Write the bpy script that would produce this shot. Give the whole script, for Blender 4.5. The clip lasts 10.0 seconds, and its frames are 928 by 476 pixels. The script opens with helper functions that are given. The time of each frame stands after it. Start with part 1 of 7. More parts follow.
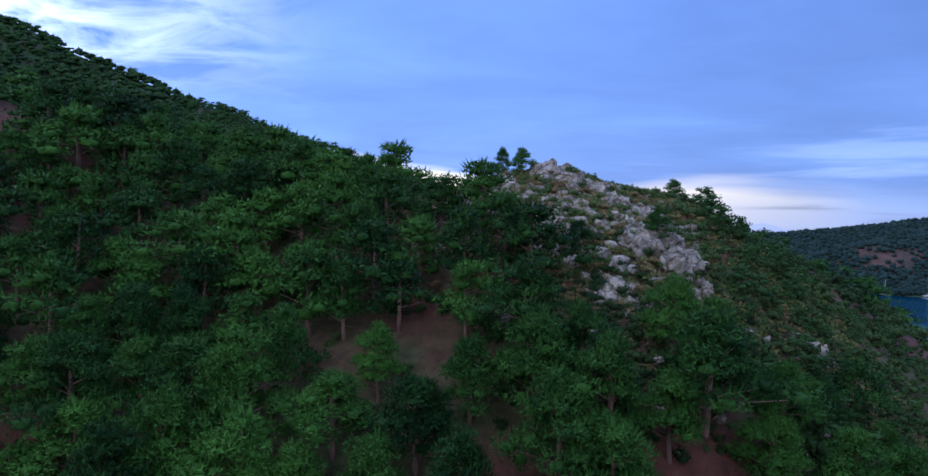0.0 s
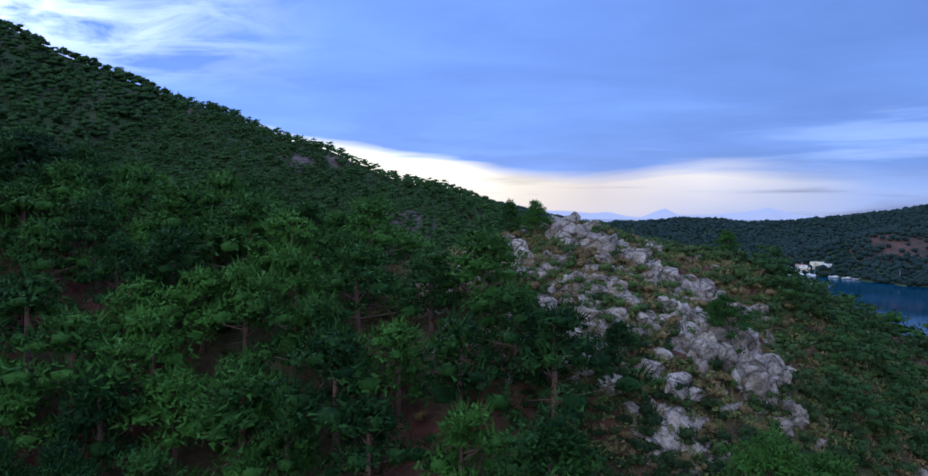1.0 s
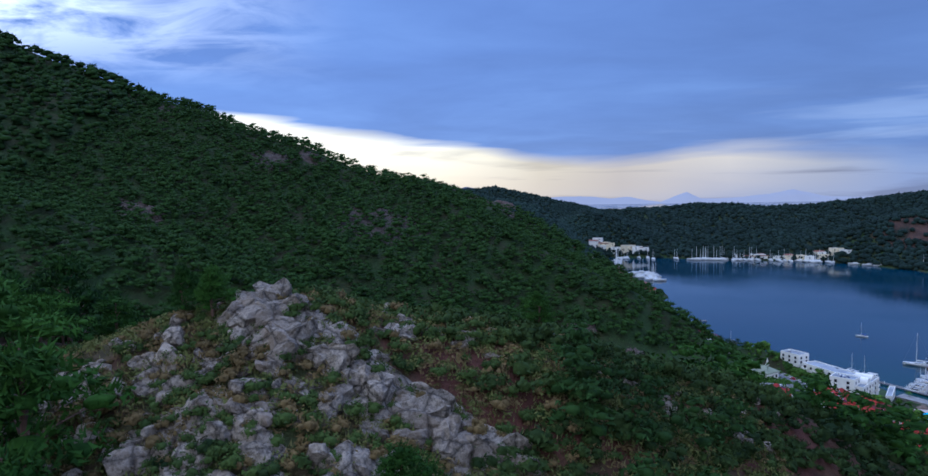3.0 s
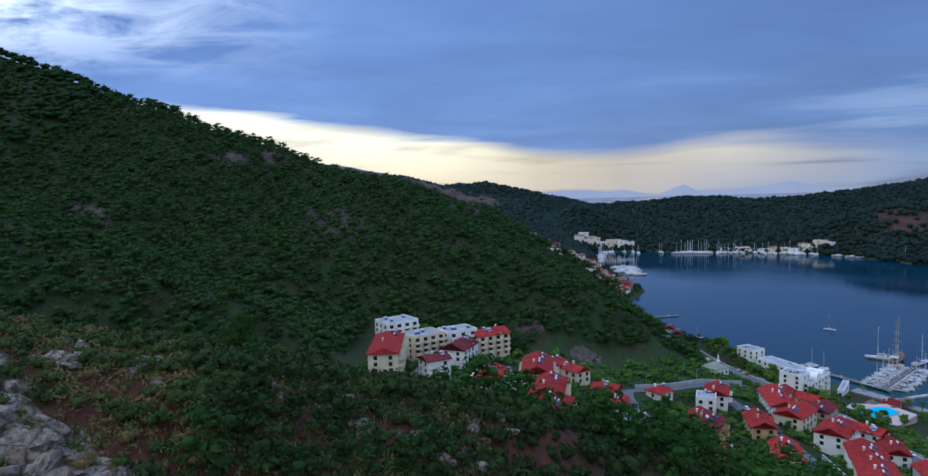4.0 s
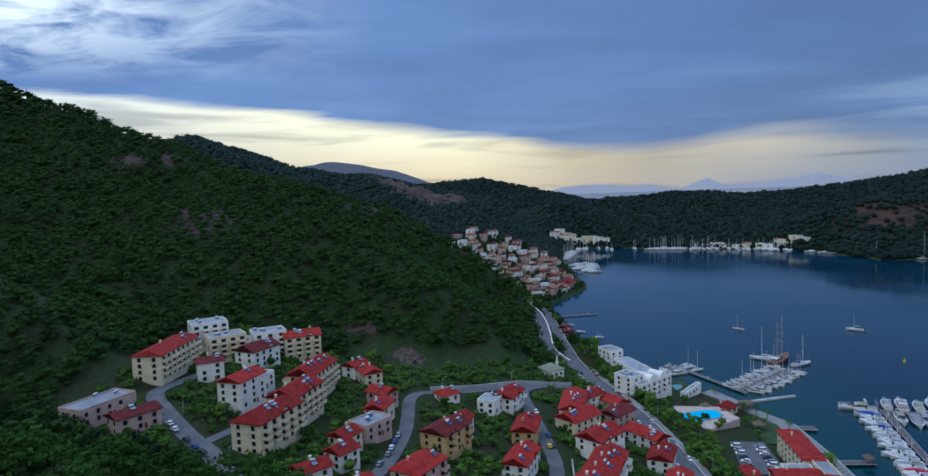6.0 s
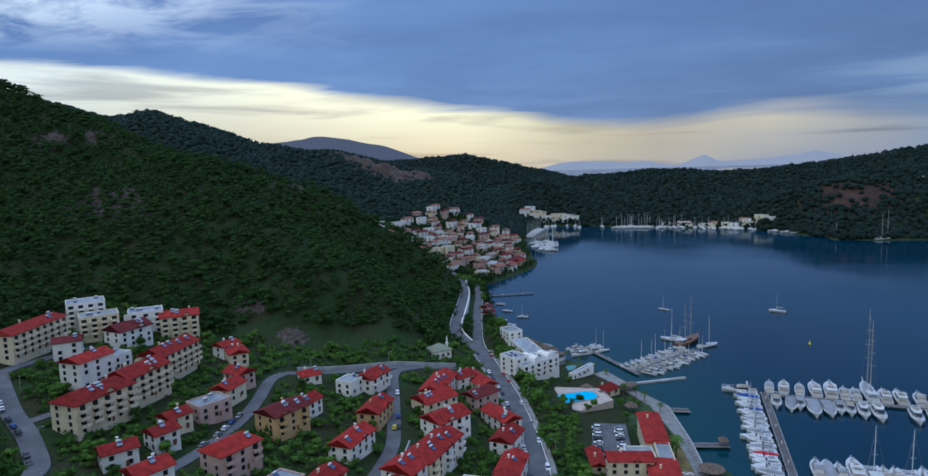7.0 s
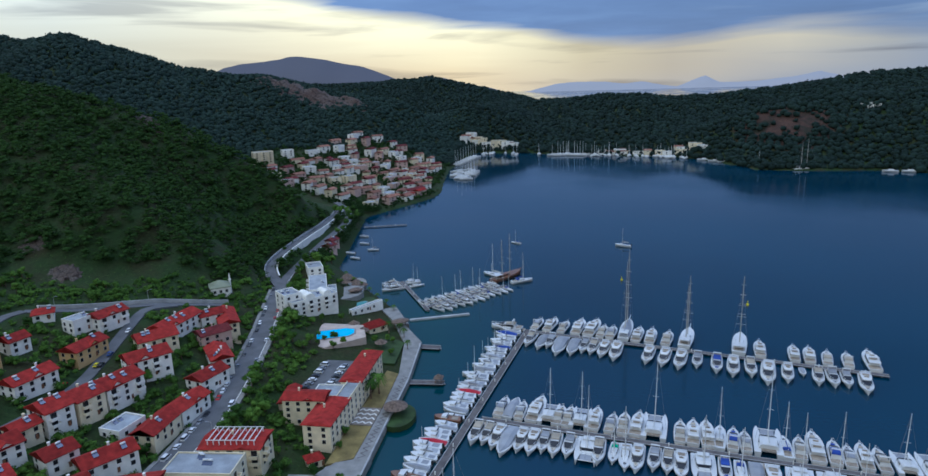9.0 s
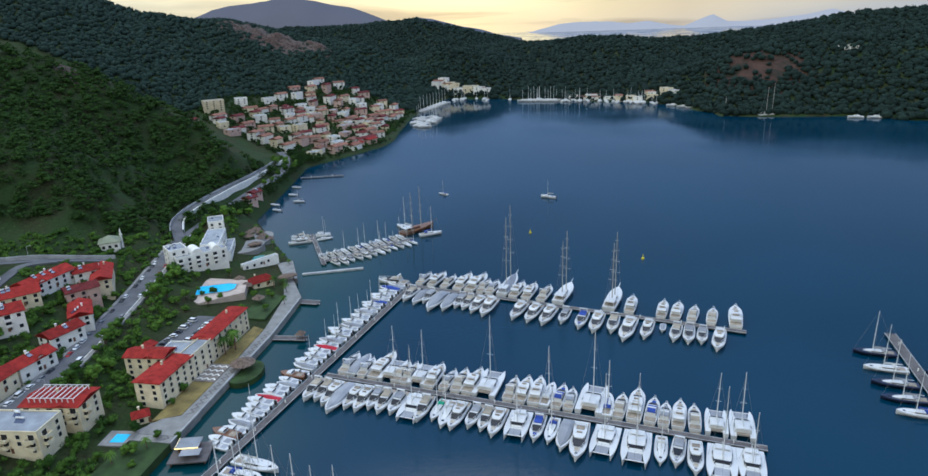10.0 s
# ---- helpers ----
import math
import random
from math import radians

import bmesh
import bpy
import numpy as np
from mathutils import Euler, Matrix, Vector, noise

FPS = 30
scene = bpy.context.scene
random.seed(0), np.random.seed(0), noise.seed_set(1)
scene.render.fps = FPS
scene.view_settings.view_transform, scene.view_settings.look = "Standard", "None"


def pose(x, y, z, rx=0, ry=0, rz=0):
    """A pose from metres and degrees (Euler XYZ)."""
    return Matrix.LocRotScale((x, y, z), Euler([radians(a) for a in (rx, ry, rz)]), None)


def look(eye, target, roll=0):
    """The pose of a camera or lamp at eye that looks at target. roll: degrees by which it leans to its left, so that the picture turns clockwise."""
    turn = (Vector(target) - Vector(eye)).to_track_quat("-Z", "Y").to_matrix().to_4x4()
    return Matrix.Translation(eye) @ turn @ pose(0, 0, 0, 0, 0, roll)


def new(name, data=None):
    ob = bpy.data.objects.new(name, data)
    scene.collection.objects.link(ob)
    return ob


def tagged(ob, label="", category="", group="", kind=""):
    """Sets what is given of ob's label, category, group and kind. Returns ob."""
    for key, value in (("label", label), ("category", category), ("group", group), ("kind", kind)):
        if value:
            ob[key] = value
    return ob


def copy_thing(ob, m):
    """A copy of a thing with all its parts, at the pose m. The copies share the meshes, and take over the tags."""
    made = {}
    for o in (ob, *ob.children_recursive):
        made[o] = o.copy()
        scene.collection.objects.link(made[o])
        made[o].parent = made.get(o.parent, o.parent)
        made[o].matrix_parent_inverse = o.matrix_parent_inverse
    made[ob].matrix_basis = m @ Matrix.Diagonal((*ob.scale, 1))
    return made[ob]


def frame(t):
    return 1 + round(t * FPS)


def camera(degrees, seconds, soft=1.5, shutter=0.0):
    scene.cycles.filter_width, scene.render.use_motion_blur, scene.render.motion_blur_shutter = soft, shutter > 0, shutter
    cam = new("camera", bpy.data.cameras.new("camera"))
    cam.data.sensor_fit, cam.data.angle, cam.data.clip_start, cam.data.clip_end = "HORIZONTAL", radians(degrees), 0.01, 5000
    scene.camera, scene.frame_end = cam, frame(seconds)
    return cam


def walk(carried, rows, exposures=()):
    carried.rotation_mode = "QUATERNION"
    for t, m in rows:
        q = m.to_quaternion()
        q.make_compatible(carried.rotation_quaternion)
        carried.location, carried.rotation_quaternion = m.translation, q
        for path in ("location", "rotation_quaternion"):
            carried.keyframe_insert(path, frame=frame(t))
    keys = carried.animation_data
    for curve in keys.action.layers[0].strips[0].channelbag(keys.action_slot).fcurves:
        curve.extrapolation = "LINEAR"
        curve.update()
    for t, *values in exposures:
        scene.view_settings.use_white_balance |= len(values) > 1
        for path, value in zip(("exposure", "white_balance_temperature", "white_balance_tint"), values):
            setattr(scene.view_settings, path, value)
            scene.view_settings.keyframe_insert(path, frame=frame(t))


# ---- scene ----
cam = camera(70.9, 10.0)
PATH = [
    (0, (6.899, 17.946, 58.878), (6.787, 19.942, 58.817), 1.1),
    (0.5, (6.354, 24.026, 61.818), (6.24, 26.021, 61.734), 1.1),
    (1, (6.537, 30.957, 64.703), (6.414, 32.95, 64.606), 0.2),
    (1.5, (8.815, 37.203, 67.106), (8.679, 39.195, 66.978), -0.4),
    (2, (12.605, 41.906, 67.868), (12.456, 43.896, 67.736), -0.7),
    (2.5, (16.883, 44.829, 67.982), (16.719, 46.817, 67.842), -0.9),
    (2.7, (19.09, 45.816, 67.984), (18.904, 47.803, 67.851), -0.6),
    (3.8, (34.727, 48.581, 69.131), (34.539, 50.566, 68.979), -1.7),
    (4, (38.183, 49.007, 69.116), (37.991, 50.992, 68.964), -1.6),
    (4.5, (48.898, 49.929, 68.76), (48.694, 51.913, 68.607), -1.9),
    (5, (64.353, 51.577, 68.726), (64.105, 53.555, 68.567), -2.2),
    (6.3, (105.984, 56.82, 69.065), (105.694, 58.792, 68.899), -2.1),
    (6.5, (112.481, 57.825, 69.171), (112.191, 59.796, 68.989), -2.0),
    (7, (129.548, 60.209, 69.621), (129.254, 62.173, 69.383), -1.8),
    (7.5, (145.741, 62.53, 70.324), (145.445, 64.486, 70.031), -1.7),
    (8, (163.119, 64.945, 71.132), (162.821, 66.892, 70.781), -1.6),
    (8.5, (179.957, 67.26, 72.032), (179.652, 69.194, 71.624), -1.6),
    (9, (198.132, 70.434, 72.841), (197.816, 72.352, 72.368), -1.7),
    (9.5, (215.562, 73.723, 73.648), (215.233, 75.617, 73.096), -1.9),
    (10, (233.805, 78.265, 74.254), (233.467, 80.131, 73.619), -2.1),
]
walk(cam, [(t, look(eye, target, roll)) for t, eye, target, roll in PATH],
     [(0, 0.86, 5000, 20), (2.5, 0.45, 5000, 18), (4.5, 0.22, 5400, 10), (6.5, 0.03, 5450, 7), (8.5, 0.14, 5450, 6), (9.5, 0.28, 5900, 5), (10, 0.60, 6250, 4)])

# ---- world and light ----
SUN_AZ, SUN_EL = radians(-12), radians(58)


def node_tools(tree):
    def add(kind, **inputs):
        n = tree.nodes.new(kind)
        for key, value in inputs.items():
            if key.startswith("i") and key[1:].isdigit():
                n.inputs[int(key[1:])].default_value = value
            else:
                n.inputs[key.replace("_", " ")].default_value = value
        return n

    def link(a, b):
        tree.links.new(a, b)

    def math_node(op, a, b=None, c=None, clamp=False):
        n = tree.nodes.new("ShaderNodeMath")
        n.operation, n.use_clamp = op, clamp
        for k, v in enumerate((a, b, c)):
            if v is None:
                continue
            if isinstance(v, (int, float)):
                n.inputs[k].default_value = v
            else:
                tree.links.new(v, n.inputs[k])
        return n.outputs[0]

    def ramp(fac, stops):
        n = tree.nodes.new("ShaderNodeValToRGB")
        el = n.color_ramp.elements
        while len(el) < len(stops):
            el.new(0.5)
        for e, (p, col) in zip(el, stops):
            e.position, e.color = p, (*col, 1)
        tree.links.new(fac, n.inputs[0])
        return n.outputs[0]

    def mix(fac, a, b, mode="MIX"):
        n = tree.nodes.new("ShaderNodeMix")
        n.data_type, n.blend_type = "RGBA", mode
        for sock, v in ((n.inputs[0], fac), (n.inputs[6], a), (n.inputs[7], b)):
            if isinstance(v, (int, float)):
                sock.default_value = v
            elif isinstance(v, tuple):
                sock.default_value = (*v, 1)
            else:
                tree.links.new(v, sock)
        return n.outputs[2]

    return add, link, math_node, ramp, mix


world = bpy.data.worlds.new("world")
scene.world = world
world.use_nodes = True
wt = world.node_tree
wt.nodes.clear()
add, link, mth, ramp, mix = node_tools(wt)
coord = add("ShaderNodeTexCoord")
sep = add("ShaderNodeSeparateXYZ")
link(coord.outputs["Generated"], sep.inputs[0])
wx, wy, wz = sep.outputs
up = mth("MAXIMUM", wz, 0.012)
# clear evening sky above the cloud
sky = add("ShaderNodeTexSky")
sky.sky_type, sky.sun_disc = "NISHITA", False
sky.sun_elevation, sky.sun_rotation = SUN_EL, SUN_AZ
sky_vec = add("ShaderNodeCombineXYZ")
link(wx, sky_vec.inputs[0]), link(wy, sky_vec.inputs[1]), link(up, sky_vec.inputs[2])
link(sky_vec.outputs[0], sky.inputs[0])
# cloud deck seen in perspective
flat = mth("ADD", up, 0.10)
cu, cv = mth("DIVIDE", wx, flat), mth("DIVIDE", wy, flat)
deck = add("ShaderNodeCombineXYZ")
link(mth("MULTIPLY", cu, 0.75), deck.inputs[0]), link(cv, deck.inputs[1])
puff = add("ShaderNodeTexNoise", Scale=0.7, Detail=6.0, Roughness=0.48, Distortion=0.5)
link(deck.outputs[0], puff.inputs["Vector"])
fine = add("ShaderNodeTexNoise", Scale=3.1, Detail=6.0, Roughness=0.6, Distortion=0.6)
link(deck.outputs[0], fine.inputs["Vector"])
azim = mth("ARCTAN2", wx, wy)
# long streaks low over the horizon
streak_vec = add("ShaderNodeCombineXYZ")
link(mth("MULTIPLY", azim, 2.2), streak_vec.inputs[0]), link(mth("MULTIPLY", wz, 26.0), streak_vec.inputs[1])
streak = add("ShaderNodeTexNoise", Scale=1.25, Detail=5.0, Roughness=0.5, Distortion=0.5)
link(streak_vec.outputs[0], streak.inputs["Vector"])
# the clear gap between the cloud's lower edge and the hills, widest towards the set sun
side = mth("DIVIDE", mth("ADD", azim, 0.7), 1.5, clamp=True)
edge = add("ShaderNodeFloatCurve")
curve = edge.mapping.curves[0]
for k, (a, e) in enumerate(((-0.70, 0.142), (-0.45, 0.129), (-0.29, 0.102), (-0.18, 0.089), (-0.08, 0.079), (0.02, 0.060), (0.09, 0.056), (0.17, 0.060), (0.28, 0.074), (0.42, 0.064), (0.80, 0.035))):
    u = ((a + 0.7) / 1.5, e * 5)
    if k == 0:
        curve.points[0].location = u
    elif k == 10:
        curve.points[-1].location = u
    else:
        curve.points.new(*u)
edge.mapping.update()
link(side, edge.inputs["Value"])
edge = mth("DIVIDE", edge.outputs[0], 5.0)
edge = mth("ADD", edge, mth("MULTIPLY", mth("SUBTRACT", streak.outputs[0], 0.5), 0.05))
gap = mth("DIVIDE", mth("SUBTRACT", edge, wz), mth("ADD", 0.012, mth("MULTIPLY", side, 0.02)), clamp=True)
# brightest just under the cloud's edge, peach below, grey blue to the right
glow = ramp(side, [(0.0, (0.80, 0.78, 0.66)), (0.20, (1.05, 0.92, 0.60)), (0.38, (1.02, 0.86, 0.52)), (0.48, (0.60, 0.48, 0.29)), (0.56, (0.46, 0.37, 0.26)), (0.66, (0.55, 0.46, 0.33)), (0.74, (0.34, 0.32, 0.30)), (0.80, (0.20, 0.25, 0.35)), (1.0, (0.13, 0.20, 0.34))])
under = mth("DIVIDE", mth("SUBTRACT", mth("SUBTRACT", edge, wz), 0.025), 0.06, clamp=True)
low = ramp(side, [(0.0, (0.60, 0.55, 0.42)), (0.35, (0.78, 0.58, 0.33)), (0.52, (0.46, 0.38, 0.30)), (0.72, (0.25, 0.27, 0.33)), (1.0, (0.15, 0.21, 0.34))])
glow = mix(under, glow, low)
dim = ramp(streak.outputs[0], [(0.52, (1.0, 1.0, 1.0)), (0.64, (0.55, 0.55, 0.60))])
glow = mix(0.85, glow, dim, "MULTIPLY")
cloud = ramp(puff.outputs[0], [(0.28, (0.098, 0.158, 0.318)), (0.5, (0.122, 0.198, 0.388)), (0.72, (0.168, 0.265, 0.47))])
wisps = ramp(fine.outputs[0], [(0.35, (0.88, 0.88, 0.90)), (0.7, (1.18, 1.15, 1.10))])
cloud = mix(0.35, cloud, wisps, "MULTIPLY")
# overcast: brightest overhead, darker away from the sunset
overhead = mth("ADD", 1.0, mth("MULTIPLY", mth("DIVIDE", mth("SUBTRACT", wz, 0.38), 0.4, clamp=True), 3.0))
away = mth("SUBTRACT", 1.0, mth("MULTIPLY", mth("DIVIDE", mth("ADD", azim, 0.45), 0.9, clamp=True), 0.26))
shade = add("ShaderNodeCombineXYZ")
level = mth("MULTIPLY", overhead, away)
for k in range(3):
    link(level, shade.inputs[k])
cloud = mix(1.0, cloud, shade.outputs[0], "MULTIPLY")
# thin pale streaks in the low cloud on the right
streaks = mth("MULTIPLY", mth("DIVIDE", mth("SUBTRACT", streak.outputs[0], 0.52), 0.12, clamp=True), mth("DIVIDE", mth("SUBTRACT", 0.15, wz), 0.08, clamp=True))
streaks = mth("MULTIPLY", streaks, mth("DIVIDE", mth("SUBTRACT", azim, 0.15), 0.3, clamp=True))
cloud = mix(mth("MULTIPLY", streaks, 0.5), cloud, (0.34, 0.40, 0.48))
# the unseen eastern overcast behind the way ahead, paled to light the facing walls
behind = mth("DIVIDE", mth("SUBTRACT", 0.25, wy), 0.9, clamp=True)
cloud = mix(mth("MULTIPLY", behind, 0.85), cloud, (0.66, 0.67, 0.70))
# thin bright cloud high on the left
patch = mth("MULTIPLY", mth("POWER", mth("DIVIDE", mth("SUBTRACT", mth("MULTIPLY", azim, -1.0), 0.24), 0.48, clamp=True), 1.6),
            mth("DIVIDE", mth("SUBTRACT", fine.outputs[0], 0.34), 0.22, clamp=True))
patch = mth("MULTIPLY", patch, mth("DIVIDE", mth("SUBTRACT", wz, 0.15), 0.08, clamp=True))
cloud = mix(mth("MULTIPLY", patch, 0.95), cloud, (1.0, 1.03, 1.0))
body = mix(gap, cloud, glow)
total = mix(0.01, body, sky.outputs[0], "ADD")
back = add("ShaderNodeBackground", Strength=1.0)
link(total, back.inputs[0])
out = add("ShaderNodeOutputWorld")
link(back.outputs[0], out.inputs[0])

sun = new("sun", bpy.data.lights.new("sun", "SUN"))
sun.data.energy, sun.data.angle, sun.data.color = 0.5, radians(40), (1.0, 0.96, 0.9)
sun.matrix_world = look((0, 0, 300), (0 - 300 * math.sin(SUN_AZ) , -300 * math.cos(SUN_AZ), 300 - 300 * math.tan(SUN_EL)))

# ---- materials ----


def material(name, rough=0.8, metal=0.0, spec=0.5):
    m = bpy.data.materials.new(name)
    m.use_nodes = True
    t = m.node_tree
    b = t.nodes["Principled BSDF"]
    b.inputs["Roughness"].default_value, b.inputs["Metallic"].default_value = rough, metal
    b.inputs["Specular IOR Level"].default_value = spec
    return m, t, b


def plain(name, col, rough=0.7, metal=0.0, vary=0.12, scale=1.2, bump=0.0, rand=0.0, spec=0.4):
    """Colour with two scales of wear, a little bump, and variation from object to object."""
    m, t, b = material(name, rough, metal, spec)
    add, link, mth, ramp, mix = node_tools(t)
    c = add("ShaderNodeTexCoord")
    geo = add("ShaderNodeNewGeometry")
    big = add("ShaderNodeTexNoise", Scale=scale * 0.35, Detail=4.0)
    small = add("ShaderNodeTexNoise", Scale=scale * 5, Detail=5.0, Roughness=0.65)
    link(geo.outputs["Position"], big.inputs["Vector"]), link(geo.outputs["Position"], small.inputs["Vector"])
    lo, hi = tuple(v * (1 - 2 * vary) for v in col), tuple(min(1, v * (1 + 1.4 * vary)) for v in col)
    a = ramp(big.outputs[0], [(0.3, lo), (0.7, hi)])
    g = ramp(small.outputs[0], [(0.3, (1 - vary,) * 3), (0.7, (1 + vary * 0.6,) * 3)])
    res = mix(1.0, a, g, "MULTIPLY")
    if rand:
        info = add("ShaderNodeObjectInfo")
        f = ramp(info.outputs["Random"], [(0.0, (1 - rand,) * 3), (1.0, (1 + rand * 0.5,) * 3)])
        res = mix(1.0, res, f, "MULTIPLY")
    link(res, b.inputs["Base Color"])
    if bump:
        n = add("ShaderNodeBump", Strength=bump, Distance=0.05)
        link(small.outputs[0], n.inputs["Height"])
        link(n.outputs[0], b.inputs["Normal"])
    return m


def leaf_material(name, dark, light, island=True):
    m, t, b = material(name, 0.85, 0.0, 0.06)
    add, link, mth, ramp, mix = node_tools(t)
    geo = add("ShaderNodeNewGeometry")
    info = add("ShaderNodeObjectInfo")
    big = add("ShaderNodeTexNoise", Scale=0.06, Detail=3.0)
    small = add("ShaderNodeTexNoise", Scale=2.2, Detail=4.0, Roughness=0.7)
    link(geo.outputs["Position"], big.inputs["Vector"]), link(geo.outputs["Position"], small.inputs["Vector"])
    v = mth("ADD", mth("MULTIPLY", geo.outputs["Random Per Island"], 0.28), mth("MULTIPLY", small.outputs[0], 0.72))
    v = mth("ADD", v, mth("MULTIPLY", mth("SUBTRACT", info.outputs["Random"], 0.5), 0.55))
    patchy = add("ShaderNodeTexNoise", Scale=0.28, Detail=2.0)
    link(geo.outputs["Position"], patchy.inputs["Vector"])
    v = mth("ADD", v, mth("MULTIPLY", mth("SUBTRACT", big.outputs[0], 0.5), 0.9))
    v = mth("ADD", v, mth("MULTIPLY", mth("SUBTRACT", patchy.outputs[0], 0.5), 0.7))
    col = ramp(v, [(0.15, dark), (0.9, light)])
    link(col, b.inputs["Base Color"])
    # soft sprays: the shading leans towards the sky
    lean = add("ShaderNodeVectorMath")
    lean.operation = "ADD"
    link(geo.outputs["Normal"], lean.inputs[0])
    lean.inputs[1].default_value = (0, -0.1, 0.8)
    unit = add("ShaderNodeVectorMath")
    unit.operation = "NORMALIZE"
    link(lean.outputs[0], unit.inputs[0])
    link(unit.outputs[0], b.inputs["Normal"])
    return m


M = {}
M["pine"] = leaf_material("pine_needles", (0.005, 0.017, 0.004), (0.040, 0.097, 0.012))
# far woods: the blue of distance haze is put into the needle colour
M["pine_far"] = leaf_material("hazed_pine_needles", (0.010, 0.019, 0.015), (0.026, 0.047, 0.036))
M["pine_mid"] = leaf_material("forest_pine_needles", (0.006, 0.016, 0.005), (0.030, 0.064, 0.013))
M["shrub"] = leaf_material("shrub_leaves", (0.011, 0.022, 0.007), (0.056, 0.086, 0.020))
M["garden"] = leaf_material("garden_leaves", (0.020, 0.050, 0.010), (0.100, 0.185, 0.030))
M["bark"] = plain("bark", (0.15, 0.085, 0.06), 0.9, vary=0.3, scale=3, bump=0.5)


def rock_material(name, dark, light, stain, size=1.0):
    """Weathered stone: pale faces, dark cracks, lichen and rust stains."""
    m, t, b = material(name, 0.9, 0, 0.25)
    add, link, mth, ramp, mix = node_tools(t)
    geo, info = add("ShaderNodeNewGeometry"), add("ShaderNodeObjectInfo")
    big = add("ShaderNodeTexNoise", Scale=0.7 / size, Detail=5.0, Roughness=0.6)
    small = add("ShaderNodeTexNoise", Scale=6.0 / size, Detail=8.0, Roughness=0.75)
    cells = add("ShaderNodeTexVoronoi", Scale=0.85 / size)
    cells.feature = "DISTANCE_TO_EDGE"
    bent = mix(0.25, geo.outputs["Position"], small.outputs["Color"], "ADD")
    link(geo.outputs["Position"], big.inputs["Vector"]), link(geo.outputs["Position"], small.inputs["Vector"]), link(bent, cells.inputs["Vector"])
    col = ramp(small.outputs[0], [(0.36, dark), (0.58, light)])
    col = mix(ramp(big.outputs[0], [(0.42, (0, 0, 0)), (0.68, (0.75,) * 3)]), col, stain)
    crack = ramp(cells.outputs["Distance"], [(0.0, (0.12,) * 3), (0.05, (1.0,) * 3)])
    col = mix(0.7, col, crack, "MULTIPLY")
    tone = ramp(info.outputs["Random"], [(0.0, (0.72,) * 3), (1.0, (1.15,) * 3)])
    link(mix(1.0, col, tone, "MULTIPLY"), b.inputs["Base Color"])
    height = mth("ADD", mth("MULTIPLY", small.outputs[0], 0.6), mth("MINIMUM", mth("MULTIPLY", cells.outputs["Distance"], 6.0), 0.6))
    n = add("ShaderNodeBump", Strength=1.0, Distance=0.16)
    link(height, n.inputs["Height"]), link(n.outputs[0], b.inputs["Normal"])
    return m


M["rock"] = rock_material("limestone", (0.085, 0.068, 0.052), (0.37, 0.31, 0.24), (0.20, 0.15, 0.105))
M["cliff"] = rock_material("red_grey_cliff", (0.030, 0.024, 0.021), (0.125, 0.092, 0.075), (0.070, 0.040, 0.030), 8.0)
M["crag"] = rock_material("brown_grey_crag", (0.022, 0.020, 0.017), (0.125, 0.098, 0.078), (0.070, 0.042, 0.030), 2.5)
M["wall_white"] = plain("white_render", (0.84, 0.81, 0.73), 0.8, vary=0.06, scale=1.5, rand=0.08)
M["wall_cream"] = plain("cream_render", (0.78, 0.67, 0.455), 0.8, vary=0.08, scale=1.5, rand=0.1)
M["wall_pink"] = plain("pink_render", (0.58, 0.40, 0.33), 0.8, vary=0.08, scale=1.5, rand=0.1)
M["wall_ochre"] = plain("ochre_render", (0.60, 0.40, 0.18), 0.8, vary=0.08, scale=1.5, rand=0.1)
M["roof_red"] = plain("red_clay_tiles", (0.30, 0.026, 0.020), 0.85, vary=0.18, scale=2.5, bump=0.5, rand=0.3, spec=0.15)
M["roof_dark"] = plain("dark_red_tiles", (0.13, 0.022, 0.022), 0.85, vary=0.18, scale=2.5, bump=0.5, rand=0.25, spec=0.15)
M["roof_clay"] = plain("faded_clay_tiles", (0.27, 0.125, 0.085), 0.85, vary=0.2, scale=2.0, bump=0.4, rand=0.3, spec=0.15)
M["roof_flat"] = plain("grey_roof_felt", (0.30, 0.32, 0.34), 0.8, vary=0.15, scale=1.0, rand=0.2)
M["glass_dark"] = plain("window_glass", (0.03, 0.035, 0.045), 0.12, vary=0.1, spec=0.6)
M["asphalt"] = plain("asphalt", (0.115, 0.115, 0.118), 0.85, vary=0.14, scale=0.8, bump=0.2)
M["paving"] = plain("stone_paving", (0.25, 0.24, 0.22), 0.8, vary=0.12, scale=1.5, bump=0.2)
M["concrete"] = plain("concrete", (0.40, 0.40, 0.39), 0.85, vary=0.12, scale=1.2, bump=0.2)
M["pier_wood"] = plain("pier_planks", (0.125, 0.11, 0.105), 0.85, vary=0.2, scale=2.0, bump=0.3)
M["hull_white"] = plain("white_gelcoat", (0.63, 0.625, 0.60), 0.25, vary=0.03, rand=0.06)
M["hull_navy"] = plain("navy_hull", (0.014, 0.020, 0.045), 0.3, vary=0.06)
M["hull_cover"] = plain("grey_boat_cover", (0.30, 0.31, 0.33), 0.7, vary=0.08, rand=0.2)
M["hull_wood"] = plain("varnished_hull", (0.20, 0.09, 0.045), 0.4, vary=0.15, rand=0.15)
M["deck_teak"] = plain("teak_deck", (0.34, 0.28, 0.21), 0.7, vary=0.15, scale=4, rand=0.2)
M["blue_canvas"] = plain("blue_canvas", (0.02, 0.06, 0.30), 0.7, vary=0.1)
M["red_canvas"] = plain("red_canvas", (0.45, 0.01, 0.03), 0.7, vary=0.1)
M["green_canvas"] = plain("green_canvas", (0.01, 0.40, 0.22), 0.7, vary=0.1)
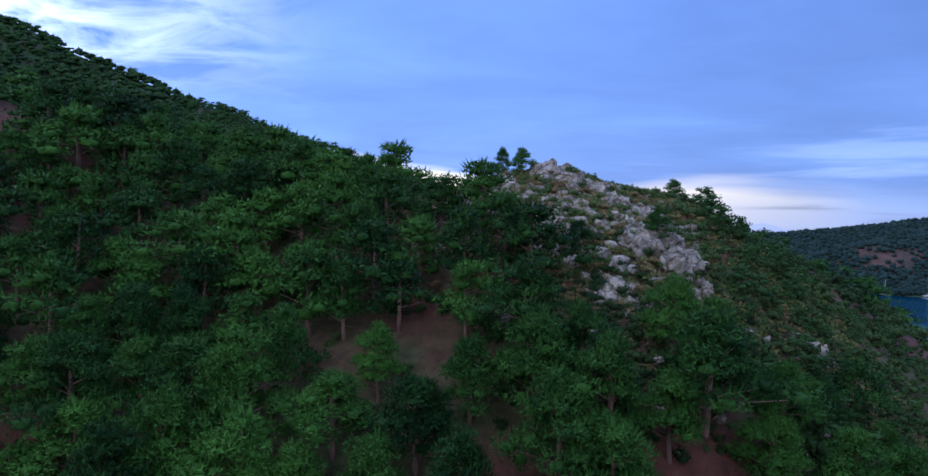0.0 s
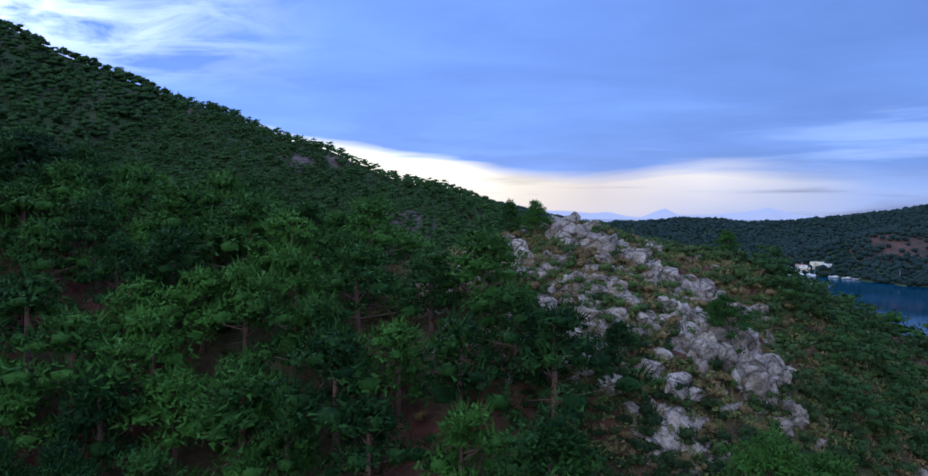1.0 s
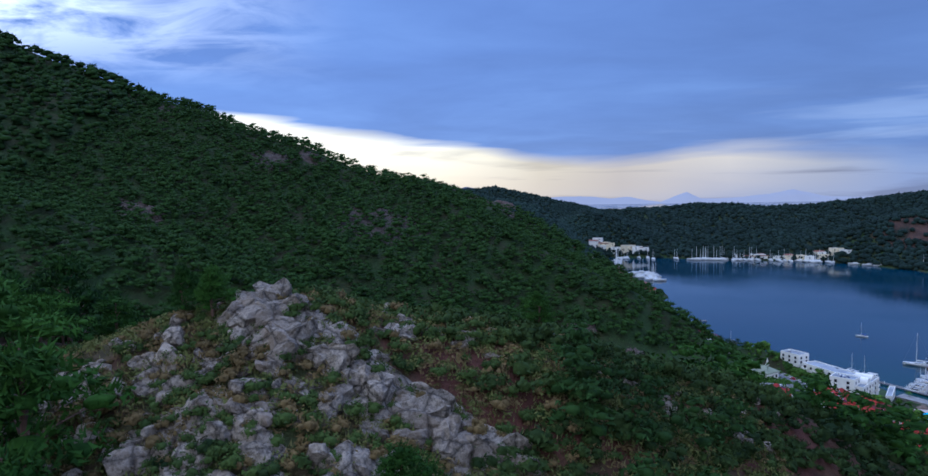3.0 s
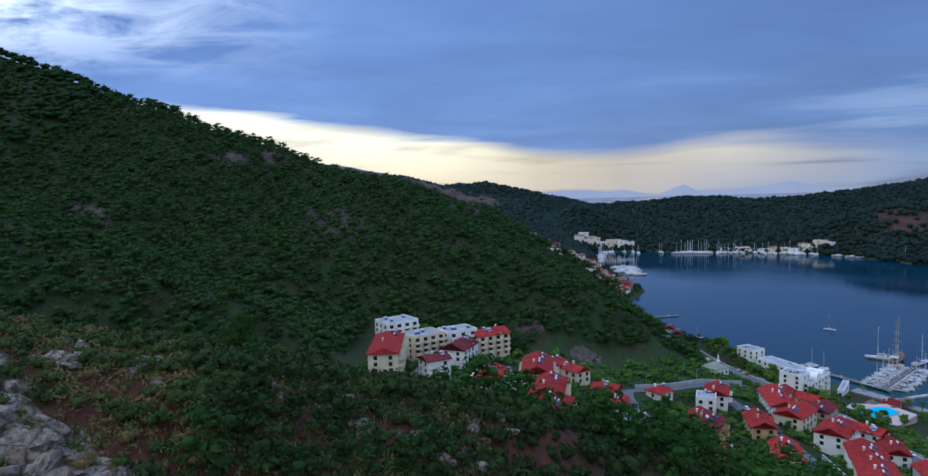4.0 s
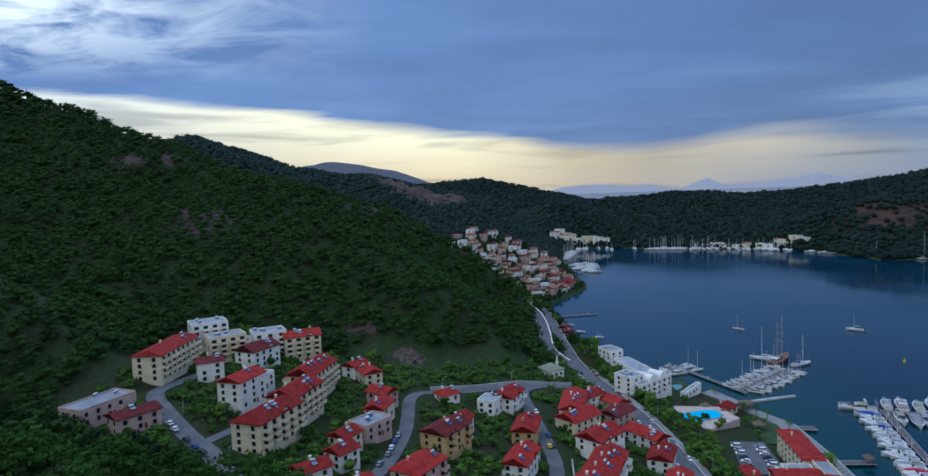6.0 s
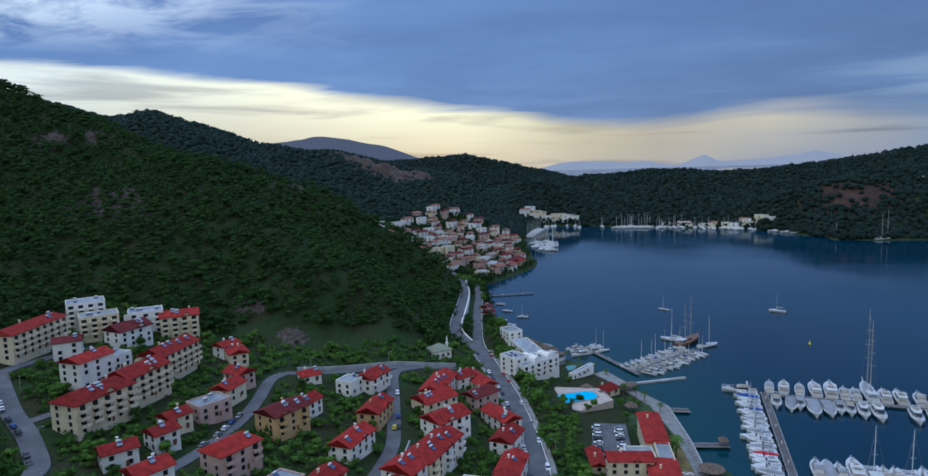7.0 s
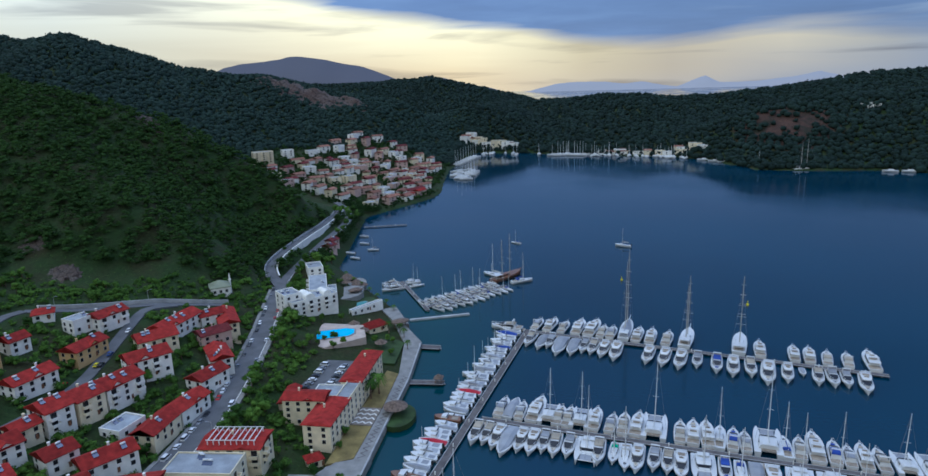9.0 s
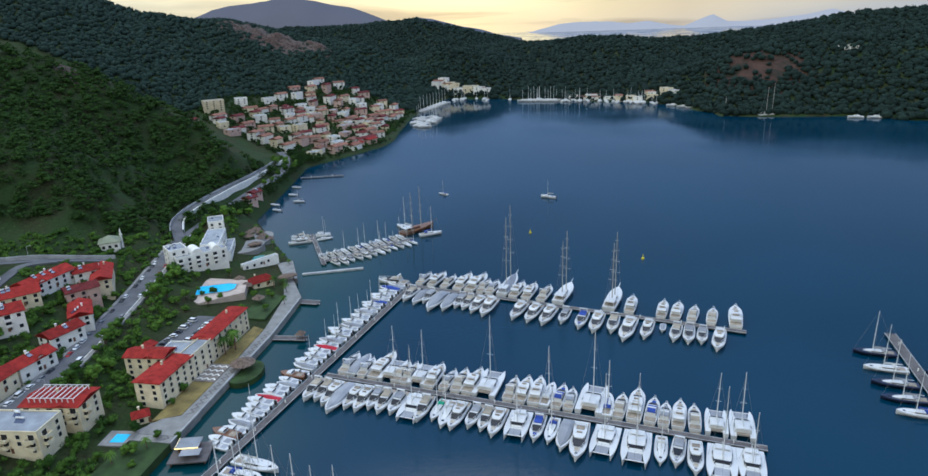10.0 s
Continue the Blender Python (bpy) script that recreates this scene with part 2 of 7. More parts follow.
M["beige_canvas"] = plain("beige_canvas", (0.42, 0.36, 0.27), 0.7, vary=0.1, rand=0.15)
M["mast"] = plain("mast_alloy", (0.78, 0.77, 0.74), 0.4, vary=0.06)
M["spar"] = plain("weathered_spar", (0.42, 0.39, 0.34), 0.6, vary=0.12)
M["wire"] = plain("steel_wire", (0.22, 0.22, 0.23), 0.5, vary=0.06)
M["pool"] = plain("pool_water", (0.02, 0.52, 0.82), 0.2, vary=0.05, scale=2, spec=0.2)
M["grass_yellow"] = plain("dry_lawn", (0.24, 0.18, 0.06), 0.9, vary=0.2, scale=1.2, bump=0.3)
M["grass_green"] = plain("lawn", (0.032, 0.062, 0.014), 0.9, vary=0.2, scale=1.2, bump=0.3)

# ---- ground ----
SHORE = [(175, -400), (170, 60), (160, 120), (159.7, 173), (159.2, 214), (157.4, 236), (149, 249), (141, 267), (122, 291),
         (106, 312), (100, 344), (93, 380), (87, 412), (100, 440), (112, 470), (114, 492), (108, 530), (100, 600),
         (102, 728), (160, 715), (211, 698), (291, 676), (315, 645), (340, 585), (387, 583), (426, 581), (445, 560),
         (700, 530), (1600, 500), (1600, 3000), (-1600, 3000), (-1600, -400)]
RIDGES = [
    # crest points, slope on the near side, slope on the far side
    ([(-260, 95, 138), (-160, 90, 105), (-90, 85, 84), (-45, 82, 70.5), (-20, 80, 62.5), (0, 77, 60.5), (12, 77, 62.8), (22, 81, 61.0),
      (30, 85, 57.6), (36, 89, 55.4), (43, 94, 52.2), (50, 101, 48.4), (57, 110, 42.8), (66, 119, 36.5), (78, 129, 25), (92, 134, 13)], 0.68, 0.52),
    ([(-420, 330, 216), (-330, 335, 186), (-230, 348, 147), (-190, 350, 129), (-165, 350, 121), (-145, 349, 113), (-120, 344, 105), (-100, 338, 99), (-80, 332, 91), (-55, 326, 80),
      (-30, 320, 73), (0, 337, 65), (25, 345, 54), (55, 350, 37), (76, 347, 22), (80, 372, 14)], 0.34, 0.45),
    ([(-30, 310, 72), (10, 285, 54), (50, 266, 39), (72, 263, 27), (88, 268, 14)], 0.40, 0.30),
    ([(-200, 215, 100), (-130, 205, 76), (-80, 197, 61), (-27, 189, 44), (2, 183, 30)], 0.35, 0.40),
    ([(99, 266, 10.5), (95, 300, 10), (93, 325, 11), (88, 360, 11), (82, 392, 9), (74, 425, 6)], 0.32, 0.32),
    ([(-400, 500, 190), (-300, 530, 132), (-245, 542, 116), (-225, 546, 111.5), (-195, 556, 116), (-165, 580, 103), (-125, 610, 86), (-63, 655, 77), (-7, 670, 62),
      (40, 710, 52), (80, 760, 44), (110, 850, 42)], 0.36, 0.3),
    ([(-250, 1150, 70), (-111, 1170, 72), (-30, 1170, 77), (30, 1170, 63), (110, 1170, 44)], 0.25, 0.3),
    ([(110, 1000, 40), (147, 965, 41), (213, 930, 46), (277, 902, 49), (326, 905, 43.5), (400, 880, 49), (492, 820, 65), (560, 810, 69), (760, 800, 88),
      (1100, 800, 120)], 0.22, 0.3),
    ([(345, 690, 33), (423, 720, 46), (470, 720, 47), (600, 700, 60), (900, 650, 80)], 0.30, 0.25),
]


def segment_distance(px, py, a, b):
    ax, ay = a[0], a[1]
    dx, dy = b[0] - ax, b[1] - ay
    f = np.clip(((px - ax) * dx + (py - ay) * dy) / (dx * dx + dy * dy), 0, 1)
    return np.hypot(px - ax - f * dx, py - ay - f * dy), f


def inside(px, py, poly):
    res = np.zeros(np.shape(px), bool)
    for (x0, y0), (x1, y1) in zip(poly, poly[1:] + poly[:1]):
        if y0 != y1:
            res ^= ((y0 > py) != (y1 > py)) & (px < (x1 - x0) * (py - y0) / (y1 - y0) + x0)
    return res


def shore_distance(px, py):
    best = np.full(np.shape(px), 1e9)
    for a, b in zip(SHORE, SHORE[1:]):
        best = np.minimum(best, segment_distance(px, py, a, b)[0])
    return np.where(inside(px, py, SHORE), best, -best)


def waves(px, py, size, seed):
    """Smooth noise of about -1 to 1."""
    rng = np.random.RandomState(seed)
    res = np.zeros(np.shape(px))
    for k in range(7):
        a, ph = rng.uniform(0, 6.283), rng.uniform(0, 6.283, 2)
        f = 6.283 / size * rng.uniform(0.6, 1.6)
        res += np.sin(px * f * math.cos(a) + py * f * math.sin(a) + ph[0] + 0.8 * np.sin(py * f * 0.7 * math.cos(a + 1) + ph[1]))
    return res / 4.0


def terrain(px, py):
    px, py = np.asarray(px, float), np.asarray(py, float)
    d = shore_distance(px, py)
    soft = np.logaddexp(0, (d - 14) / 5.0) * 5.0
    base = 0.9 + 0.2 * np.minimum(soft, 120 + 0.15 * np.maximum(soft - 120, 0))
    base = base - np.clip((py - 760) / 150, 0, 1) * 0.8 * np.maximum(base - 14, 0)
    base = base + 2.2 * np.exp(-((px - 85) / 45) ** 2 - ((py - 222) / 28) ** 2) * np.clip(d / 30, 0, 1)
    base = np.where(d < 0, np.maximum(-6, 0.9 + d * 1.2), base)
    rough = waves(px, py, 55, 3) * 1.6 + waves(px, py, 19, 5) * 0.55
    total = np.zeros(np.shape(px))
    k = 3.5
    for pts, near, far in RIDGES:
        top, weight = np.zeros(np.shape(px)), np.zeros(np.shape(px))
        for a, b in zip(pts, pts[1:]):
            dist, f = segment_distance(px, py, a, b)
            cy = a[1] + f * (b[1] - a[1])
            slope = near + (far - near) * np.clip((py - cy) / 20 + 0.5, 0, 1)
            w = 1 / (dist + 1.0) ** 6
            top += w * (a[2] + f * (b[2] - a[2]) - slope * (np.sqrt(dist * dist + 16) - 4))
            weight += w
        best = top / weight
        best = np.where(best > base, best + rough * np.clip((best - base) / 12, 0, 1), best)
        total += np.exp(np.clip((best - base - 3) / k, -40, 100))
    land = base + k * np.log1p(total)
    land = land + 3 * np.clip((land - base) / 15, 0, 1)
    return np.where(d > 0, base + (land - base) * np.clip(d / np.where(py > 420, 70, 14), 0, 1), base)


def steps(a, b, fine, growth=0, to=0):
    res = list(np.arange(a, b, fine))
    while growth and res[-1] < to:
        fine *= growth
        res.append(res[-1] + fine)
    return res


GX = sorted([-v for v in steps(100, 130, 2.5, 1.09, 1500)] + steps(-100, 185, 2.5, 1.07, 1550))
GY = sorted([-v for v in steps(0.1, 5, 3, 1.25, 380)] + steps(0, 400, 2.5, 1.03, 1500))
GX, GY = np.array(sorted(set(np.round(GX, 2)))), np.array(sorted(set(np.round(GY, 2))))
mx, my = np.meshgrid(GX, GY)
GZ = terrain(mx, my)
# the coast road, which parts below the wooded slope into an upper and a lower road
COAST = [(124, 130), (125.4, 150), (125.6, 172), (124.6, 188), (121.8, 203), (115.8, 227), (108.4, 250), (103.4, 266)]
UPPER = [(103.4, 266), (97.6, 273), (92.6, 281), (91.0, 291), (90.4, 303), (88.6, 325), (85.6, 352), (82.0, 372), (78.5, 390), (74.5, 405)]
LOWER = [(103.4, 266), (101.2, 274), (99.0, 289), (96.6, 308), (94.0, 330), (91.2, 358), (88.0, 380), (82.0, 398), (75, 413), (66, 424)]
COAST_Z, UPPER_Z, LOWER_Z = (4.6, 4.8, 5.0, 5.4, 6.2, 7.0, 7.2, 7.2), (7.2, 7.9, 9.0, 9.9, 10.4, 10.0, 8.6, 7.4, 6.2, 5.6), (7.2, 7.2, 7.0, 6.8, 6.4, 5.7, 5.3, 5.0, 5.2, 6.0)
STREETS = [
    ([(90, 140), (92.5, 156), (94.8, 172), (95, 184.6), (92.4, 195), (89.5, 206), (85.5, 220), (90, 228)], 3.0),
    ([(60, 140), (62.5, 158), (64.1, 171.6), (63.8, 184.2), (62.4, 193), (60.2, 203), (62, 207)], 3.0),
    ([(58, 132), (45, 150), (36, 158), (27, 164), (19, 171), (11, 178), (12.5, 188), (13.5, 200)], 3.6),
    ([(32, 162), (34.5, 170), (35, 185), (33, 205), (32, 212)], 2.6),
    ([(62, 207), (72.4, 213), (86.3, 226), (99, 238)], 2.4),
]


def carve(pts, zs, half, blend, sink=0.3):
    """Cuts the bed of a road into the ground, level across and blended into the slope."""
    global GZ
    best, level = np.full(GZ.shape, 1e9), np.zeros(GZ.shape)
    for a, b, za, zb in zip(pts, pts[1:], zs, zs[1:]):
        d, f = segment_distance(mx, my, a, b)
        level = np.where(d < best, za + f * (zb - za), level)
        best = np.minimum(best, d)
    w = np.clip(1 - (best - half) / blend, 0, 1)
    GZ = GZ * (1 - w) + (level - sink) * w


carve(COAST, COAST_Z, 4.4, 5.0)
carve(UPPER, UPPER_Z, 3.4, 5.0)
carve(LOWER, LOWER_Z, 2.6, 2.2)
for street, width in STREETS:
    carve(street, [float(v) for v in terrain([p[0] for p in street], [p[1] for p in street])], width / 2 + 1.0, 3.0, 0.0)


def ground(x, y):
    """Height of the ground mesh at a place or at arrays of places."""
    x, y = np.asarray(x, float), np.asarray(y, float)
    i, j = np.clip(np.searchsorted(GX, x) - 1, 0, len(GX) - 2), np.clip(np.searchsorted(GY, y) - 1, 0, len(GY) - 2)
    fx, fy = (x - GX[i]) / (GX[i + 1] - GX[i]), (y - GY[j]) / (GY[j + 1] - GY[j])
    return (GZ[j, i] * (1 - fx) + GZ[j, i + 1] * fx) * (1 - fy) + (GZ[j + 1, i] * (1 - fx) + GZ[j + 1, i + 1] * fx) * fy


def at(x, y):
    return float(ground(x, y))


def mesh_from(name, verts, faces, mat, smooth=False):
    """A mesh from arrays of corners and of triangles or quads."""
    verts, faces = np.asarray(verts, np.float32), np.asarray(faces, np.int32)
    me = bpy.data.meshes.new(name)
    me.vertices.add(len(verts))
    me.vertices.foreach_set("co", verts.ravel())
    n = faces.shape[1]
    me.loops.add(faces.size)
    me.loops.foreach_set("vertex_index", faces.ravel())
    me.polygons.add(len(faces))
    me.polygons.foreach_set("loop_start", np.arange(0, faces.size, n, dtype=np.int32))
    if smooth:
        me.polygons.foreach_set("use_smooth", np.ones(len(faces), bool))
    me.materials.append(mat)
    me.update(calc_edges=True)
    return me


# ground material: red soil, scrub and dry grass
gm, gt, gb = material("hill_soil", 0.95, 0, 0.2)
add, link, mth, ramp, mix = node_tools(gt)
geo = add("ShaderNodeNewGeometry")
n1 = add("ShaderNodeTexNoise", Scale=0.09, Detail=6.0, Roughness=0.6)
n2 = add("ShaderNodeTexNoise", Scale=1.1, Detail=6.0, Roughness=0.7)
for n in (n1, n2):
    link(geo.outputs["Position"], n.inputs["Vector"])
soil = ramp(n1.outputs[0], [(0.42, (0.080, 0.032, 0.021)), (0.52, (0.070, 0.050, 0.025)), (0.64, (0.050, 0.062, 0.022))])
grit = ramp(n2.outputs[0], [(0.3, (0.55, 0.55, 0.55)), (0.7, (1.3, 1.25, 1.2))])
# bare red earth on the quarried slope across the bay
pos = add("ShaderNodeSeparateXYZ")
link(geo.outputs["Position"], pos.inputs[0])
floor_green = ramp(n1.outputs[0], [(0.34, (0.034, 0.036, 0.014)), (0.58, (0.024, 0.048, 0.012))])
soil = mix(mth("DIVIDE", mth("SUBTRACT", pos.outputs[1], 92.0), 25.0, clamp=True), soil, floor_green)
quarry = mth("ADD", mth("POWER", mth("DIVIDE", mth("SUBTRACT", pos.outputs[0], 384.0), 50.0), 2.0), mth("POWER", mth("DIVIDE", mth("SUBTRACT", pos.outputs[1], 672.0), 52.0), 2.0))
quarry = mth("ADD", quarry, mth("MULTIPLY", mth("SUBTRACT", n1.outputs[0], 0.5), 1.4))
n3 = add("ShaderNodeTexNoise", Scale=0.05, Detail=7.0, Roughness=0.7, Distortion=1.2)
link(geo.outputs["Position"], n3.inputs["Vector"])
bare_earth = ramp(n3.outputs[0], [(0.38, (0.024, 0.024, 0.014)), (0.47, (0.052, 0.030, 0.021)), (0.64, (0.084, 0.045, 0.031))])
soil = mix(mth("DIVIDE", mth("SUBTRACT", 1.0, quarry), 0.45, clamp=True), soil, bare_earth)
link(mix(1.0, soil, grit, "MULTIPLY"), gb.inputs["Base Color"])
bmp = add("ShaderNodeBump", Strength=0.8, Distance=0.3)
link(n2.outputs[0], bmp.inputs["Height"]), link(bmp.outputs[0], gb.inputs["Normal"])
M["soil"] = gm

nx, ny = len(GX), len(GY)
idx = np.arange(nx * ny).reshape(ny, nx)
quads = np.stack([idx[:-1, :-1], idx[:-1, 1:], idx[1:, 1:], idx[1:, :-1]], -1).reshape(-1, 4)
ground_ob = new("ground", mesh_from("ground", np.stack([mx, my, GZ], -1).reshape(-1, 3), quads, M["soil"], True))
tagged(ground_ob, "hilly ground of red soil, dry grass and scrub", "ground", kind="structure")

# water
sm, st, sb = material("sea_water", 0.07, 0, 0.42)
add, link, mth, ramp, mix = node_tools(st)
geo = add("ShaderNodeNewGeometry")
w1 = add("ShaderNodeTexNoise", Scale=0.9, Detail=4.0, Roughness=0.6)
w2 = add("ShaderNodeTexNoise", Scale=0.012, Detail=3.0)
for n in (w1, w2):
    link(geo.outputs["Position"], n.inputs["Vector"])
pos = add("ShaderNodeSeparateXYZ")
link(geo.outputs["Position"], pos.inputs[0])
shallow = mth("MULTIPLY", mth("DIVIDE", mth("SUBTRACT", 192.0, pos.outputs[0]), 34.0, clamp=True), mth("DIVIDE", mth("SUBTRACT", 330.0, pos.outputs[1]), 70.0, clamp=True))
shallow = mth("MULTIPLY", shallow, mth("ADD", 0.6, mth("MULTIPLY", w2.outputs[0], 0.5)))
deep = ramp(w2.outputs[0], [(0.3, (0.0, 0.022, 0.044)), (0.7, (0.0, 0.031, 0.060))])
link(mix(shallow, deep, (0.003, 0.044, 0.043)), sb.inputs["Base Color"])
link(ramp(w2.outputs[0], [(0.35, (0.05,) * 3), (0.65, (0.16,) * 3)]), sb.inputs["Roughness"])
bmp = add("ShaderNodeBump", Strength=0.12, Distance=0.1)
link(w1.outputs[0], bmp.inputs["Height"]), link(bmp.outputs[0], sb.inputs["Normal"])
sb.inputs["IOR"].default_value = 1.33
M["sea"] = sm
sea = new("water", mesh_from("water", [(-3000, -500, 0), (4000, -500, 0), (4000, 3750, 0), (-3000, 3750, 0)], [(0, 1, 2, 3)], M["sea"]))
tagged(sea, "calm dark blue sea in a sheltered bay", "sea", kind="structure")


# far mountains, the haze of distance put into their colour and a faint glow
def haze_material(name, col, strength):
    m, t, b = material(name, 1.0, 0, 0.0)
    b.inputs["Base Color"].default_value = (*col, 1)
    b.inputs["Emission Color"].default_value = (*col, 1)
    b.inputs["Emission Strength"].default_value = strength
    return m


def far_range(name, crest, depth, mat, label):
    xs = np.linspace(crest[0][0], crest[-1][0], 160)
    zs = np.interp(xs, [c[0] for c in crest], [c[2] for c in crest])
    zs = zs + waves(xs, xs * 0, 160, 11) * 1.6 + waves(xs, xs * 0, 45, 12) * 0.7
    ys = np.interp(xs, [c[0] for c in crest], [c[1] for c in crest])
    v, f = [], []
    for k, (dy, s) in enumerate(((-depth, -0.02), (-depth * 0.55, 0.5), (0, 1.0), (depth, -0.05))):
        v += list(zip(xs, ys + dy + waves(xs, xs * 0 + k, 120, 14 + k) * depth * 0.1, zs * s))
    n = len(xs)
    for r in range(3):
        f += [(r * n + i, r * n + i + 1, (r + 1) * n + i + 1, (r + 1) * n + i) for i in range(n - 1)]
    tagged(new(name, mesh_from(name, v, f, mat, True)), label, "mountains", kind="structure")


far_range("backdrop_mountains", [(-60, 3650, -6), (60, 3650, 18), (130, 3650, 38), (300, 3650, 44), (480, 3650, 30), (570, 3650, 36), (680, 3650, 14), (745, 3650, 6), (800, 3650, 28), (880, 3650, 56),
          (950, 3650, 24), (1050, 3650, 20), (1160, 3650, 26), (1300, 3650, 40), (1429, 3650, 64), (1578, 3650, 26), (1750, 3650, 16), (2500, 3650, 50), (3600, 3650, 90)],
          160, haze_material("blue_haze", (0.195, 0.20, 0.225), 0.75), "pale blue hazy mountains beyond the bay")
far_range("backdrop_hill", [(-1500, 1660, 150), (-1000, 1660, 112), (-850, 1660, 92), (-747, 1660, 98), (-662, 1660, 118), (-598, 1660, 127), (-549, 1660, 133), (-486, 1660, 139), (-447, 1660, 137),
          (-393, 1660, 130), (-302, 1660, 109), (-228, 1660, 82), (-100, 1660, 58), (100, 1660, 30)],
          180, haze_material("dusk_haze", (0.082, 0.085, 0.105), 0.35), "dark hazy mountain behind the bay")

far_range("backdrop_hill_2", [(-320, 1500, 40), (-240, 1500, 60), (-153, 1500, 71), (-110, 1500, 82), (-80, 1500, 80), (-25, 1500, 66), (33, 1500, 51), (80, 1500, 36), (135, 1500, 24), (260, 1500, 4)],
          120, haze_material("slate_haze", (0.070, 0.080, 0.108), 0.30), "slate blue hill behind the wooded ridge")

# ---- building blocks ----


def thing(name, label, category, x, y, z, yaw=0, group="", kind=""):
    ob = new(name)
    ob.empty_display_size = 0.3
    ob.matrix_world = pose(x, y, z, 0, 0, yaw)
    return tagged(ob, label, category, group, kind)


def part(name, bm, mat, parent, label="", smooth=False):
    """One mesh object under a thing or a part; bm may be a bmesh or a mesh that is shared."""
    if isinstance(bm, bpy.types.Mesh):
        me = bm
    else:
        me = bpy.data.meshes.new(name)
        bm.normal_update()
        bm.to_mesh(me)
        bm.free()
        me.materials.append(mat)
        if smooth:
            for p in me.polygons:
                p.use_smooth = True
    ob = new(name, me)
    ob.parent = parent
    return tagged(ob, label)


def box(bm, x, y, z, sx, sy, sz, top=(1.0, 1.0), shift=(0.0, 0.0)):
    """A box that stands on z, with its top scaled and shifted."""
    v = []
    for k, (fx, fy, dx, dy) in enumerate(((1, 1, 0, 0), (top[0], top[1], shift[0], shift[1]))):
        for ax, ay in ((-1, -1), (1, -1), (1, 1), (-1, 1)):
            v.append(bm.verts.new((x + dx + ax * sx / 2 * fx, y + dy + ay * sy / 2 * fy, z + k * sz)))
    for f in ((3, 2, 1, 0), (4, 5, 6, 7), (0, 1, 5, 4), (1, 2, 6, 5), (2, 3, 7, 6), (3, 0, 4, 7)):
        bm.faces.new([v[i] for i in f])
    return bm


def boxes(*rows):
    bm = bmesh.new()
    for r in rows:
        box(bm, *r)
    return bm


def tube(bm, a, b, r0, r1=None, n=6):
    """A tapered round bar from a to b."""
    a, b = Vector(a), Vector(b)
    r1 = r0 if r1 is None else r1
    q = (b - a).to_track_quat("Z", "Y")
    ends = []
    for p, r in ((a, r0), (b, r1)):
        ends.append([bm.verts.new(p + q @ Vector((r * math.cos(2 * math.pi * i / n), r * math.sin(2 * math.pi * i / n), 0))) for i in range(n)])
    for i in range(n):
        bm.faces.new((ends[0][i], ends[0][(i + 1) % n], ends[1][(i + 1) % n], ends[1][i]))
    bm.faces.new(ends[1])
    bm.faces.new(ends[0][::-1])
    return bm


def loft(bm, rings, cap=True):
    """A skin over rings of equally many points."""
    vs = [[bm.verts.new(p) for p in r] for r in rings]
    n = len(rings[0])
    for a, b in zip(vs, vs[1:]):
        for i in range(n):
            bm.faces.new((a[i], a[(i + 1) % n], b[(i + 1) % n], b[i]))
    if cap:
        bm.faces.new(vs[0][::-1])
        bm.faces.new(vs[-1])
    return bm


def ribbon(name, pts, width, mat, lift, label, category, kind="structure", side=0.0, deep=2.6, zs=None):
    """A strip laid on the ground, or at the heights zs, along a line, sampled every two metres, moved sideways by side."""
    line, rise = [], []
    for a, b in zip(pts, pts[1:]):
        n = max(1, int(math.hypot(b[0] - a[0], b[1] - a[1]) / 2))
        line += [(a[0] + (b[0] - a[0]) * i / n, a[1] + (b[1] - a[1]) * i / n) for i in range(n)]
        if zs:
            k = pts.index(a)
            rise += [zs[k] + (zs[k + 1] - zs[k]) * i / n for i in range(n)]
    line.append(pts[-1])
    line = np.array(line, float)
    for _ in range(4):
        line[1:-1] = (line[:-2] + 2 * line[1:-1] + line[2:]) / 4
    d = np.gradient(line, axis=0)
    d /= np.linalg.norm(d, axis=1)[:, None]
    nrm = np.stack([-d[:, 1], d[:, 0]], -1)
    mid = line + nrm * side
    offs = np.linspace(-width / 2, width / 2, 5)
    hz = np.maximum.reduce([ground(mid[:, 0] + nrm[:, 0] * o, mid[:, 1] + nrm[:, 1] * o) for o in np.linspace(-width / 2 - 0.3, width / 2 + 0.3, 5)])
    for _ in range(3):
        hz[1:-1] = np.maximum(hz[1:-1], (hz[:-2] + hz[2:]) / 2)
    if zs:
        hz = np.array(rise + [zs[-1]])
        for _ in range(4):
            hz[1:-1] = (hz[:-2] + 2 * hz[1:-1] + hz[2:]) / 4
    bm = bmesh.new()
    rows = []
    for (x, y), (u, v), z in zip(mid, nrm, hz):
        rows.append([bm.verts.new((x + u * offs[0], y + v * offs[0], z + lift - deep))] + [bm.verts.new((x + u * o, y + v * o, z + lift)) for o in offs]
                    + [bm.verts.new((x + u * offs[-1], y + v * offs[-1], z + lift - deep))])
    for a, b in zip(rows, rows[1:]):
        for i in range(len(a) - 1):
            bm.faces.new((a[i + 1], a[i], b[i], b[i + 1]))
    me = bpy.data.meshes.new(name)
    bm.normal_update()
    bm.to_mesh(me)
    bm.free()
    me.materials.append(mat)
    return tagged(new(name, me), label, category, kind=kind)


SHARED = {}


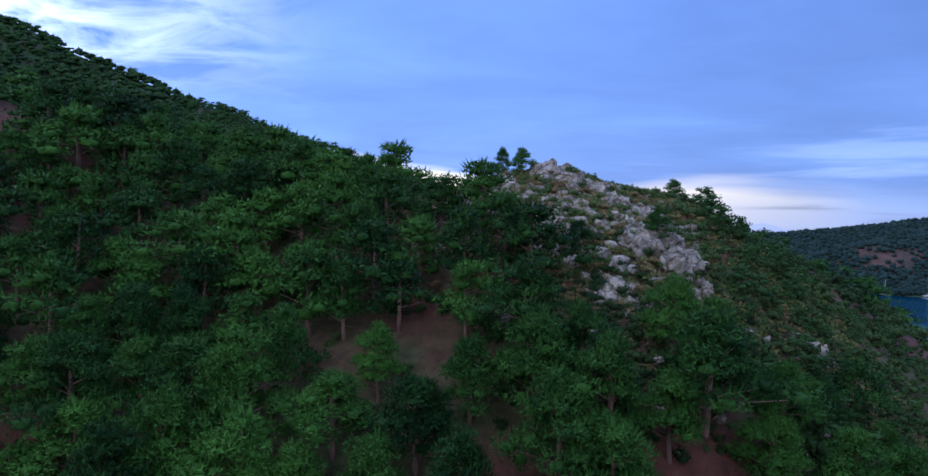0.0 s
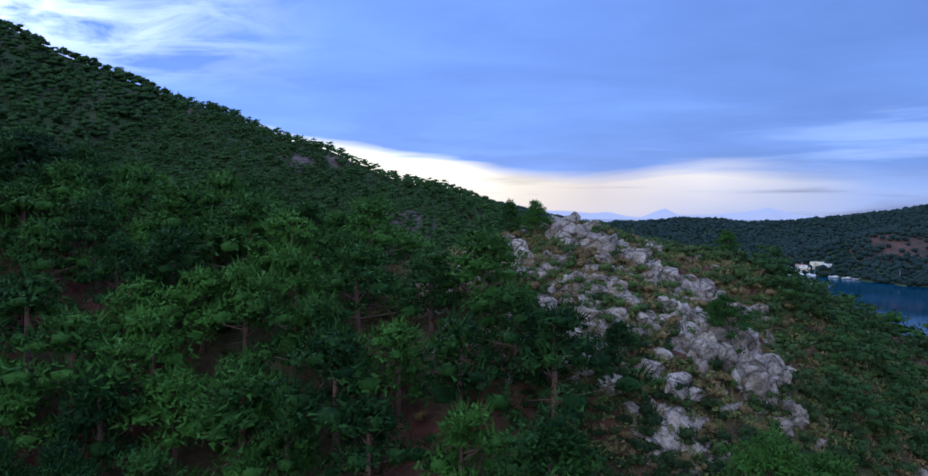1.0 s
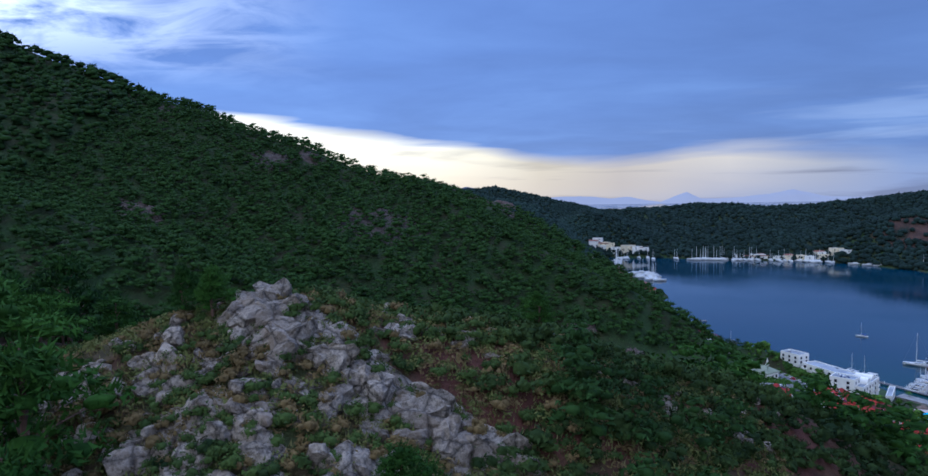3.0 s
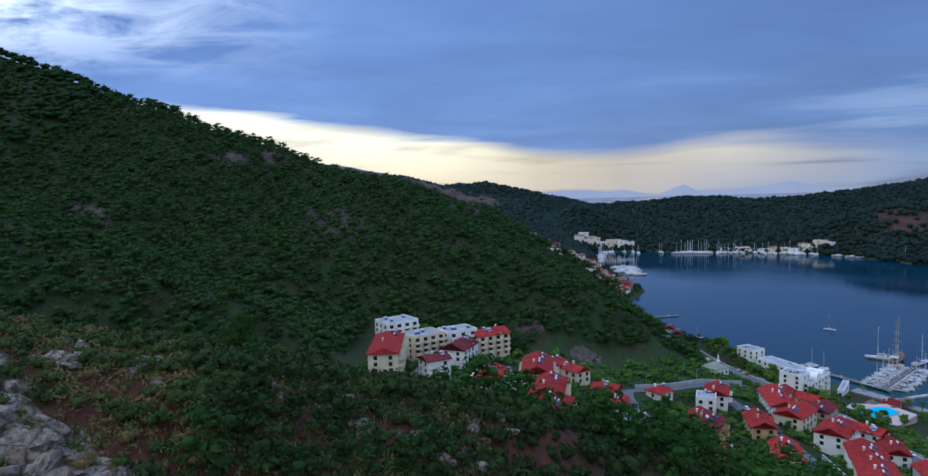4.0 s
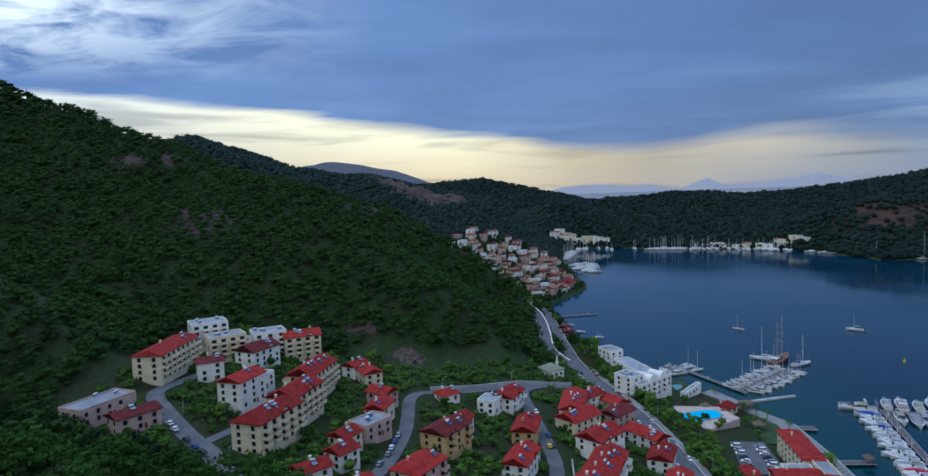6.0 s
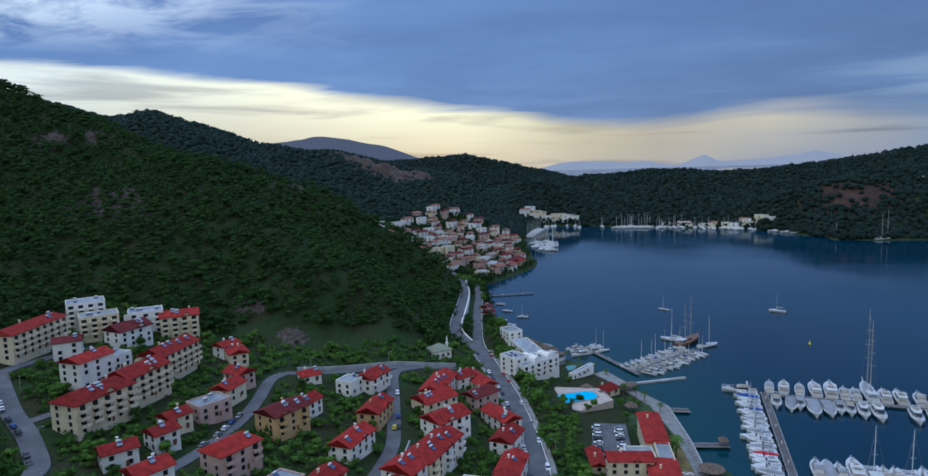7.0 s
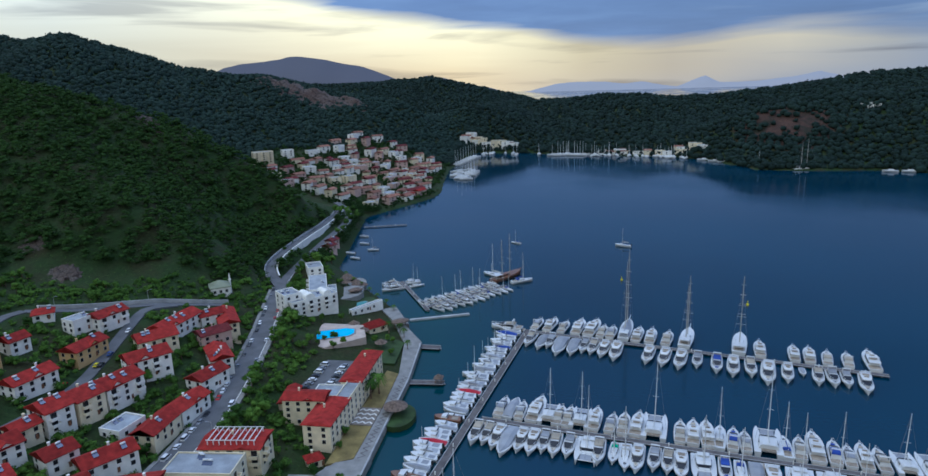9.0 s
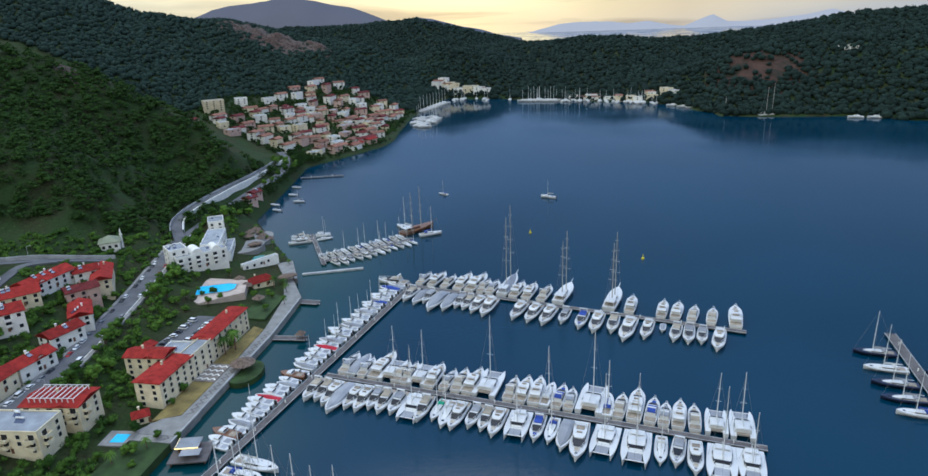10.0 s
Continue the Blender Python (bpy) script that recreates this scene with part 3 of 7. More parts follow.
def shared(key, make, mat, smooth=False):
    """A mesh that alike parts share."""
    if key not in SHARED:
        me = bpy.data.meshes.new(key)
        bm = make()
        bm.normal_update()
        bm.to_mesh(me)
        bm.free()
        me.materials.append(mat)
        if smooth:
            for p in me.polygons:
                p.use_smooth = True
        SHARED[key] = me
    return SHARED[key]


M["boat_glass"] = plain("tinted_boat_glass", (0.012, 0.014, 0.019), 0.3, vary=0.1, spec=0.25)
M["house_glass"] = plain("dim_window_glass", (0.018, 0.020, 0.025), 0.25, vary=0.1, spec=0.3)
M["frame"] = plain("white_window_frame", (0.70, 0.69, 0.66), 0.5, vary=0.05)
M["metal_tank"] = plain("white_water_tank", (0.72, 0.72, 0.70), 0.35, vary=0.06)
M["solar"] = plain("solar_glass", (0.05, 0.07, 0.14), 0.15, vary=0.1, spec=0.6)
M["car_white"] = plain("white_car_paint", (0.78, 0.78, 0.77), 0.25, vary=0.02)
M["car_grey"] = plain("grey_car_paint", (0.26, 0.27, 0.29), 0.25, vary=0.02)
M["car_dark"] = plain("dark_car_paint", (0.03, 0.035, 0.045), 0.25, vary=0.02)
M["car_red"] = plain("red_car_paint", (0.40, 0.02, 0.02), 0.25, vary=0.02)
M["car_blue"] = plain("blue_car_paint", (0.03, 0.08, 0.26), 0.25, vary=0.02)
M["car_yellow"] = plain("yellow_taxi_paint", (0.75, 0.62, 0.02), 0.3, vary=0.02)
M["rubber"] = plain("black_rubber", (0.02, 0.02, 0.02), 0.8, vary=0.05)

# ---- houses ----
STOREY = 1.36


def window_unit(parent, x, y, z, yaw, w=0.78, h=0.86, plain_one=False):
    key = f"{w:.2f}_{h:.2f}"

    if plain_one:
        ob = part("window", shared("glass_window_" + key, lambda: boxes((0, 0, -h / 2, w * 0.9, 0.07, h * 0.92)), M["house_glass"]), None, parent)
        ob.matrix_local = pose(x, y, z, 0, 0, yaw)
        return ob

    def glazed():
        """A pale frame round a recessed dark pane."""
        bm = boxes((0, -0.01, -h / 2, w, 0.12, h))
        front = min(bm.faces, key=lambda f: f.calc_center_median().y)
        bmesh.ops.inset_region(bm, faces=[front], thickness=0.07)
        for v in front.verts:
            v.co.y += 0.05
        front.material_index = 1
        return bm

    me = shared("window_" + key, glazed, M["frame"])
    if len(me.materials) < 2:
        me.materials.append(M["house_glass"])
    ob = part("window", me, None, parent)
    ob.matrix_local = pose(x, y, z, 0, 0, yaw)
    return ob


def balcony_unit(parent, x, y, z, yaw, w, mat):
    key = f"balcony_{w:.1f}_{mat.name}"
    ob = part("balcony", shared(key, lambda: boxes((0, -0.5, 0, w, 1.0, 0.12), (0, -0.95, 0.12, w, 0.08, 0.5), (-w / 2 + 0.04, -0.5, 0.12, 0.08, 0.95, 0.5),
                                                   (w / 2 - 0.04, -0.5, 0.12, 0.08, 0.95, 0.5)), mat), None, parent)
    ob.matrix_local = pose(x, y, z, 0, 0, yaw)
    return ob


def gable(L, W, rise, over=0.35, hip=0.0, thick=0.14):
    """A tiled gable or hipped roof over a plan of L by W, its ridge along x."""
    bm = bmesh.new()
    a, b, r = L / 2 + over, W / 2 + over, L / 2 + over - hip
    drop = rise * over / (W / 2)
    lower = [(-a, -b, -drop), (a, -b, -drop), (a, b, -drop), (-a, b, -drop)]
    ridge = [(-r, 0, rise), (r, 0, rise)]
    for dz, flip in ((thick, False), (0, True)):
        lv = [bm.verts.new((x, y, z + dz)) for x, y, z in lower]
        rv = [bm.verts.new((x, y, z + dz)) for x, y, z in ridge]
        for f in ((lv[0], lv[1], rv[1], rv[0]), (lv[2], lv[3], rv[0], rv[1]), (lv[1], lv[2], rv[1]), (lv[3], lv[0], rv[0])):
            bm.faces.new(f[::-1] if flip else f)
        if not flip:
            upper = lv
        else:
            for i in range(4):
                bm.faces.new((upper[i], lv[i], lv[(i + 1) % 4], upper[(i + 1) % 4]))
    return bm


def house(x, y, L, W, yaw, storeys=2, wall="wall_white", roof="roof_red", rise=1.1, hip=0.0, label="", balcony="", seed=0, solar=1, rows=None,
          name="house", category="house", group="houses of the hillside town"):
    """A rendered house with its ridge along yaw, windows on every side and what stands on its roof."""
    far = y > 400
    r = random.Random(int(x * 31 + y * 17) + seed)
    h = storeys * STOREY + 0.25
    corners = [Matrix.Rotation(radians(yaw), 2) @ Vector((sx * L / 2, sy * W / 2)) for sx in (-1, 1) for sy in (-1, 1)]
    z = max(at(x + c.x, y + c.y) for c in corners) * 0.5 + at(x, y) * 0.5
    low = min(at(x + c.x, y + c.y) for c in corners)
    colour = {"wall_white": "white", "wall_cream": "cream", "wall_pink": "pink", "wall_ochre": "ochre"}[wall]
    roofing = {"roof_red": "red-tiled roof", "roof_dark": "dark red tiled roof", "roof_clay": "faded clay-tiled roof", "flat": "flat grey roof"}[roof]
    ob = thing(name, label or f"{storeys}-storey {colour} rendered house with a {roofing}", category, x, y, z, yaw, group)
    depth = z - low + 0.6
    body = part("wall", boxes((0, 0, -depth, L, W, h + depth)), M[wall], ob)
    if roof == "flat":
        bm = boxes((0, 0, h, L - 0.3, W - 0.3, 0.08))
        part("roof", bm, M["roof_flat"], ob)
        part("parapet", boxes((0, -W / 2 + 0.08, h, L, 0.16, 0.35), (0, W / 2 - 0.08, h, L, 0.16, 0.35), (-L / 2 + 0.08, 0, h, 0.16, W - 0.32, 0.35),
                              (L / 2 - 0.08, 0, h, 0.16, W - 0.32, 0.35)), M[wall], ob)
        top = lambda px, py: h + 0.08
    else:
        if not hip:
            g = bmesh.new()
            tri = [[g.verts.new((sx * (L / 2 - 0.01), sy * W / 2, h)) for sy in (-1, 1)] + [g.verts.new((sx * (L / 2 - 0.01), 0, h + rise))] for sx in (-1, 1)]
            g.faces.new(tri[0][::-1]), g.faces.new(tri[1])
            for i in range(3):
                g.faces.new((tri[0][i], tri[0][(i + 1) % 3], tri[1][(i + 1) % 3], tri[1][i]))
            part("gable", g, M[wall], ob)
        rf = part("roof", gable(L, W, rise, hip=hip), M[roof], ob)
        rf.matrix_local = pose(0, 0, h)
        top = lambda px, py: h + rise * (1 - abs(py) / (W / 2)) + 0.1
    # windows and balconies, storey by storey
    sides = [(L, -W / 2, 0), (L, W / 2, 180), (W, -L / 2, -90), (W, L / 2, 90)]
    for length, off, turn in sides:
        away = math.cos(radians(yaw + turn))
        east = math.sin(radians(yaw + turn))
        if away < (0.3 if far else -0.12) and (far or east < 0.8):
            continue
        n = max(1, int(length / (4.0 if far else 2.2)))
        for s in range(storeys):
            for k in range(n):
                u = (k + 0.5) / n * length - length / 2
                px, py = (u, off) if turn in (0, 180) else (off, u)
                zz = s * STOREY + 0.74
                has_b = balcony and str(turn) in balcony.split() and s > 0 and (k % 2 == 0 or name == "apartment_building")
                if not has_b and r.random() < (0.25 if far else 0.08):
                    continue
                if has_b:
                    window_unit(ob, px, py, zz - 0.05, turn, 1.15, 1.16, far)
                    balcony_unit(ob, px, py, s * STOREY - 0.02, turn, min(1.7, length / n * 0.98), M[wall])
                else:
                    window_unit(ob, px, py, zz, turn, 1.15 if far else 0.78, 0.86, far)
    if far:
        return ob
    # a cross gable over the front of the longer roofs
    if roof != "flat" and L > 7.5 and r.random() < 0.7:
        lift = (rise - 0.15) * 0.8
        g = bmesh.new()
        w = min(1.3, L * 0.16)
        loft(g, [[(-w, yy, 0), (w, yy, 0), (0, yy, lift)] for yy in (-W / 2 - 0.02, -W * 0.08)])
        dg = part("dormer", g, M[wall], ob)
        dg.matrix_local = pose(r.uniform(-0.25, 0.25) * L, 0, h - 0.05)
        g = bmesh.new()
        for side in (-1, 1):
            loft(g, [[(side * (w + 0.2), yy, -0.12), (side * (w + 0.2), yy, 0.0), (0, yy, lift + 0.16), (0, yy, lift + 0.04)] for yy in (-W / 2 - 0.32, -W * 0.05)])
        part("dormer_roof", g, M[roof], dg)
    dr = part("door", shared("house_door", lambda: boxes((0, -0.03, 0, 0.5, 0.08, 1.0)), M["hull_wood"]), None, ob, "brown wooden door")
    dr.matrix_local = pose(L * 0.5 / max(1, int(L / 1.75)), -W / 2, 0.02, 0, 0, 0)
    for k in range(solar):
        px, py = r.uniform(-0.38, 0.38) * L, -r.uniform(0.1, 0.3) * W
        if roof == "flat":
            py = r.uniform(-0.3, 0.3) * W
        tilt = 32 if roof == "flat" else math.degrees(math.atan2(rise, W / 2))
        sp = part("solar_heater", shared("solar_heater", lambda: boxes((0, 0, 0, 0.9, 1.0, 0.06)), M["solar"]), None, ob, "dark glass solar panel")
        sp.matrix_local = pose(px, py, top(px, py) + 0.16, tilt, 0, 0)
        tk = part("tank", shared("solar_tank", lambda: tube(bmesh.new(), (-0.42, 0, 0), (0.42, 0, 0), 0.2, n=8), M["metal_tank"], True), None, sp, "white water tank")
        tk.matrix_local = pose(0, 0.62, 0.2)
    if roof != "flat":
        ch = part("chimney", shared("chimney_" + wall, lambda: boxes((0, 0, 0, 0.34, 0.34, 0.9), (0, 0, 0.9, 0.46, 0.46, 0.08)), M[wall]), None, ob)
        ch.matrix_local = pose(r.uniform(-0.3, 0.3) * L, 0.12 * W, h + rise * 0.65)
    return ob


# town by the bay, from the hill down to the coast road
house(69, 205.5, 4.6, 4.2, 39, 1, roof="roof_red", hip=1.2, rise=0.9)
house(83.4, 209.5, 8.0, 5.2, 73, 2, roof="roof_red", balcony="0")
house(79.5, 204, 5, 4.4, 73, 2, roof="flat")
house(88.4, 194.5, 9.0, 5.0, 84, 2, "wall_ochre", rise=1.2)
house(88.1, 178.9, 9.2, 5.0, 76, 2, rise=1.2, solar=2)
house(73.0, 180.8, 8.6, 6.4, 64, 3, "wall_ochre", "roof_dark", balcony="0 90", solar=3)
house(74.5, 190.5, 4.6, 4.2, 75, 2, "wall_white")
house(99.0, 213.5, 13.8, 5.6, 84, 2, rise=1.2, solar=3)
house(103.4, 222.5, 6, 4.6, 50, 2, rise=1.0)
house(99.8, 204.2, 8.8, 6.2, 48, 2, "wall_cream", rise=1.3, solar=2)
house(104.2, 194.0, 8.9, 6.4, 52, 3, "wall_white", rise=1.3, solar=2, balcony="0 90")
house(100.9, 169.6, 5.2, 6.6, 70, 3, "wall_white", rise=1.4, solar=2, balcony="0")
house(102.9, 175.2, 5.6, 6.6, 73, 3, "wall_cream", rise=1.4, solar=2, balcony="0")
house(104.9, 182.6, 8.6, 6.4, 74, 3, "wall_white", rise=1.3, solar=2, balcony="0")
house(107.6, 223.5, 12.6, 4.8, -55, 2, "wall_cream", rise=1.0, solar=2)
house(109.4, 213.2, 7.4, 5.4, 51, 2, "wall_pink", "roof_dark", rise=0.9)
house(115.2, 205.2, 9.6, 4.8, -50, 2, "wall_white", rise=1.0, solar=2)
house(117.3, 196.2, 8.0, 5.0, 74, 2, "wall_white", rise=1.1)
house(118.6, 175.0, 8.8, 4.8, 90, 2, "wall_cream", rise=1.1)
house(119.2, 184.6, 8.6, 4.8, 82, 2, "wall_white", rise=1.1)
house(112.5, 173.5, 6.5, 5.0, 80, 1, "wall_white", "flat", solar=2)
house(88.2, 162.0, 8.0, 5.2, 80, 2, "wall_cream", rise=1.1)
house(82.5, 158.0, 6.0, 5.6, 70, 2, "wall_pink", "flat", solar=2)
house(100.3, 156.2, 8.8, 5.6, 67, 2, "wall_white", rise=1.2, solar=2)
house(99.6, 164.0, 4.6, 4.6, 72, 2, "wall_cream", rise=1.0)
house(117.2, 162.6, 9.0, 5.4, 56, 2, "wall_white", rise=1.2, solar=2)
house(109.5, 160.2, 5.4, 5.0, 66, 2, "wall_white", rise=1.1)
house(106.0, 148.5, 8.0, 5.2, 62, 2, "wall_cream", rise=1.1)
house(92.5, 146.0, 8.0, 5.0, 70, 2, "wall_white", rise=1.1)
house(118.5, 150.5, 8.0, 5.6, 60, 3, "wall_white", rise=1.2, balcony="0")
house(71.4, 162.8, 8.4, 6.0, 66, 3, "wall_pink", rise=1.3, hip=1.6, balcony="0 90")
house(54.3, 156.4, 5.6, 4.4, 48, 2, "wall_white", rise=0.9)
house(56.6, 165.3, 4.6, 4.4, 62, 2, "wall_white", rise=0.9)
house(55.1, 171.8, 4.8, 4.4, 66, 2, "wall_cream", rise=0.9)
house(57.6, 179.9, 7.0, 5.4, 60, 2, "wall_pink", "flat", solar=3)
house(57.0, 189.0, 6.4, 4.6, 84, 2, "wall_cream", rise=1.0)
house(55.6, 196.8, 5.6, 4.4, -25, 2, "wall_pink", rise=1.0)
house(49.0, 208.5, 7.0, 4.4, -52, 2, "wall_cream", rise=0.9)
house(44.6, 211.8, 5.2, 4.2, 66, 2, "wall_white", rise=0.9)
house(63.6, 151.0, 6.0, 5.0, 60, 2, "wall_white", rise=1.0)
# long cream apartment rows with balconies
for k, (px, py, ln) in enumerate(((42.0, 167.4, 13.0), (42.0, 180.2, 11.4), (40.0, 194.6, 13.4))):
    house(px, py, ln, 6.4, 78 + 5 * k, 4, "wall_cream", rise=1.5, hip=(2.2 if k == 0 else 0), balcony="0 180 90", solar=4,
          name="apartment_building", category="apartment building", group="apartment buildings", label="long cream apartment building with balconies and a red-tiled roof")
# white houses of the upper street
house(30.0, 181.0, 8.6, 5.6, 80, 4, "wall_white", rise=1.0, solar=1, label="tall plain white rendered house with a red-tiled roof")
house(17.0, 191.4, 5.6, 5.0, 34, 3, "wall_white", "roof_dark", rise=0.8)
house(21.0, 207.0, 9.0, 6.2, 72, 3, "wall_white", "roof_dark", rise=1.5, solar=2)
house(28.5, 189.5, 8.0, 5.0, 80, 2, "wall_white", "flat", solar=2)
# the long white hotel block with arched balconies, and the blocks behind it
house(6.0, 192.5, 19.0, 6.4, 97, 4, "wall_cream", "roof_red", rise=1.0, hip=1.0, balcony="0", solar=2, name="apartment_building", category="apartment building",
      group="apartment buildings", label="five-storey cream block with rows of balconies and a red roof")
house(4.0, 214.0, 9.0, 7.0, 40, 4, "wall_white", "flat", balcony="0 180 90", solar=3, name="apartment_building", category="apartment building",
      group="apartment buildings", label="white apartment block with wide balconies and a flat roof")
house(11.5, 209.0, 9.0, 6.6, 40, 4, "wall_cream", "flat", balcony="0 90", solar=3, name="apartment_building", category="apartment building",
      group="apartment buildings", label="pale apartment block with wide balconies and a flat roof")
house(19.5, 216.5, 8.4, 6.4, 35, 4, "wall_white", "flat", balcony="0 -90", solar=4, name="apartment_building", category="apartment building",
      group="apartment buildings", label="white apartment block with railed balconies and a flat roof")
house(27.5, 219.0, 9.4, 6.0, 34, 4, "wall_cream", "roof_red", rise=1.2, balcony="0", solar=3, name="apartment_building", category="apartment building",
      group="apartment buildings", label="cream apartment block with a red-tiled roof")
# pink terraced block below the upper street
house(8.0, 166.5, 12, 6.0, 75, 2, "wall_pink", "flat", solar=2, name="apartment_building", category="apartment building",
      group="apartment buildings", label="low terraced pink apartment building")
house(17.0, 164.0, 8, 5.0, 60, 2, "wall_pink", "roof_dark", rise=0.8, name="apartment_building", category="apartment building",
      group="apartment buildings", label="low terraced pink apartment building")
# hotel on the quay: an L of two wings
HOTEL = dict(name="hotel", category="hotel", group="hotel wings")
house(149.8, 208.6, 17.0, 4.8, 90, 4, "wall_cream", "roof_red", rise=0.5, hip=0.8, solar=0, label="cream hotel wing with rows of windows and a narrow red roof", **HOTEL)
house(149.2, 186.6, 11.6, 5.8, 89, 4, "wall_cream", "roof_red", rise=0.5, hip=0.8, solar=0, label="cream hotel wing with balconies and a hipped red roof", **HOTEL)
house(142.9, 191.2, 9.0, 4.6, 4, 4, "wall_cream", "roof_red", rise=0.7, solar=0, label="short cream hotel wing with a red roof", **HOTEL)
house(150.6, 196.0, 8.2, 3.2, 90, 4, "wall_cream", "flat", solar=0, label="cream hotel link with a flat roof between two wings", **HOTEL)
house(145.6, 197.0, 6.0, 5.4, 4, 3, "wall_white", "flat", solar=1, label="white flat-roofed hotel hall between the wings", **HOTEL)
house(136.4, 197.0, 8.0, 2.8, 97, 1, "wall_cream", "roof_red", rise=0.6, solar=0, label="low hotel lodge with a red-tiled roof", **HOTEL)
house(136.6, 172.6, 11.4, 6.6, 6, 3, "wall_cream", "roof_red", rise=0.6, solar=0, balcony="90 0", label="cream hotel block with a red pergola roof", **HOTEL)
house(135.0, 164.0, 12.6, 6.6, 5, 3, "wall_cream", "flat", solar=4, balcony="0 90", label="cream hotel block with a flat grey roof", **HOTEL)
house(126.0, 155.0, 11, 6.5, 20, 3, "wall_white", "roof_red", rise=1.0, solar=1, label="white hotel block with a red-tiled roof", **HOTEL)
# white terraced hotel by the pool
wh = house(121.2, 248.0, 15.0, 6.2, 48, 3, "wall_white", "flat", solar=1, balcony="0", label="white hotel stepped in terraces with a vaulted roof", **HOTEL)
for k, (px, w, ln) in enumerate(((-1.2, 1.7, 5.6), (4.6, 1.3, 4.6))):
    v = part("vault", loft(bmesh.new(), [[(w * math.cos(q * math.pi / 8), yy, w * math.sin(q * math.pi / 8)) for q in range(9)] for yy in (-ln / 2, ln / 2)]), M["wall_white"], wh, "white barrel vault")
    v.matrix_local = pose(px, 0, 3 * STOREY + 0.3)
part("pergola", boxes(*[(5.0 + 0.5 * k, -1.6, 3 * STOREY + 1.5, 0.14, 2.6, 0.12) for k in range(5)], (4.9, -2.8, 3 * STOREY + 0.3, 0.14, 0.14, 1.2), (7.1, -2.8, 3 * STOREY + 0.3, 0.14, 0.14, 1.2)), M["frame"], wh, "white beam pergola")
house(115.6, 245.0, 5.2, 6.6, 48, 4, "wall_white", "flat", solar=4, label="white hotel tower with a bank of solar panels", **HOTEL)
house(118.6, 261.0, 17.0, 5.6, 112, 2, "wall_white", "flat", solar=1, balcony="180", label="white terraced hotel wing with stepped balconies", **HOTEL)
house(123.2, 261.5, 13.0, 2.6, 112, 1, "wall_white", "flat", solar=0, label="low white terrace of the hotel", **HOTEL)
house(112.6, 273.5, 7.0, 5.0, 120, 2, "wall_white", "flat", solar=1, label="low white hotel annex on the shore", **HOTEL)
house(135.3, 257.9, 12.5, 1.6, 58, 1, "wall_white", "flat", solar=0, label="long low white pool building", **HOTEL)
house(142.0, 244.6, 6.4, 4.2, 49, 1, "wall_cream", "roof_red", rise=1.2, hip=1.8, solar=0, label="small red-roofed pool bar with cream walls", **HOTEL)
house(99.5, 322.0, 5.0, 4.0, 70, 1, "wall_pink", "roof_dark", rise=0.8)
house(97.8, 330.0, 5.0, 4.0, 75, 1, "wall_pink", "roof_dark", rise=0.8)

# beams over the red roof of the hotel block, and the small red pavilion
pg = thing("roof_pergola", "long frame of pale beams over a red roof", "pergola", 136.6, 172.6, at(136.6, 172.6) + 3 * STOREY + 1.7, 6)
for k in range(9):
    part("beam", shared("pergola_beam", lambda: boxes((0, 0, 0.45, 0.16, 5.0, 0.14), (0, -2.4, -0.5, 0.14, 0.14, 0.95), (0, 2.4, -0.5, 0.14, 0.14, 0.95)), M["frame"]), None, pg).matrix_local = pose(-4.4 + 1.1 * k, 0, 0)
part("rail", boxes((0, -2.4, 0.6, 9.4, 0.12, 0.1), (0, 2.4, 0.6, 9.4, 0.12, 0.1)), M["frame"], pg)
house(150.0, 176.4, 2.8, 2.6, 40, 1, "wall_cream", "roof_red", rise=0.7, hip=1.2, solar=0, label="small pavilion with a hipped red roof", **HOTEL)

# mosque with its minaret
mq = thing("mosque", "small pale green mosque with a pyramid roof and a white minaret", "mosque", 93.2, 246.0, at(93.2, 246.0), 35)
part("wall", boxes((0, 0, -1.2, 5.4, 5.4, 3.6)), M["wall_white"], mq)
bm = bmesh.new()
box(bm, 0, 0, 2.4, 6.2, 6.2, 0.16)
box(bm, 0, 0, 2.56, 6.0, 6.0, 1.5, (0.08, 0.08))
M["roof_olive"] = plain("olive_roof_sheet", (0.22, 0.24, 0.15), 0.6, vary=0.1)
part("roof", bm, M["roof_olive"], mq, "olive green pyramid roof")
for k in range(3):
    for s in (0, 90, 180, 270):
        p = Matrix.Rotation(radians(s), 4, "Z") @ Vector((-1.7 + 1.7 * k, -2.7, 0))
        window_unit(mq, p.x, p.y, 1.2, s)
bm = bmesh.new()
tube(bm, (3.2, 1.4, -1.5), (3.2, 1.4, 3.4), 0.34, 0.30, 10)
tube(bm, (3.2, 1.4, 3.4), (3.2, 1.4, 3.55), 0.52, 0.52, 10)
tube(bm, (3.2, 1.4, 3.55), (3.2, 1.4, 4.4), 0.26, 0.24, 10)
tube(bm, (3.2, 1.4, 4.4), (3.2, 1.4, 5.6), 0.28, 0.02, 10)
part("minaret", bm, M["wall_white"], mq, "white minaret with a pointed cap")

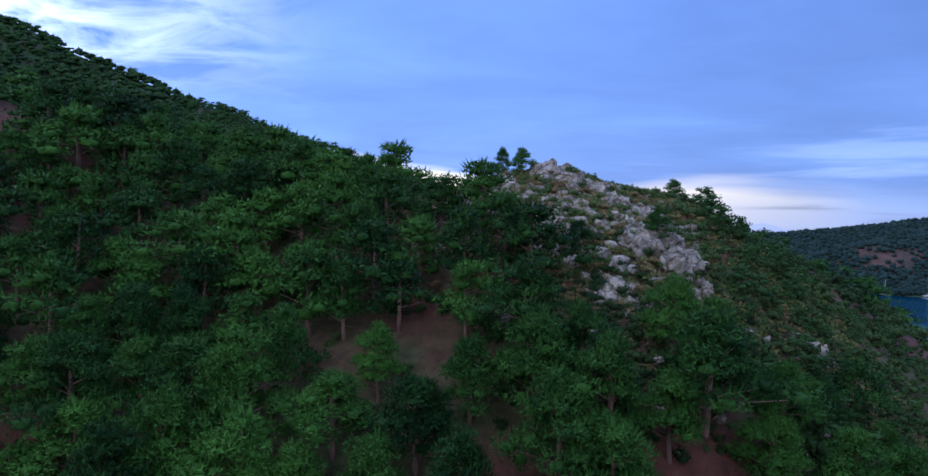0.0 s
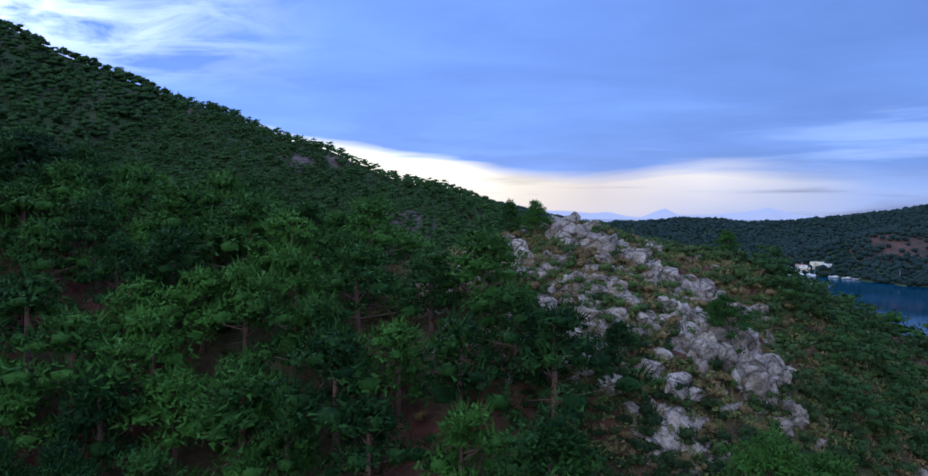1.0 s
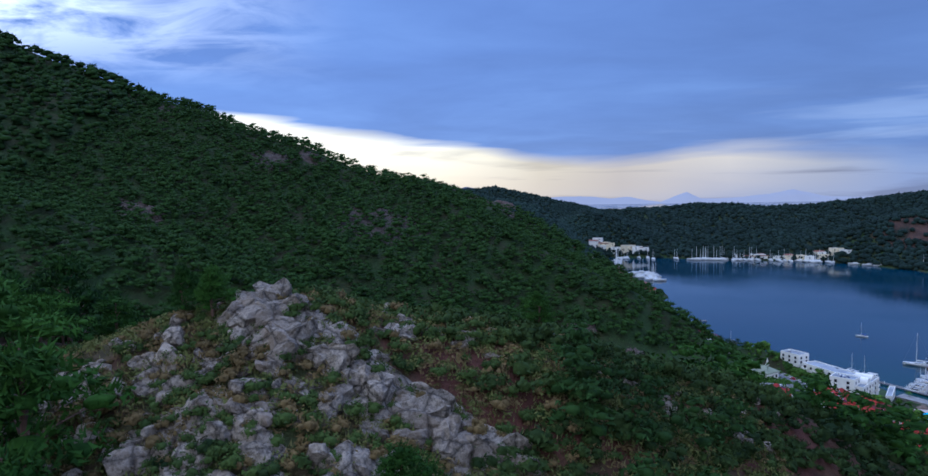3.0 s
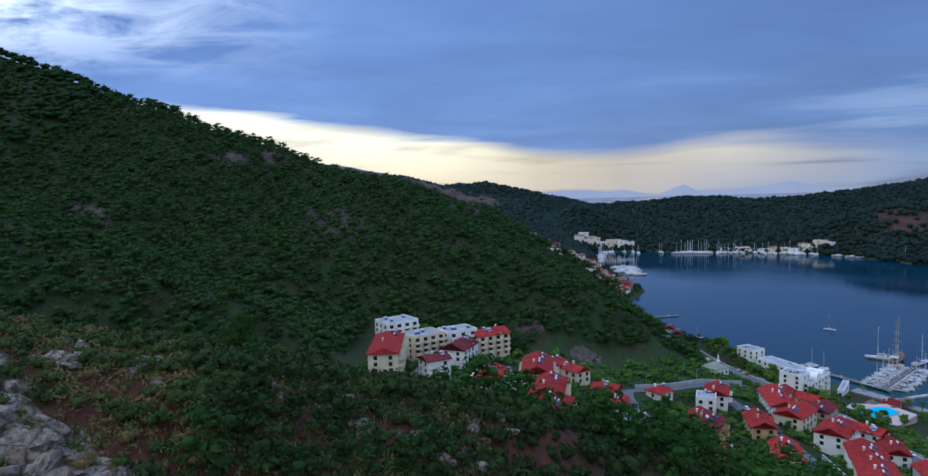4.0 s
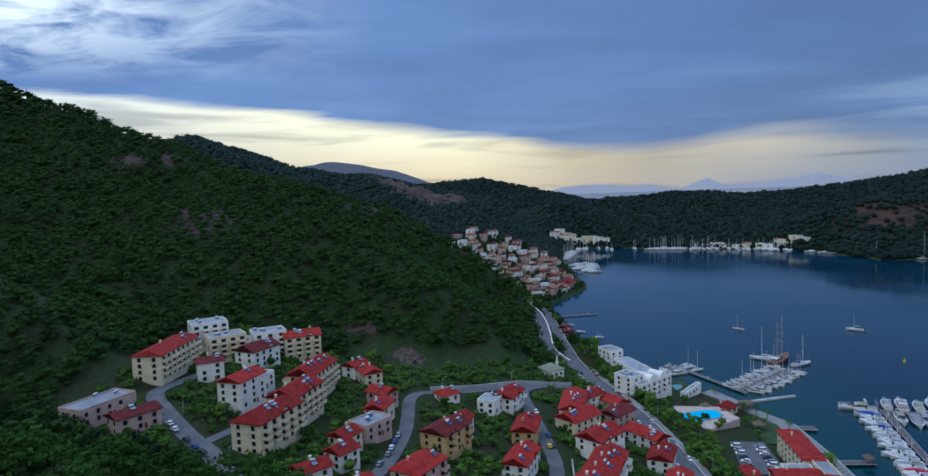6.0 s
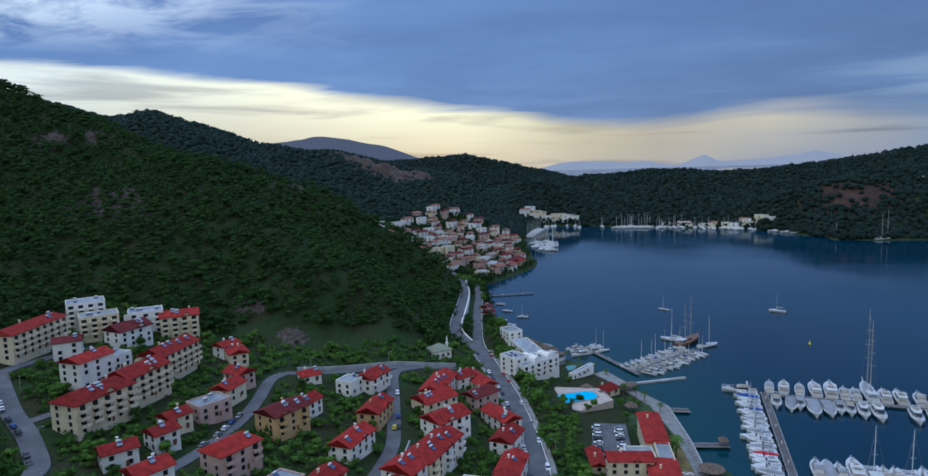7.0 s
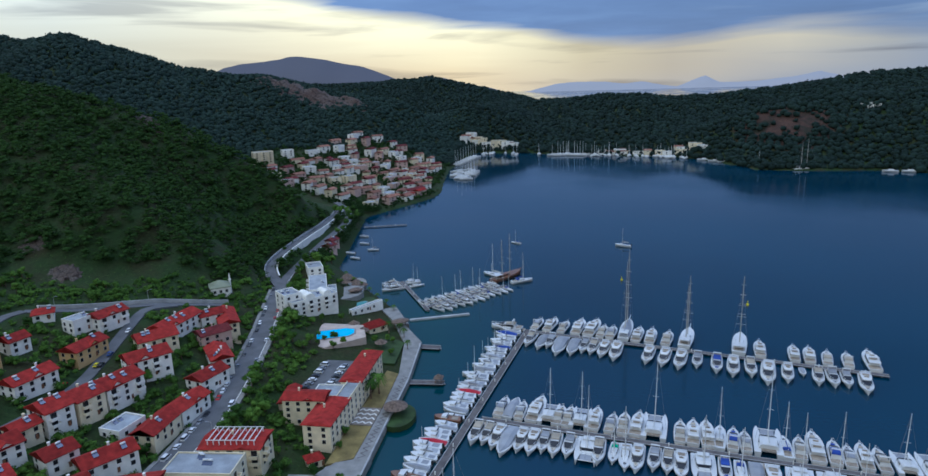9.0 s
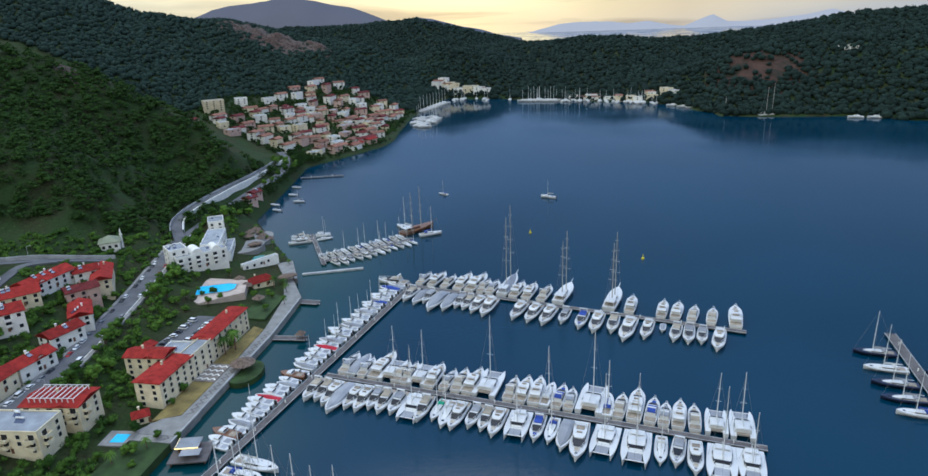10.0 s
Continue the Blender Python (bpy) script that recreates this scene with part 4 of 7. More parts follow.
# second town round the point
TOWN2 = "houses of the far town"
r2 = random.Random(12)
count = 0
placed = []
while count < 112:
    px, py = r2.uniform(-6, 102), r2.uniform(428, 604)
    dsh = float(shore_distance(np.array(px), np.array(py)))
    if dsh < 7 or dsh > 100 or any(math.hypot(px - a, py - b) < 6.7 for a, b in placed) or (py < 440 and px < 62) or px < (py - 470) * 0.2 - 4:
        continue
    if segment_distance(np.array(px), np.array(py), (82, 398), (66, 424))[0] < 6:
        continue
    placed.append((px, py))
    count += 1
    flat = r2.random() < 0.30
    house(px, py, r2.uniform(6, 9.5), r2.uniform(4.6, 6.2), r2.uniform(40, 100), r2.choice((2, 2, 3)), r2.choice(("wall_white", "wall_white", "wall_cream", "wall_white", "wall_pink")),
          "flat" if flat else r2.choice(("roof_clay", "roof_clay", "roof_clay", "roof_dark")), rise=0.9, solar=1, group=TOWN2)
house(-5.0, 482.0, 13, 6, 40, 5, "wall_cream", "flat", balcony="0 90", solar=2, name="apartment_building", category="apartment building", group=TOWN2,
      label="tall stepped cream apartment block above the far town")
house(1.0, 508.0, 8, 5, 40, 4, "wall_white", "flat", balcony="0 90", solar=2, name="apartment_building", category="apartment building", group=TOWN2,
      label="white apartment block above the far town")
house(99, 462, 10, 5, 75, 2, "wall_pink", "roof_red", rise=0.9, solar=0, group=TOWN2)
house(103, 477, 9, 5, 70, 2, "wall_pink", "roof_red", rise=0.9, solar=0, group=TOWN2)
# sheds of the boatyards at the head of the bay
for k in range(34):
    first = k < 15
    px = r2.uniform(90, 150) if first else r2.uniform(226, 322)
    py = 742 - 0.32 * max(0, px - 110) + r2.uniform(-5, 4)
    house(px, py, r2.uniform(6, 11), r2.uniform(5, 7), r2.uniform(-20, 10), r2.choice((2, 3, 4) if first else (1, 1, 2)), r2.choice(("wall_white", "wall_white", "wall_cream")),
          "flat" if r2.random() < 0.8 else "roof_clay", rise=0.9, solar=0, group="buildings of the far boatyard", label="pale boatyard building at the head of the bay")

# ---- roads, walls and quays ----
ribbon("road_1", COAST, 5.0, M["asphalt"], 0.16, "grey asphalt coast road with parked cars", "road", zs=COAST_Z)
ribbon("road_7", UPPER, 3.6, M["asphalt"], 0.14, "grey asphalt road climbing along the wooded slope", "road", zs=UPPER_Z)
ribbon("road_8", LOWER, 3.3, M["asphalt"], 0.12, "grey asphalt road running down towards the far town", "road", zs=LOWER_Z)
ribbon("pavement_1", COAST, 1.1, M["paving"], 0.30, "paved footway along the coast road", "pavement", side=-3.1, zs=COAST_Z)
ribbon("pavement_2", COAST, 0.9, M["paving"], 0.30, "paved footway along the coast road", "pavement", side=3.0, zs=COAST_Z)
ribbon("wall_coast", UPPER[1:], 0.45, M["wall_white"], 0.75, "white retaining wall between the upper and the lower road", "wall", side=-2.1, zs=UPPER_Z[1:], deep=5.0)
ribbon("wall_slope", UPPER[1:], 0.3, M["concrete"], 0.85, "low pale concrete wall at the foot of the wooded slope", "wall", side=2.1, zs=UPPER_Z[1:])
ribbon("kerb_coast", LOWER[:7], 0.3, M["concrete"], 0.55, "pale concrete kerb on the seaward side of the road", "wall", side=-1.9, zs=LOWER_Z[:7])
ribbon("road_line", COAST, 0.16, M["wall_white"], 0.19, "worn white line along the edge of the coast road", "road marking", side=-2.3, zs=COAST_Z, deep=0.02)
STREET_LABELS = ("narrow asphalt street between houses", "narrow asphalt street between houses", "asphalt street climbing to the apartment blocks",
                 "asphalt street beside the apartment rows", "lane along the garden wall")
for k, (street, width) in enumerate(STREETS):
    ribbon(f"road_{k + 2}", street, width, M["asphalt"], 0.16, STREET_LABELS[k], "road")
ribbon("wall_garden", [(64, 210), (72, 215), (86, 228.4), (99, 240)], 0.3, M["concrete"], 1.1, "long pale concrete wall at the foot of the hill", "wall")
ribbon("wall_garden_2", [(97.5, 158), (98.5, 172), (98, 186)], 0.25, M["concrete"], 0.9, "low garden wall", "wall")


def slab(name, pts, z, thick, mat, label, category, kind="structure"):
    bm = bmesh.new()
    v = [bm.verts.new((x, y, z)) for x, y in pts]
    f = bm.faces.new(v)
    if f.normal.z < 0 or sum((b[0] - a[0]) * (b[1] + a[1]) for a, b in zip(pts, pts[1:] + pts[:1])) > 0:
        f.normal_flip()
    ext = bmesh.ops.extrude_face_region(bm, geom=[f])
    for e in ext["geom"]:
        if isinstance(e, bmesh.types.BMVert):
            e.co.z -= thick
    bmesh.ops.recalc_face_normals(bm, faces=bm.faces)
    me = bpy.data.meshes.new(name)
    bm.to_mesh(me)
    bm.free()
    me.materials.append(mat)
    return tagged(new(name, me), label, category, kind=kind)


quay = [(160.4, 170), (159.8, 214), (157.8, 237), (149.6, 250), (146.6, 250), (153, 236), (156.4, 217), (157.2, 199), (157.2, 178.4), (152.6, 175.6), (152, 170)]
slab("quay", quay, 1.55, 3.5, M["paving"], "pale paved promenade along the quay", "promenade")
ribbon("kerb_quay", [(160.3, 170), (159.8, 192), (159.6, 214), (157.7, 236)], 0.3, M["concrete"], 0.16, "dark stone kerb along the edge of the quay", "kerb", zs=(1.55, 1.55, 1.55, 1.55), deep=0.3)
slab("lawn_1", [(152.3, 176), (157.1, 178.8), (157.1, 191), (152.3, 191)], 1.62, 1.5, M["grass_yellow"], "dry yellow lawn in front of the hotel", "lawn")
slab("lawn_2", [(152.5, 199), (157.1, 199), (156.3, 216.6), (153, 218)], 1.62, 1.5, M["grass_yellow"], "dry yellow lawn in front of the hotel", "lawn")
slab("paving_hotel", [(152.3, 191.2), (157.1, 191.2), (157.1, 198.8), (152.3, 198.8)], 1.64, 1.5, plain("brown_paving", (0.24, 0.20, 0.16), 0.8, vary=0.12), "patterned stone terrace between the lawns", "terrace")
slab("lawn_4", [(151, 148), (160.8, 148), (160.4, 169.8), (152, 169.8)], 1.6, 3.4, M["grass_green"], "green lawn at the quay's end", "lawn")
# zigzag of pale paving in the terrace and along the promenade
zigzag = thing("paving_pattern", "zigzag of pale slabs set in the brown terrace", "paving", 154.7, 195, 1.645)
for row in range(4):
    for k in range(6):
        st = part("slab", shared("pattern_slab", lambda: boxes((0, 0, -0.03, 0.3, 1.05, 0.05)), M["wall_white"]), None, zigzag)
        st.matrix_local = pose(-1.9 + 0.75 * k, -2.7 + 1.8 * row, 0, 0, 0, 45 if k % 2 else -45)
zigzag = thing("paving_pattern", "zigzag of dark slabs set in the promenade", "paving", 158.5, 195, 1.556)
for k in range(52):
    st = part("slab", shared("promenade_slab", lambda: boxes((0, 0, -0.03, 0.16, 1.7, 0.05)), M["pier_wood"]), None, zigzag)
    st.matrix_local = pose(0, -24 + 0.86 * k, 0, 0, 0, 52 if k % 2 else -52)
slab("lawn_3", [(146, 222), (154, 222), (153, 236), (147, 240)], 1.75, 1.5, M["grass_green"], "green lawn beside the promenade", "lawn")
slab("parking_lot", [(135.5, 201), (144.8, 201), (144.8, 219), (137, 219)], 3.4, 3.5, M["asphalt"], "asphalt parking lot behind the hotel", "parking lot")
def round_slab(name, x, y, a, b, z, thick, mat, label, category):
    slab(name, [(x + a * math.cos(k * 0.3142), y + b * math.sin(k * 0.3142)) for k in range(20)], z, thick, mat, label, category)


round_slab("terrace_round", 125.6, 269.0, 5.0, 7.0, 4.9, 5.5, M["paving"], "round pale paved terrace of the hotel", "terrace")
round_slab("terrace_beach", 122.5, 281.0, 5.0, 9.0, 3.3, 5.0, M["paving"], "pale paved beach terrace", "terrace")
round_slab("terrace_garden", 132.5, 263.5, 4.6, 6.4, 3.0, 4.0, M["grass_green"], "green garden terrace by the small pool", "terrace")
slab("quay_north", [(147, 250), (151, 250), (143, 265), (139, 262)], 1.7, 3.5, M["paving"], "stone paved quay by the pool bar", "promenade")
slab("court", [(151, 172), (160.4, 172), (160.4, 180), (154, 177)], 1.62, 2.0, M["paving"], "grey paved court at the quay's end", "terrace")
slab("pool_terrace", [(124.5, 229), (134, 224.5), (143, 233), (139.5, 241.5), (127.5, 242)], 4.3, 4.2, plain("pink_paving", (0.50, 0.40, 0.33), 0.8, vary=0.1), "pinkish paved terrace round the pool", "terrace")
pl = thing("swimming_pool", "bright blue swimming pool with a pale rim", "pool", 132.6, 234.0, 4.3, 22)
bm = bmesh.new()
ring = [(-6.5, -1.9), (-4.2, -3.1), (4.5, -2.9), (6.2, -1.4), (6.5, 1.7), (4.2, 3.0), (-3.2, 2.8), (-5.2, 1.4)]
rim = [(x * 1.08, y * 1.14, 0.0) for x, y in ring]
loft(bm, [[(x, y, -0.1) for x, y, z in rim], [(x, y, 0.12) for x, y, z in rim]])
part("rim", bm, M["paving"], pl)
bm = bmesh.new()
loft(bm, [[(x, y, -0.05) for x, y in ring], [(x, y, 0.16) for x, y in ring]])
part("pool_water", bm, M["pool"], pl, "bright blue water")
pl3 = thing("swimming_pool", "small teal pool with a curved rim", "pool", 131.6, 262.5, 3.0, 60)
part("rim", loft(bmesh.new(), [[(3.4 * math.cos(k * 0.5236), 1.7 * math.sin(k * 0.5236), z) for k in range(12)] for z in (-0.1, 0.2)]), M["paving"], pl3)
part("pool_water", loft(bmesh.new(), [[(3.1 * math.cos(k * 0.5236), 1.4 * math.sin(k * 0.5236), z) for k in range(12)] for z in (-0.05, 0.24)]), plain("teal_pool", (0.10, 0.30, 0.28), 0.2, vary=0.05), pl3, "teal water")
pl2 = thing("swimming_pool", "small blue pool in a paved court", "pool", 149.5, 170.2, 1.5, 5)
part("rim", boxes((0, 0, -0.4, 5.6, 4.6, 0.5)), M["paving"], pl2)
part("pool_water", boxes((0.3, 0, 0, 2.8, 2.6, 0.13)), M["pool"], pl2)

# ---- piers ----


def pier(name, a, b, width, label, z=0.55):
    L = math.hypot(b[0] - a[0], b[1] - a[1])
    ob = thing(name, label, "pier", a[0], a[1], 0, math.degrees(math.atan2(b[1] - a[1], b[0] - a[0])))
    part("deck", boxes((L / 2, 0, z - 0.16, L, width, 0.16)), M["pier_wood"], ob)
    part("kerb", boxes((L / 2, width / 2 - 0.06, z, L, 0.12, 0.1), (L / 2, -width / 2 + 0.06, z, L, 0.12, 0.1)), M["concrete"], ob)
    n = int(L / 5)
    for k in range(n + 1):
        p = part("pile", shared("pier_pile", lambda: tube(bmesh.new(), (0, 0, -3), (0, 0, 0.38), 0.22, n=8), M["concrete"]), None, ob)
        p.matrix_local = pose(L * k / n * 0.98 + 0.3, 0, 0)
    for k in range(n // 2):
        p = part("power_post", shared("power_post", lambda: boxes((0, 0, 0, 0.18, 0.18, 0.7)), M["wall_white"]), None, ob)
        p.matrix_local = pose(L * (k + 0.5) / (n // 2), 0.0, z)
    return ob


PB = ((187.0, 250.2), (274.8, 228.9))
PC = ((179.7, 198.6), (268.0, 182.8))
PM = ((169.4, 152.0), (186.7, 251.5))
pier("pier", PM[0], PM[1], 1.8, "long grey plank pier with small boats")
pier("pier", PB[0], PB[1], 1.5, "long grey plank pier lined with yachts")
pier("pier", PC[0], PC[1], 1.5, "long grey plank pier lined with yachts")
pier("pier", (137.0, 295.5), (153.4, 265.5), 1.5, "narrow grey pier with moored catamarans")
pier("pier", (152.5, 268.5), (176.0, 293.5), 1.5, "narrow grey pier with moored yachts")
pier("pier", (307.4, 231.5), (303.8, 196.0), 2.4, "grey plank pier with sailing boats")
pier("pier", (94.5, 385.0), (115.2, 391.3), 1.4, "thin dark jetty reaching into the bay", 0.5)
pier("jetty", (159.0, 214.3), (168.3, 214.9), 2.2, "short plank jetty below the promenade")
pier("jetty", (157.0, 236.4), (163.2, 236.0), 2.6, "short plank jetty below the promenade")
bk = thing("breakwater", "low pale floating breakwater", "breakwater", 149.5, 257.0, 0, 21)
part("float", boxes((9.5, 0, -0.4, 19, 1.1, 0.9)), M["concrete"], bk)
hut = thing("jetty_hut", "small brown thatched hut on the jetty", "hut", 167.0, 214.8, 0.56)
part("post", boxes((-0.7, -0.7, 0, 0.12, 0.12, 1.3), (0.7, -0.7, 0, 0.12, 0.12, 1.3), (-0.7, 0.7, 0, 0.12, 0.12, 1.3), (0.7, 0.7, 0, 0.12, 0.12, 1.3)), M["bark"], hut)
M["thatch"] = plain("brown_thatch", (0.17, 0.12, 0.09), 0.95, vary=0.25, scale=5, bump=0.6)
part("roof", boxes((0, 0, 1.3, 2.3, 2.3, 0.9, (0.1, 0.1))), M["thatch"], hut, "brown thatched roof")
# round platform with its thatched roof
rp = thing("platform", "round waterside platform with a thatched umbrella roof", "platform", 161.6, 196.8, 0, 0)
bm = bmesh.new()
loft(bm, [[(4.6 * math.cos(a * 0.3927) * 0.8, 5.2 * math.sin(a * 0.3927), z) for a in range(16)] for z in (-1.5, 1.25)])
part("deck", bm, M["grass_green"], rp, "grassy platform floor")
bm = bmesh.new()
tube(bm, (-1, 1, 1.2), (-1, 1, 3.2), 0.15, n=8)
part("post", bm, M["bark"], rp)
bm = bmesh.new()
tube(bm, (-1, 1, 2.9), (-1, 1, 4.0), 2.8, 0.2, 12)
part("roof", bm, M["thatch"], rp, "brown thatched umbrella roof")
for k, (px, py) in enumerate(((136.3, 242.7), (140.2, 239.0), (147.5, 232), (121, 287), (123.5, 284), (120, 282), (125, 279.5), (122.5, 276.5), (126.5, 282.5), (118.5, 289))):
    tr = thing("parasol", "brown thatched parasol on a post", "parasol", px, py, at(px, py), 0, "thatched parasols")
    part("post", tube(bmesh.new(), (0, 0, -0.2), (0, 0, 2.0), 0.1, n=6), M["bark"], tr)
    part("canopy", tube(bmesh.new(), (0, 0, 1.7), (0, 0, 2.7), 1.8, 0.1, 12), M["thatch"], tr)
for px, py, a, b in ((128.2, 269.2, 2.6, 1.7), (148.6, 248.6, 3.0, 2.0)):
    th = thing("shelter", "low oval shelter with a brown thatched roof", "shelter", px, py, at(px, py), 40, "thatched shelters")
    part("post", boxes((-a * 0.6, 0, -0.3, 0.16, 0.16, 2.8), (a * 0.6, 0, -0.3, 0.16, 0.16, 2.8)), M["bark"], th)
    part("roof", loft(bmesh.new(), [[(a * f * math.cos(k * 0.5236), b * f * math.sin(k * 0.5236), z) for k in range(12)] for f, z in ((1, 2.3), (0.95, 2.6), (0.3, 3.1))]), M["thatch"], th)
ks = thing("kiosk", "quay kiosk with a flat roof edged in yellow light", "kiosk", 164.4, 169.8, 0, 14)
part("deck", boxes((0.6, -1.2, 0.7, 7.0, 6.0, 0.25)), M["pier_wood"], ks, "plank deck on posts")
for px, py in ((-2.4, -3.6), (3.6, -3.6), (-2.4, 1.4), (3.6, 1.4)):
    part("pile", tube(bmesh.new(), (px, py, -3), (px, py, 0.7), 0.16, n=8), M["bark"], ks)
part("body", boxes((0, 0, 0.95, 3.4, 2.4, 1.2)), M["hull_wood"], ks, "brown timber walls")
part("window_band", boxes((0, -1.2, 1.35, 3.0, 0.1, 0.5), (-1.7, 0, 1.35, 0.1, 2.0, 0.5)), M["house_glass"], ks)
part("awning", boxes((1.0, -2.6, 1.9, 3.6, 2.0, 0.08)), M["hull_cover"], ks, "grey canvas awning")
part("roof", boxes((0, 0, 2.0, 4.2, 3.2, 0.22)), M["roof_flat"], ks)
lm, lt, lb = material("yellow_lamp", 0.5)
lb.inputs["Emission Color"].default_value, lb.inputs["Emission Strength"].default_value = (1.0, 0.72, 0.12, 1), 1.4
part("light_strip", boxes((0, -1.62, 2.05, 4.2, 0.05, 0.16), (-2.12, 0, 2.05, 0.05, 3.2, 0.16)), lm, ks, "glowing yellow strip light")

# ---- boats: bow along +y, water at z = 0 ----


def hull_rings(L, B, free, sheer=0.26, fine=0.75, draft=0.35, blunt=0.12):
    rings = []
    for k in range(9):
        s = (0, 0.2, 0.4, 0.55, 0.68, 0.79, 0.88, 0.95, 1.0)[k]
        y = -L / 2 + L * s
        w = B / 2 * (0.86 + 0.14 * math.sin(min(1, s / 0.45) * math.pi / 2)) * (1 - max(0, (s - 0.45) / 0.55) ** (3.0 + fine)) ** 0.85
        w = max(w, B * 0.07 if k == 8 else blunt)
        h = free * (1 + sheer * s ** 2)
        lower = max(0.35, 1 - s * 0.55)
        rings.append([(0, y, -draft * (1 - 0.7 * s ** 3)), (w * 0.82 * lower, y, 0.02), (w, y, h * 0.72), (w * 0.97, y, h), (-w * 0.97, y, h), (-w, y, h * 0.72), (-w * 0.82 * lower, y, 0.02)])
    return rings


def hull_part(ob, L, B, free, mat, **kw):
    bm = bmesh.new()
    loft(bm, hull_rings(L, B, free, **kw))
    part("hull", bm, mat, ob)
    return ob


def side_band(bm, y0, y1, w0, w1, z, h, lean=0.1):
    """A dark window band round a cabin."""
    loft(bm, [[(-w0, y0, z), (w0, y0, z), (w1, y1, z), (-w1, y1, z)], [(-w0 + lean, y0 + lean, z + h), (w0 - lean, y0 + lean, z + h), (w1 - lean, y1 - lean * 3, z + h), (-w1 + lean, y1 - lean * 3, z + h)]])


def motor_yacht(L=10.5, B=3.3, fly=True, canvas=None, label="white motor yacht with a flybridge moored stern-to"):
    ob = thing("motor_yacht", label, "yacht", 0, 0, -500, 0, "yachts in the marina")
    hull_part(ob, L, B, 1.05, M["hull_white"])
    part("deck", boxes((0, -L * 0.40, 1.0, B * 0.78, L * 0.17, 0.1)), M["deck_teak"], ob, "teak aft deck")
    part("swim_platform", boxes((0, -L * 0.53, 0.25, B * 0.72, L * 0.09, 0.1)), M["deck_teak"], ob)
    bm = bmesh.new()
    w = B * 0.37
    rows = [(-0.30, w, 1.05), (-0.28, w * 0.98, 1.95), (0.06, w * 0.95, 1.95), (0.27, w * 0.62, 1.15), (0.36, w * 0.3, 1.1)]
    loft(bm, [[(-q, L * s, 0.95), (q, L * s, 0.95), (q * 0.9, L * s, z), (-q * 0.9, L * s, z)] for s, q, z in rows])
    part("cabin", bm, M["hull_white"], ob)
    bm = bmesh.new()
    side_band(bm, -L * 0.26, L * 0.15, w * 1.02, w * 0.92, 1.30, 0.48, 0.05)
    part("window_band", bm, M["boat_glass"], ob, "dark tinted window band")
    bm = bmesh.new()
    loft(bm, [[(-w * 0.84, L * 0.065, 1.95), (w * 0.84, L * 0.065, 1.95), (w * 0.64, L * 0.235, 1.36), (-w * 0.64, L * 0.235, 1.36)],
              [(-w * 0.84, L * 0.075, 2.01), (w * 0.84, L * 0.075, 2.01), (w * 0.64, L * 0.245, 1.42), (-w * 0.64, L * 0.245, 1.42)]])
    part("windscreen", bm, M["boat_glass"], ob)
    if fly:
        bm = bmesh.new()
        loft(bm, [[(-q, L * s, 1.95), (q, L * s, 1.95), (q * 1.04, L * s, z), (-q * 1.04, L * s, z)] for s, q, z in ((-0.36, w * 0.95, 2.15), (-0.1, w, 2.4), (0.04, w * 0.9, 2.45), (0.10, w * 0.6, 2.2))])
        fb = part("flybridge", bm, M["hull_white"], ob)
        part("seat", boxes((0, -L * 0.16, 2.3, w * 1.2, L * 0.1, 0.22), (0, -L * 0.02, 2.42, w * 0.8, 0.3, 0.25)), M["deck_teak"], fb, "padded flybridge seats")
    else:
        part("hardtop", boxes((0, -L * 0.14, 2.05, w * 1.7, L * 0.3, 0.12, (0.9, 0.94))), canvas or M["hull_white"], ob)
    bm = boxes((-w * 0.85, -L * 0.22, 2.0, 0.12, 0.35, 1.0), (w * 0.85, -L * 0.22, 2.0, 0.12, 0.35, 1.0), (0, -L * 0.22, 2.95, w * 1.8, 0.4, 0.1))
    part("radar_arch", bm, M["hull_white"], ob)
    part("sunpad", boxes((0, L * 0.31, 1.13, w * 0.9, L * 0.11, 0.16, (0.8, 0.9))), canvas or M["beige_canvas"], ob, "padded foredeck sunbed")
    part("hatch", boxes((0, L * 0.405, 1.2, B * 0.15, B * 0.15, 0.09)), M["boat_glass"], ob)
    bm = bmesh.new()
    for s in (-1, 1):
        tube(bm, (s * B * 0.40, L * 0.05, 1.75), (s * 0.08, L * 0.495, 1.95), 0.03, n=4)
        for k in range(4):
            f = k / 3
            tube(bm, (s * (B * 0.40 + (0.08 - B * 0.40) * f), L * (0.05 + 0.445 * f), 1.1 + 0.2 * f), (s * (B * 0.40 + (0.08 - B * 0.40) * f), L * (0.05 + 0.445 * f), 1.75 + 0.2 * f), 0.025, n=4)
    part("bow_rail", bm, M["mast"], ob, "thin steel rail")
    return ob


def covered_boat(L=10.5, B=3.2):
    ob = thing("covered_yacht", "motor yacht under a grey fitted cover", "yacht", 0, 0, -500, 0, "yachts in the marina")
    hull_part(ob, L, B, 1.0, M["hull_white"])
    bm = bmesh.new()
    rings = []
    for s, q, z in ((-0.47, 0.85, 1.25), (-0.3, 0.95, 1.95), (-0.05, 0.95, 2.25), (0.15, 0.85, 1.9), (0.33, 0.55, 1.55), (0.47, 0.12, 1.4)):
        q *= B / 2
        rings.append([(-q, L * s, 0.85), (q, L * s, 0.85), (q * 0.92, L * s, z * 0.8), (q * 0.4, L * s, z), (-q * 0.4, L * s, z), (-q * 0.92, L * s, z * 0.8)])
    loft(bm, rings)
    part("cover", bm, M["hull_cover"], ob, "grey canvas cover")
    return ob


